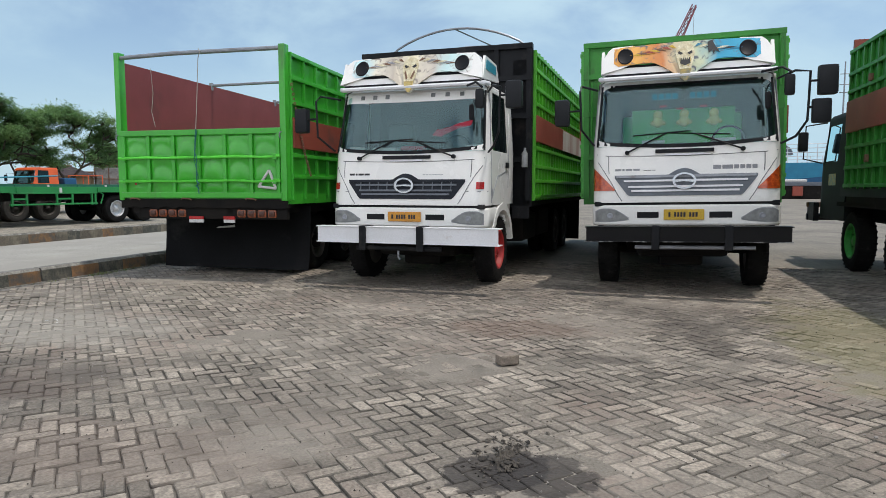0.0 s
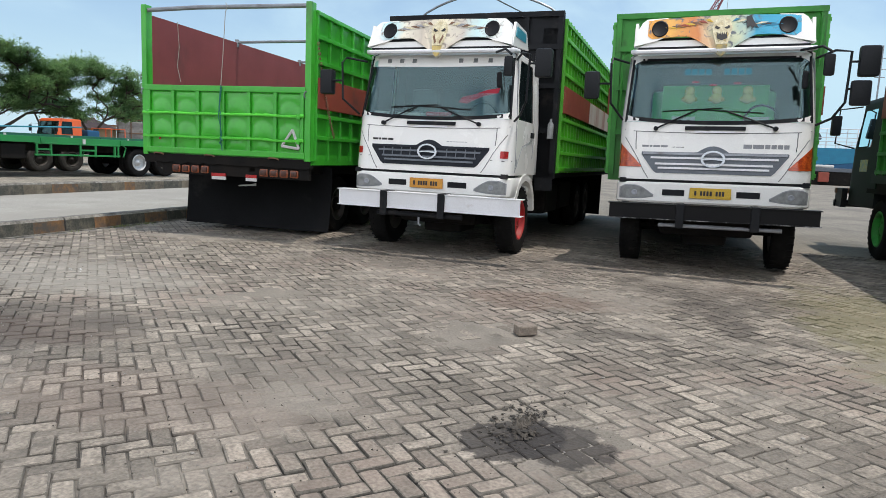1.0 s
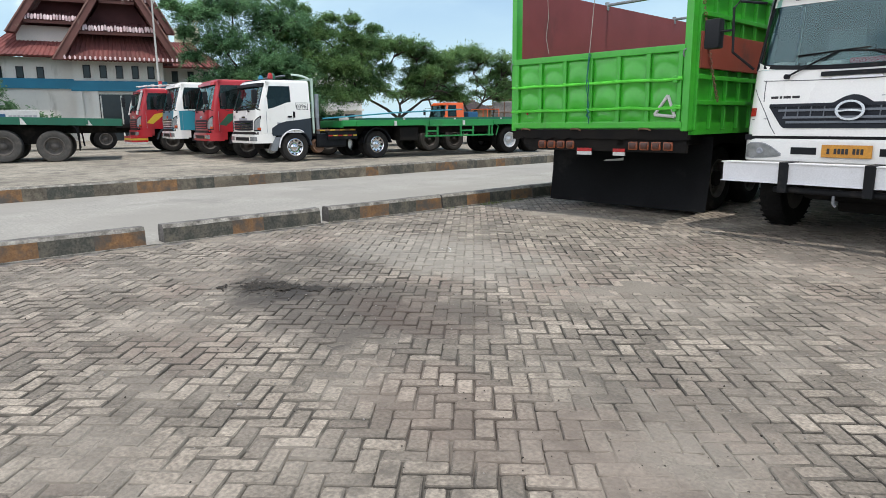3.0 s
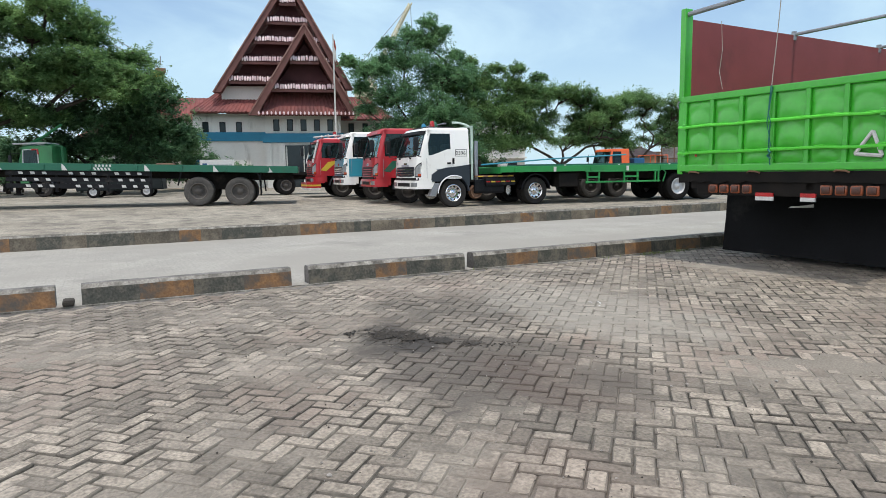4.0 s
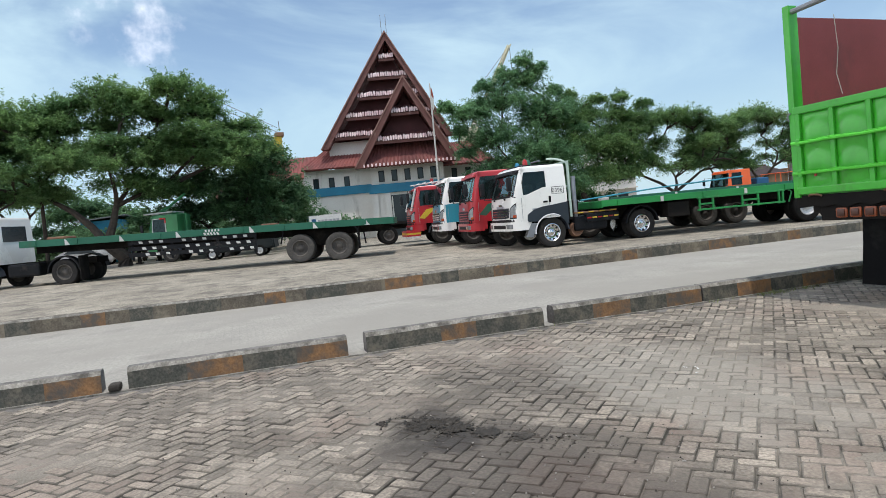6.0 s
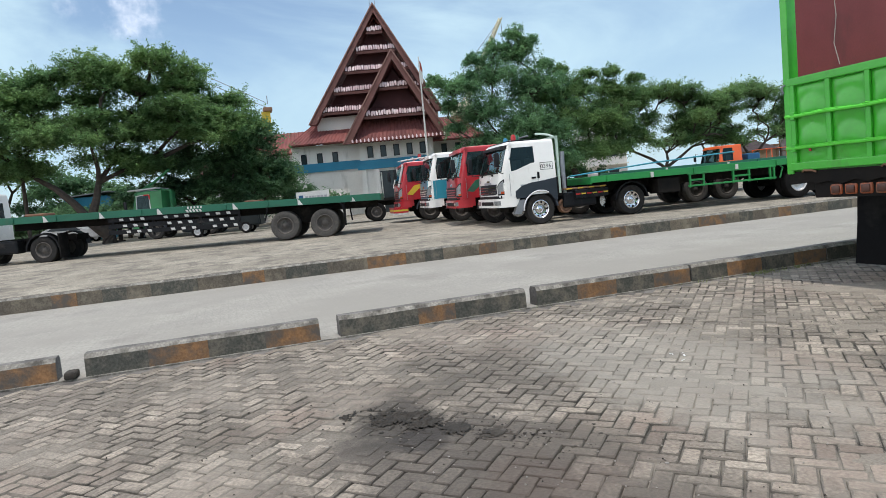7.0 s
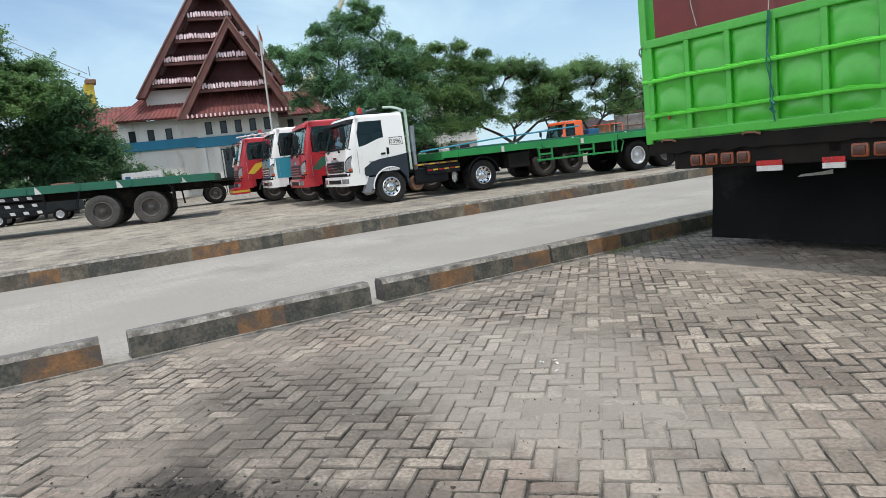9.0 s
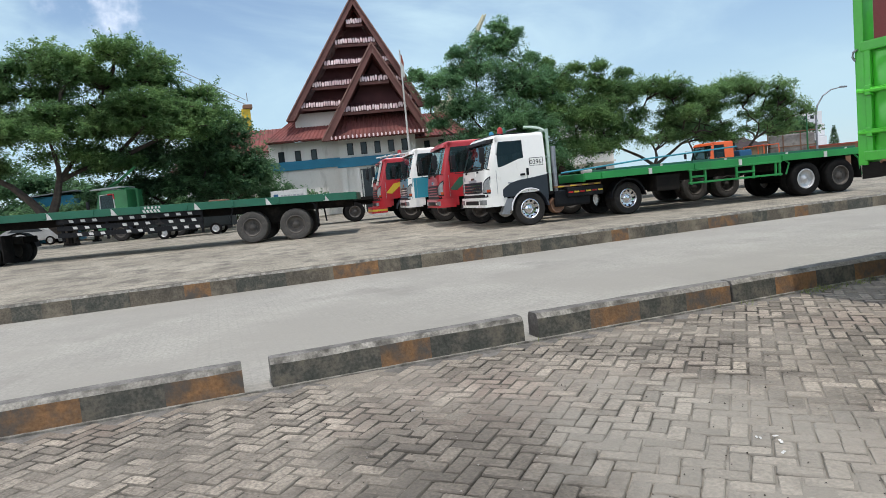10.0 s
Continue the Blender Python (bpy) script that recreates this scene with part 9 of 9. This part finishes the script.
def paver_mesh(long_u, seed):
    """A paver with a ragged worn edge: a top face, a dirty chamfer round it and the sides."""
    g = np.random.default_rng(seed)
    a, b = (PW - 0.002, PW / 2 - 0.002) if long_u else (PW / 2 - 0.002, PW - 0.002)
    cut = 0.009
    lo = [(-a + cut, -b), (a - cut, -b), (a, -b + cut), (a, b - cut), (a - cut, b), (-a + cut, b), (-a, b - cut), (-a, -b + cut)]
    n = len(lo)

    def ring(d, z, rough=0.9):
        return [(u - np.sign(u) * d * (1 - rough / 2 + rough * g.random()), v - np.sign(v) * d * (1 - rough / 2 + rough * g.random()), z * (0.7 + 0.6 * g.random())) for u, v in lo]
    verts = ring(0.0, -0.03) + ring(0.0005, -0.0105) + ring(0.0034, -0.0032) + ring(0.009, 0.0, 0.9)
    verts = [(u * cu - v * su, u * su + v * cu, z) for u, v, z in verts]
    faces = [tuple(range(3 * n, 4 * n))] + [(r * n + k, r * n + (k + 1) % n, r * n + n + (k + 1) % n, r * n + n + k) for r in (0, 1, 2) for k in range(n)]
    return verts, faces


shapes = {(lu, s): paver_mesh(lu, s) for lu in (True, False) for s in range(9)}
SLOTS = [0] + [1] * 16 + [2] * 8
meshes = {}
for key, (v, f) in shapes.items():
    me = bpy.data.meshes.new("paver")
    me.from_pydata(v, [], f)
    me.materials.append(M_PAVER)
    me.materials.append(M_JOINT)
    me.materials.append(M_RIM)
    me.polygons.foreach_set("material_index", SLOTS)
    meshes[key] = me
near = sorted(range(len(bricks)), key=lambda q: (bricks[q][0] + 3.6) ** 2 / 6 + (bricks[q][1] - 5.0) ** 2)[:300]
near = set(near)
allv, allf = [], []
base = 0
for q, (x, y, lu) in enumerate(bricks):
    z = 0.0026 * rng.standard_normal() + 0.007 * noise.noise((x * 0.8, y * 0.8, 0))
    tx, ty, tz = rng.normal(0, 1.1, 3)
    key = (lu, int(rng.integers(9)))
    jx, jy = rng.normal(0, 0.0016, 2)
    m = pose(x + jx, y + jy, z, tx * 0.7, ty * 0.7, tz * 1.1)
    if q in near:
        o = new("paver", meshes[key])
        o.parent = pavement
        o.matrix_basis = m
    else:
        v, f = shapes[key]
        r = np.array(m)
        allv.append(np.array(v) @ r[:3, :3].T + r[:3, 3])
        allf.extend(tuple(base + k for k in face) for face in f)
        base += len(v)
me = bpy.data.meshes.new("pavers_beyond")
me.from_pydata(np.concatenate(allv).tolist(), [], allf)
me.materials.append(M_PAVER)
me.materials.append(M_JOINT)
me.materials.append(M_RIM)
me.polygons.foreach_set("material_index", SLOTS * (len(allf) // len(SLOTS)))
rest = new("pavers_beyond", me)
rest.parent = pavement
tagged(rest, "grey herringbone pavers of the wider yard", kind="stuff")
# mortar strip along the kerb
sheet("edge_mortar", (-8.2, -7.78), (-1.15, 14.15), -0.006, M_KTOP, "dusty mortar strip at the foot of the kerb", "joints")
lip = part("mortar_lip", box(-8.15, -7.975, -1.15, 14.15, -0.015, 0.0115, 0.003), M_KEDGE)
tagged(lip, "pale mortar fillet along the foot of the kerb", "joints", kind="structure")
# joint sand a little under the paver tops
# and in wide patches trodden full of dust, level with the tops
nx, ny = 400, 352
xs, ys = np.linspace(-8.0, 6.5, nx), np.linspace(1.2, 14.15, ny)
bedv, high = [], []
for y in ys:
    for x in xs:
        wide = noise.fractal((x * 0.9, y * 0.9, 5.0), 1.0, 2.0, 3)
        fine = noise.noise((x * 9, y * 9, 2.0))
        full = min(1.0, max(0.0, (wide + 0.3 * fine - 0.13 - 0.5 * math.exp(-((x - 0.2) ** 2 + (y - 4.1) ** 2) * 1.2) - 0.4 * math.exp(-((x + 4.9) ** 2 + (y - 4.2) ** 2) * 0.9)) * 2.2))
        bedv.append((x, y, -0.0135 + 0.0152 * full + 0.007 * noise.noise((x * 0.8, y * 0.8, 0)) * full))
        high.append(full > 0.5)
bedf = [(j * nx + i, j * nx + i + 1, (j + 1) * nx + i + 1, (j + 1) * nx + i) for j in range(ny - 1) for i in range(nx - 1)]
me = bpy.data.meshes.new("joint_bed")
me.from_pydata(bedv, [], bedf)
me.materials.append(M_SAND)
me.materials.append(M_DUSTBED)
me.polygons.foreach_set("material_index", [int(sum(high[k] for k in q) > 1) for q in bedf])
tagged(new("joint_bed", me), "dark sandy joints between the pavers, filled with dust in patches", "joints", kind="structure")
sheet("joint_bed_behind", (-8.0, 6.5), (-1.15, 1.2), -0.0135, M_SAND, "dark sandy joints between the pavers", "joints")
